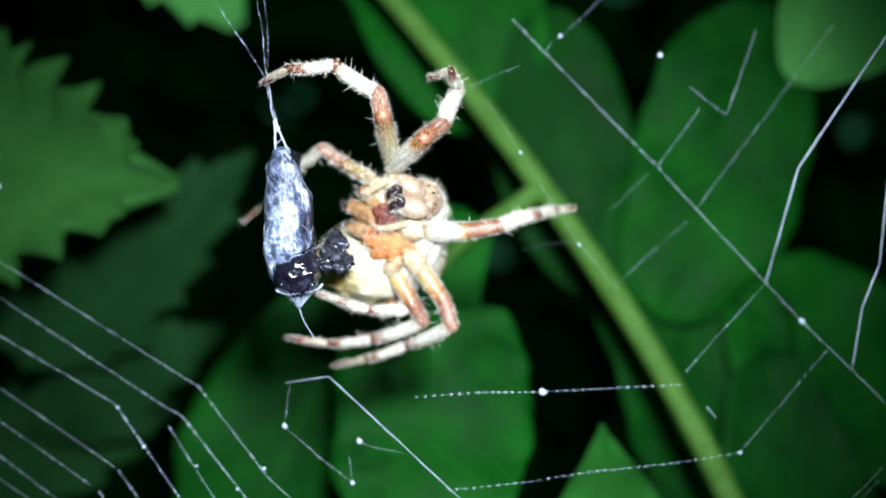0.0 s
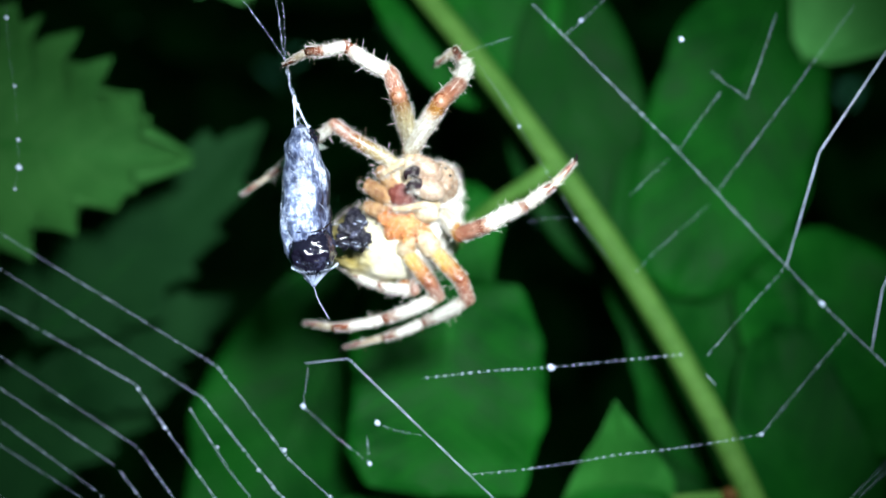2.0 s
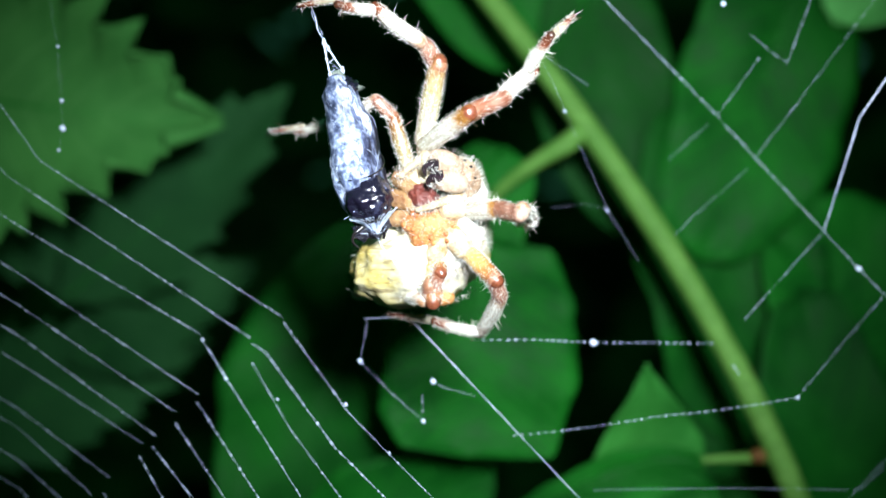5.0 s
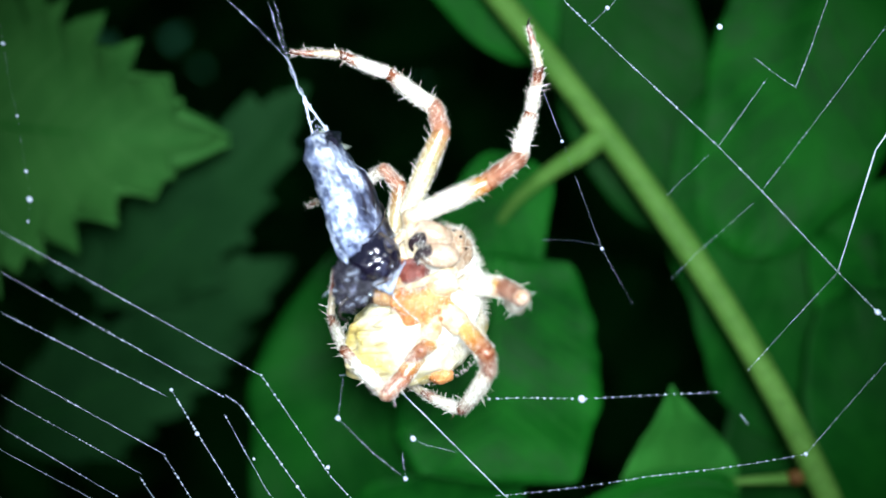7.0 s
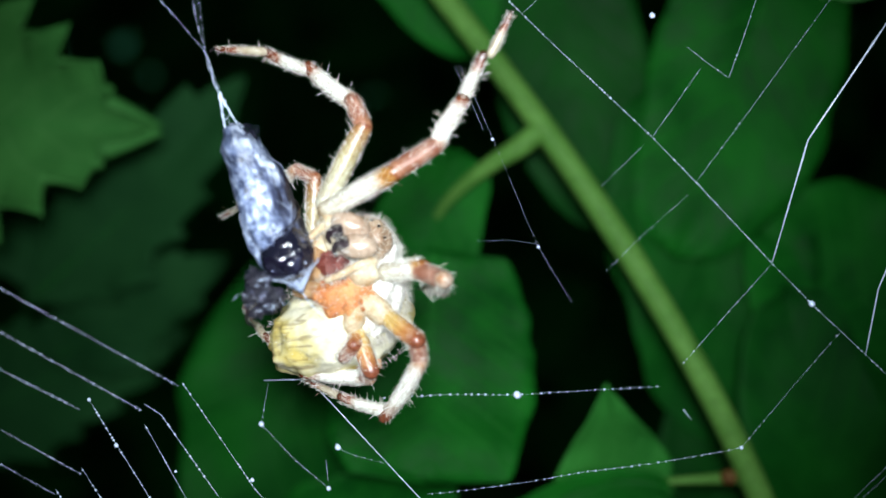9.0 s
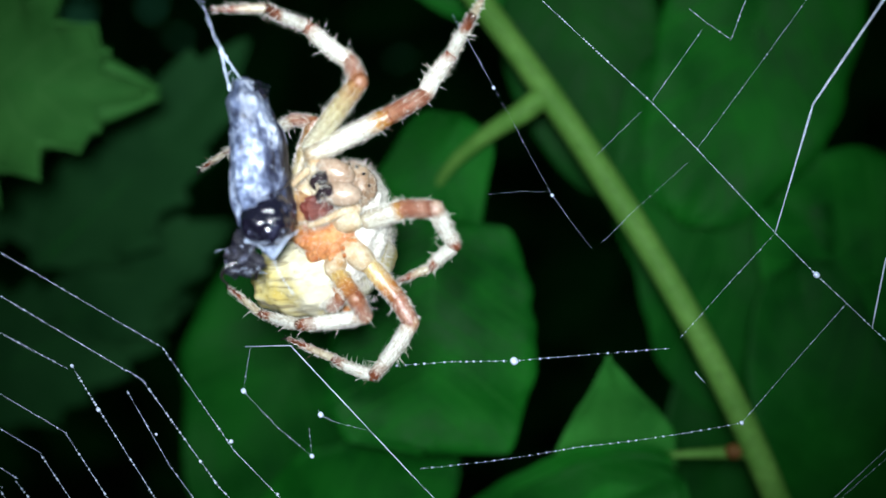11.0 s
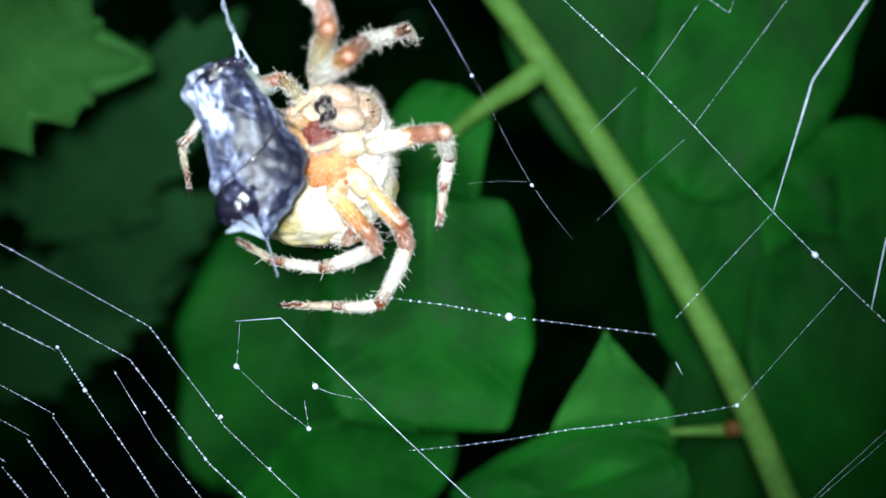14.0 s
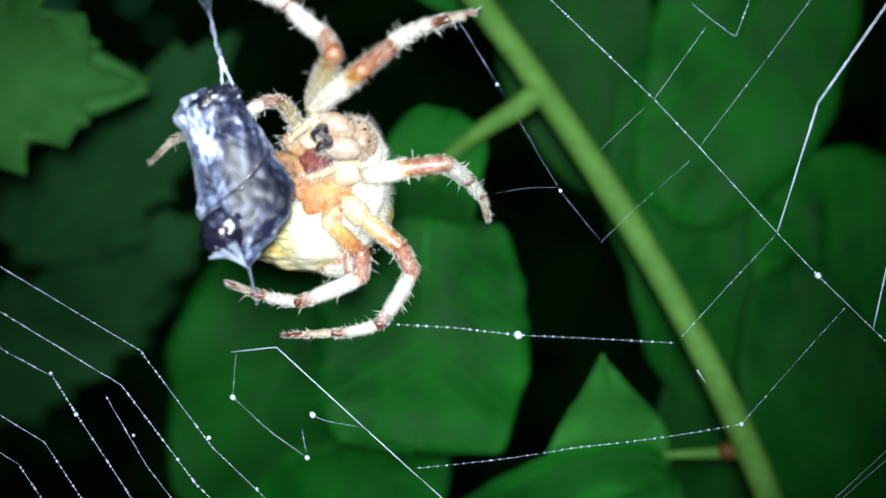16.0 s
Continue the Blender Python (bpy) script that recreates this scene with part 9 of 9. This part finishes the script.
    walk(dangling, [
        (0, pose(0.00006, 0, -0.00052, 0, -3.44, 0)),
        (0.5, pose(-0.00002, 0, -0.00048, 0, -3.06, 0)),
        (1, pose(-0.00068, 0, -0.00064, 0, -3.10, 0)),
        (1.5, pose(-0.00041, 0, -0.00085, 0, -4.08, 0)),
        (2, pose(-0.00121, 0, -0.00002, 0, -2.68, 0)),
        (2.5, pose(-0.00132, 0, 0.00002, 0, -2.75, 0)),
        (3, pose(-0.00124, 0, -0.00037, 0, -4.48, 0)),
        (3.5, pose(-0.00102, 0, -0.00134, 0, -3.42, 0)),
        (6, pose(-0.00213, 0, -0.00020, 0, 7.90, 0)),
        (6.5, pose(-0.00117, 0, -0.00027, 0, 5.23, 0)),
        (7, pose(-0.00150, 0, 0.00081, 0, 11.79, 0)),
        (7.5, pose(-0.00048, 0, 0.00008, 0, -0.56, 0)),
        (8, pose(-0.00117, 0, -0.00031, 0, 4.05, 0)),
        (10.5, pose(-0.00138, 0, 0.00054, 0, 9.76, 0)),
        (11, pose(-0.00042, 0, 0.00029, 0, 3.00, 0)),
        (11.5, pose(-0.00025, 0, 0.00018, 0, 1.34, 0)),
        (12, pose(-0.00148, 0, -0.00005, 0, 5.41, 0)),
        (12.5, pose(-0.00131, 0, 0.00034, 0, 6.02, 0)),
        (13, pose(-0.00053, 0, 0.00011, 0, 1.39, 0)),
        (13.5, pose(-0.00020, 0, -0.00022, 0, 0.22, 0)),
        (14, pose(-0.00102, 0, -0.00031, 0, 3.30, 0)),
        (14.5, pose(-0.00020, 0, -0.00022, 0, -0.33, 0)),
        (15, pose(-0.00016, 0, -0.00026, 0, -0.41, 0)),
        (15.5, pose(0.00005, 0, -0.00016, 0, -0.68, 0)),
        (16, pose(0.00000, 0, 0.00000, 0, -0.00, 0)),
    ])
    walk(prey, [
        (0, pose(-0.00736, -0.00412, 0.00102, 0.0, -4.8, -0.0)),
        (0.5, pose(-0.00746, -0.00412, 0.00098, 0.3, -5.4, -0.5)),
        (1, pose(-0.00747, -0.00412, 0.00090, -1.9, -2.8, -0.2)),
        (1.5, pose(-0.00755, -0.00412, 0.00143, -2.2, -3.6, 1.1)),
        (2, pose(-0.00771, -0.00412, 0.00130, -2.2, -3.3, -0.2)),
        (2.5, pose(-0.00807, -0.00412, 0.00102, 0.9, -5.6, -29.4)),
        (3, pose(-0.00779, -0.00412, 0.00077, -0.4, -4.4, -24.8)),
        (3.5, pose(-0.00699, -0.00412, 0.00189, -3.4, -1.6, -10.7)),
        (6, pose(-0.00771, -0.00685, 0.00178, -5.3, -20.2, -3.6)),
        (6.5, pose(-0.00688, -0.00660, 0.00204, -4.8, -15.8, -1.5)),
        (7, pose(-0.00554, -0.00598, 0.00264, -4.2, -22.5, -5.8)),
        (7.5, pose(-0.00604, -0.00592, 0.00252, -7.8, -19.2, -1.5)),
        (8, pose(-0.00624, -0.00586, 0.00221, -7.0, -18.3, -0.9)),
        (10.5, pose(-0.00578, -0.00487, 0.00201, -7.5, -23.0, -1.2)),
        (11, pose(-0.00579, -0.00474, 0.00227, -9.5, -7.3, -2.3)),
        (11.5, pose(-0.00648, -0.00462, 0.00112, -8.5, -9.5, -6.1)),
        (12, pose(-0.00603, -0.00450, 0.00182, -8.4, -11.5, -7.9)),
        (12.5, pose(-0.00528, -0.00431, 0.00204, -7.1, -14.0, -15.3)),
        (13, pose(-0.00605, -0.00412, 0.00156, 11.0, -16.3, -65.6)),
        (13.5, pose(-0.00648, -0.00412, 0.00164, 13.8, -13.5, -80.9)),
        (14, pose(-0.00615, -0.00412, 0.00191, 15.9, -13.5, -79.9)),
        (14.5, pose(-0.00673, -0.00412, 0.00157, 13.8, -11.4, -80.5)),
        (15, pose(-0.00701, -0.00412, 0.00162, 13.6, -11.3, -80.8)),
        (15.5, pose(-0.00679, -0.00412, 0.00155, 12.9, -10.7, -81.7)),
        (16, pose(-0.00714, -0.00412, 0.00160, 12.8, -11.7, -81.6)),
    ])
    walk(hanging, [
        (0, pose(-0.00786, -0.00330, 0.00490, 0.0, -12.1, -0.0)),
        (0.5, pose(-0.00800, -0.00330, 0.00490, 0.3, -11.4, -0.6)),
        (1, pose(-0.00790, -0.00330, 0.00501, -1.9, -12.2, 0.1)),
        (1.5, pose(-0.00776, -0.00330, 0.00518, -2.3, -12.8, 1.4)),
        (2, pose(-0.00802, -0.00330, 0.00520, -2.2, -14.5, 0.2)),
        (2.5, pose(-0.00861, -0.00330, 0.00503, -1.9, -12.5, -1.1)),
        (3, pose(-0.00784, -0.00330, 0.00438, -2.3, -16.5, -0.2)),
        (3.5, pose(-0.00763, -0.00330, 0.00558, -4.1, -27.4, 1.2)),
        (6, pose(-0.00894, -0.00602, 0.00596, -7.4, -18.8, 2.6)),
        (6.5, pose(-0.00799, -0.00577, 0.00596, -6.7, -21.9, 5.5)),
        (7, pose(-0.00697, -0.00516, 0.00641, -9.8, -21.3, 9.2)),
        (7.5, pose(-0.00709, -0.00509, 0.00637, -11.3, -20.1, 9.5)),
        (8, pose(-0.00767, -0.00503, 0.00590, -9.2, -21.2, 6.0)),
        (10.5, pose(-0.00704, -0.00404, 0.00556, -11.0, -13.0, 7.7)),
        (11, pose(-0.00682, -0.00392, 0.00601, -11.2, -21.3, 8.7)),
        (11.5, pose(-0.00728, -0.00379, 0.00498, -10.5, -17.9, 6.8)),
        (12, pose(-0.00658, -0.00367, 0.00574, -11.1, -13.6, 7.0)),
        (12.5, pose(-0.00586, -0.00349, 0.00561, -12.8, -24.3, 10.1)),
        (13, pose(-0.00600, -0.00330, 0.00496, -12.4, -19.7, 8.6)),
        (13.5, pose(-0.00599, -0.00330, 0.00499, -12.9, -18.1, 8.2)),
        (14, pose(-0.00578, -0.00330, 0.00538, -12.8, -18.8, 9.4)),
        (14.5, pose(-0.00654, -0.00330, 0.00501, -10.7, -16.9, 7.7)),
        (15, pose(-0.00674, -0.00330, 0.00503, -10.5, -16.1, 7.2)),
        (15.5, pose(-0.00659, -0.00330, 0.00496, -9.9, -16.0, 6.2)),
        (16, pose(-0.00703, -0.00330, 0.00522, -10.9, -13.8, 6.1)),
    ])
    walk(scrap, [
        (0, pose(-0.00521, -0.00330, -0.00029, 0.0, -7.3, -0.0)),
        (0.5, pose(-0.00529, -0.00330, -0.00022, 0.3, -8.1, -0.6)),
        (1, pose(-0.00534, -0.00330, -0.00014, -1.9, -4.4, -0.2)),
        (1.5, pose(-0.00521, -0.00330, 0.00006, -2.2, -5.6, 1.2)),
        (2, pose(-0.00553, -0.00275, 0.00001, -2.2, -4.9, -0.2)),
        (2.5, pose(-0.00584, -0.00165, -0.00023, -1.9, -7.6, -1.2)),
        (3, pose(-0.00560, -0.00110, -0.00095, -2.2, -5.5, -0.7)),
        (3.5, pose(-0.00558, -0.00110, -0.00026, -3.6, -1.2, -0.7)),
        (6, pose(-0.00739, -0.00880, -0.00169, -8.1, -29.4, 4.2)),
        (6.5, pose(-0.00660, -0.00880, -0.00108, -6.8, -23.6, 5.8)),
        (7, pose(-0.00538, -0.00798, -0.00026, -10.9, -32.5, 11.5)),
        (7.5, pose(-0.00576, -0.00784, -0.00064, -11.9, -27.3, 11.1)),
        (8, pose(-0.00620, -0.00770, -0.00138, -9.6, -26.7, 7.0)),
        (10.5, pose(-0.00601, -0.00550, -0.00143, -12.8, -32.8, 12.2)),
        (11, pose(-0.00649, -0.00522, -0.00138, -10.6, -9.6, 6.3)),
        (11.5, pose(-0.00650, -0.00495, -0.00204, -10.3, -12.2, 5.7)),
        (12, pose(-0.00672, -0.00467, -0.00159, -11.1, -14.5, 7.2)),
        (12.5, pose(-0.00649, -0.00371, -0.00154, -12.1, -16.3, 8.2)),
        (13, pose(-0.00686, -0.00165, -0.00236, -12.7, -23.9, 9.6)),
        (13.5, pose(-0.00729, 0.00000, -0.00136, -13.3, -22.5, 9.3)),
        (14, pose(-0.00711, 0.00000, -0.00099, -13.5, -25.7, 11.2)),
        (14.5, pose(-0.00762, 0.00000, -0.00128, -11.1, -22.4, 8.8)),
        (15, pose(-0.00785, 0.00000, -0.00134, -10.9, -21.9, 8.4)),
        (15.5, pose(-0.00768, 0.00000, -0.00139, -10.2, -20.7, 7.0)),
        (16, pose(-0.00812, 0.00000, -0.00139, -11.3, -20.8, 7.5)),
    ])


motions()
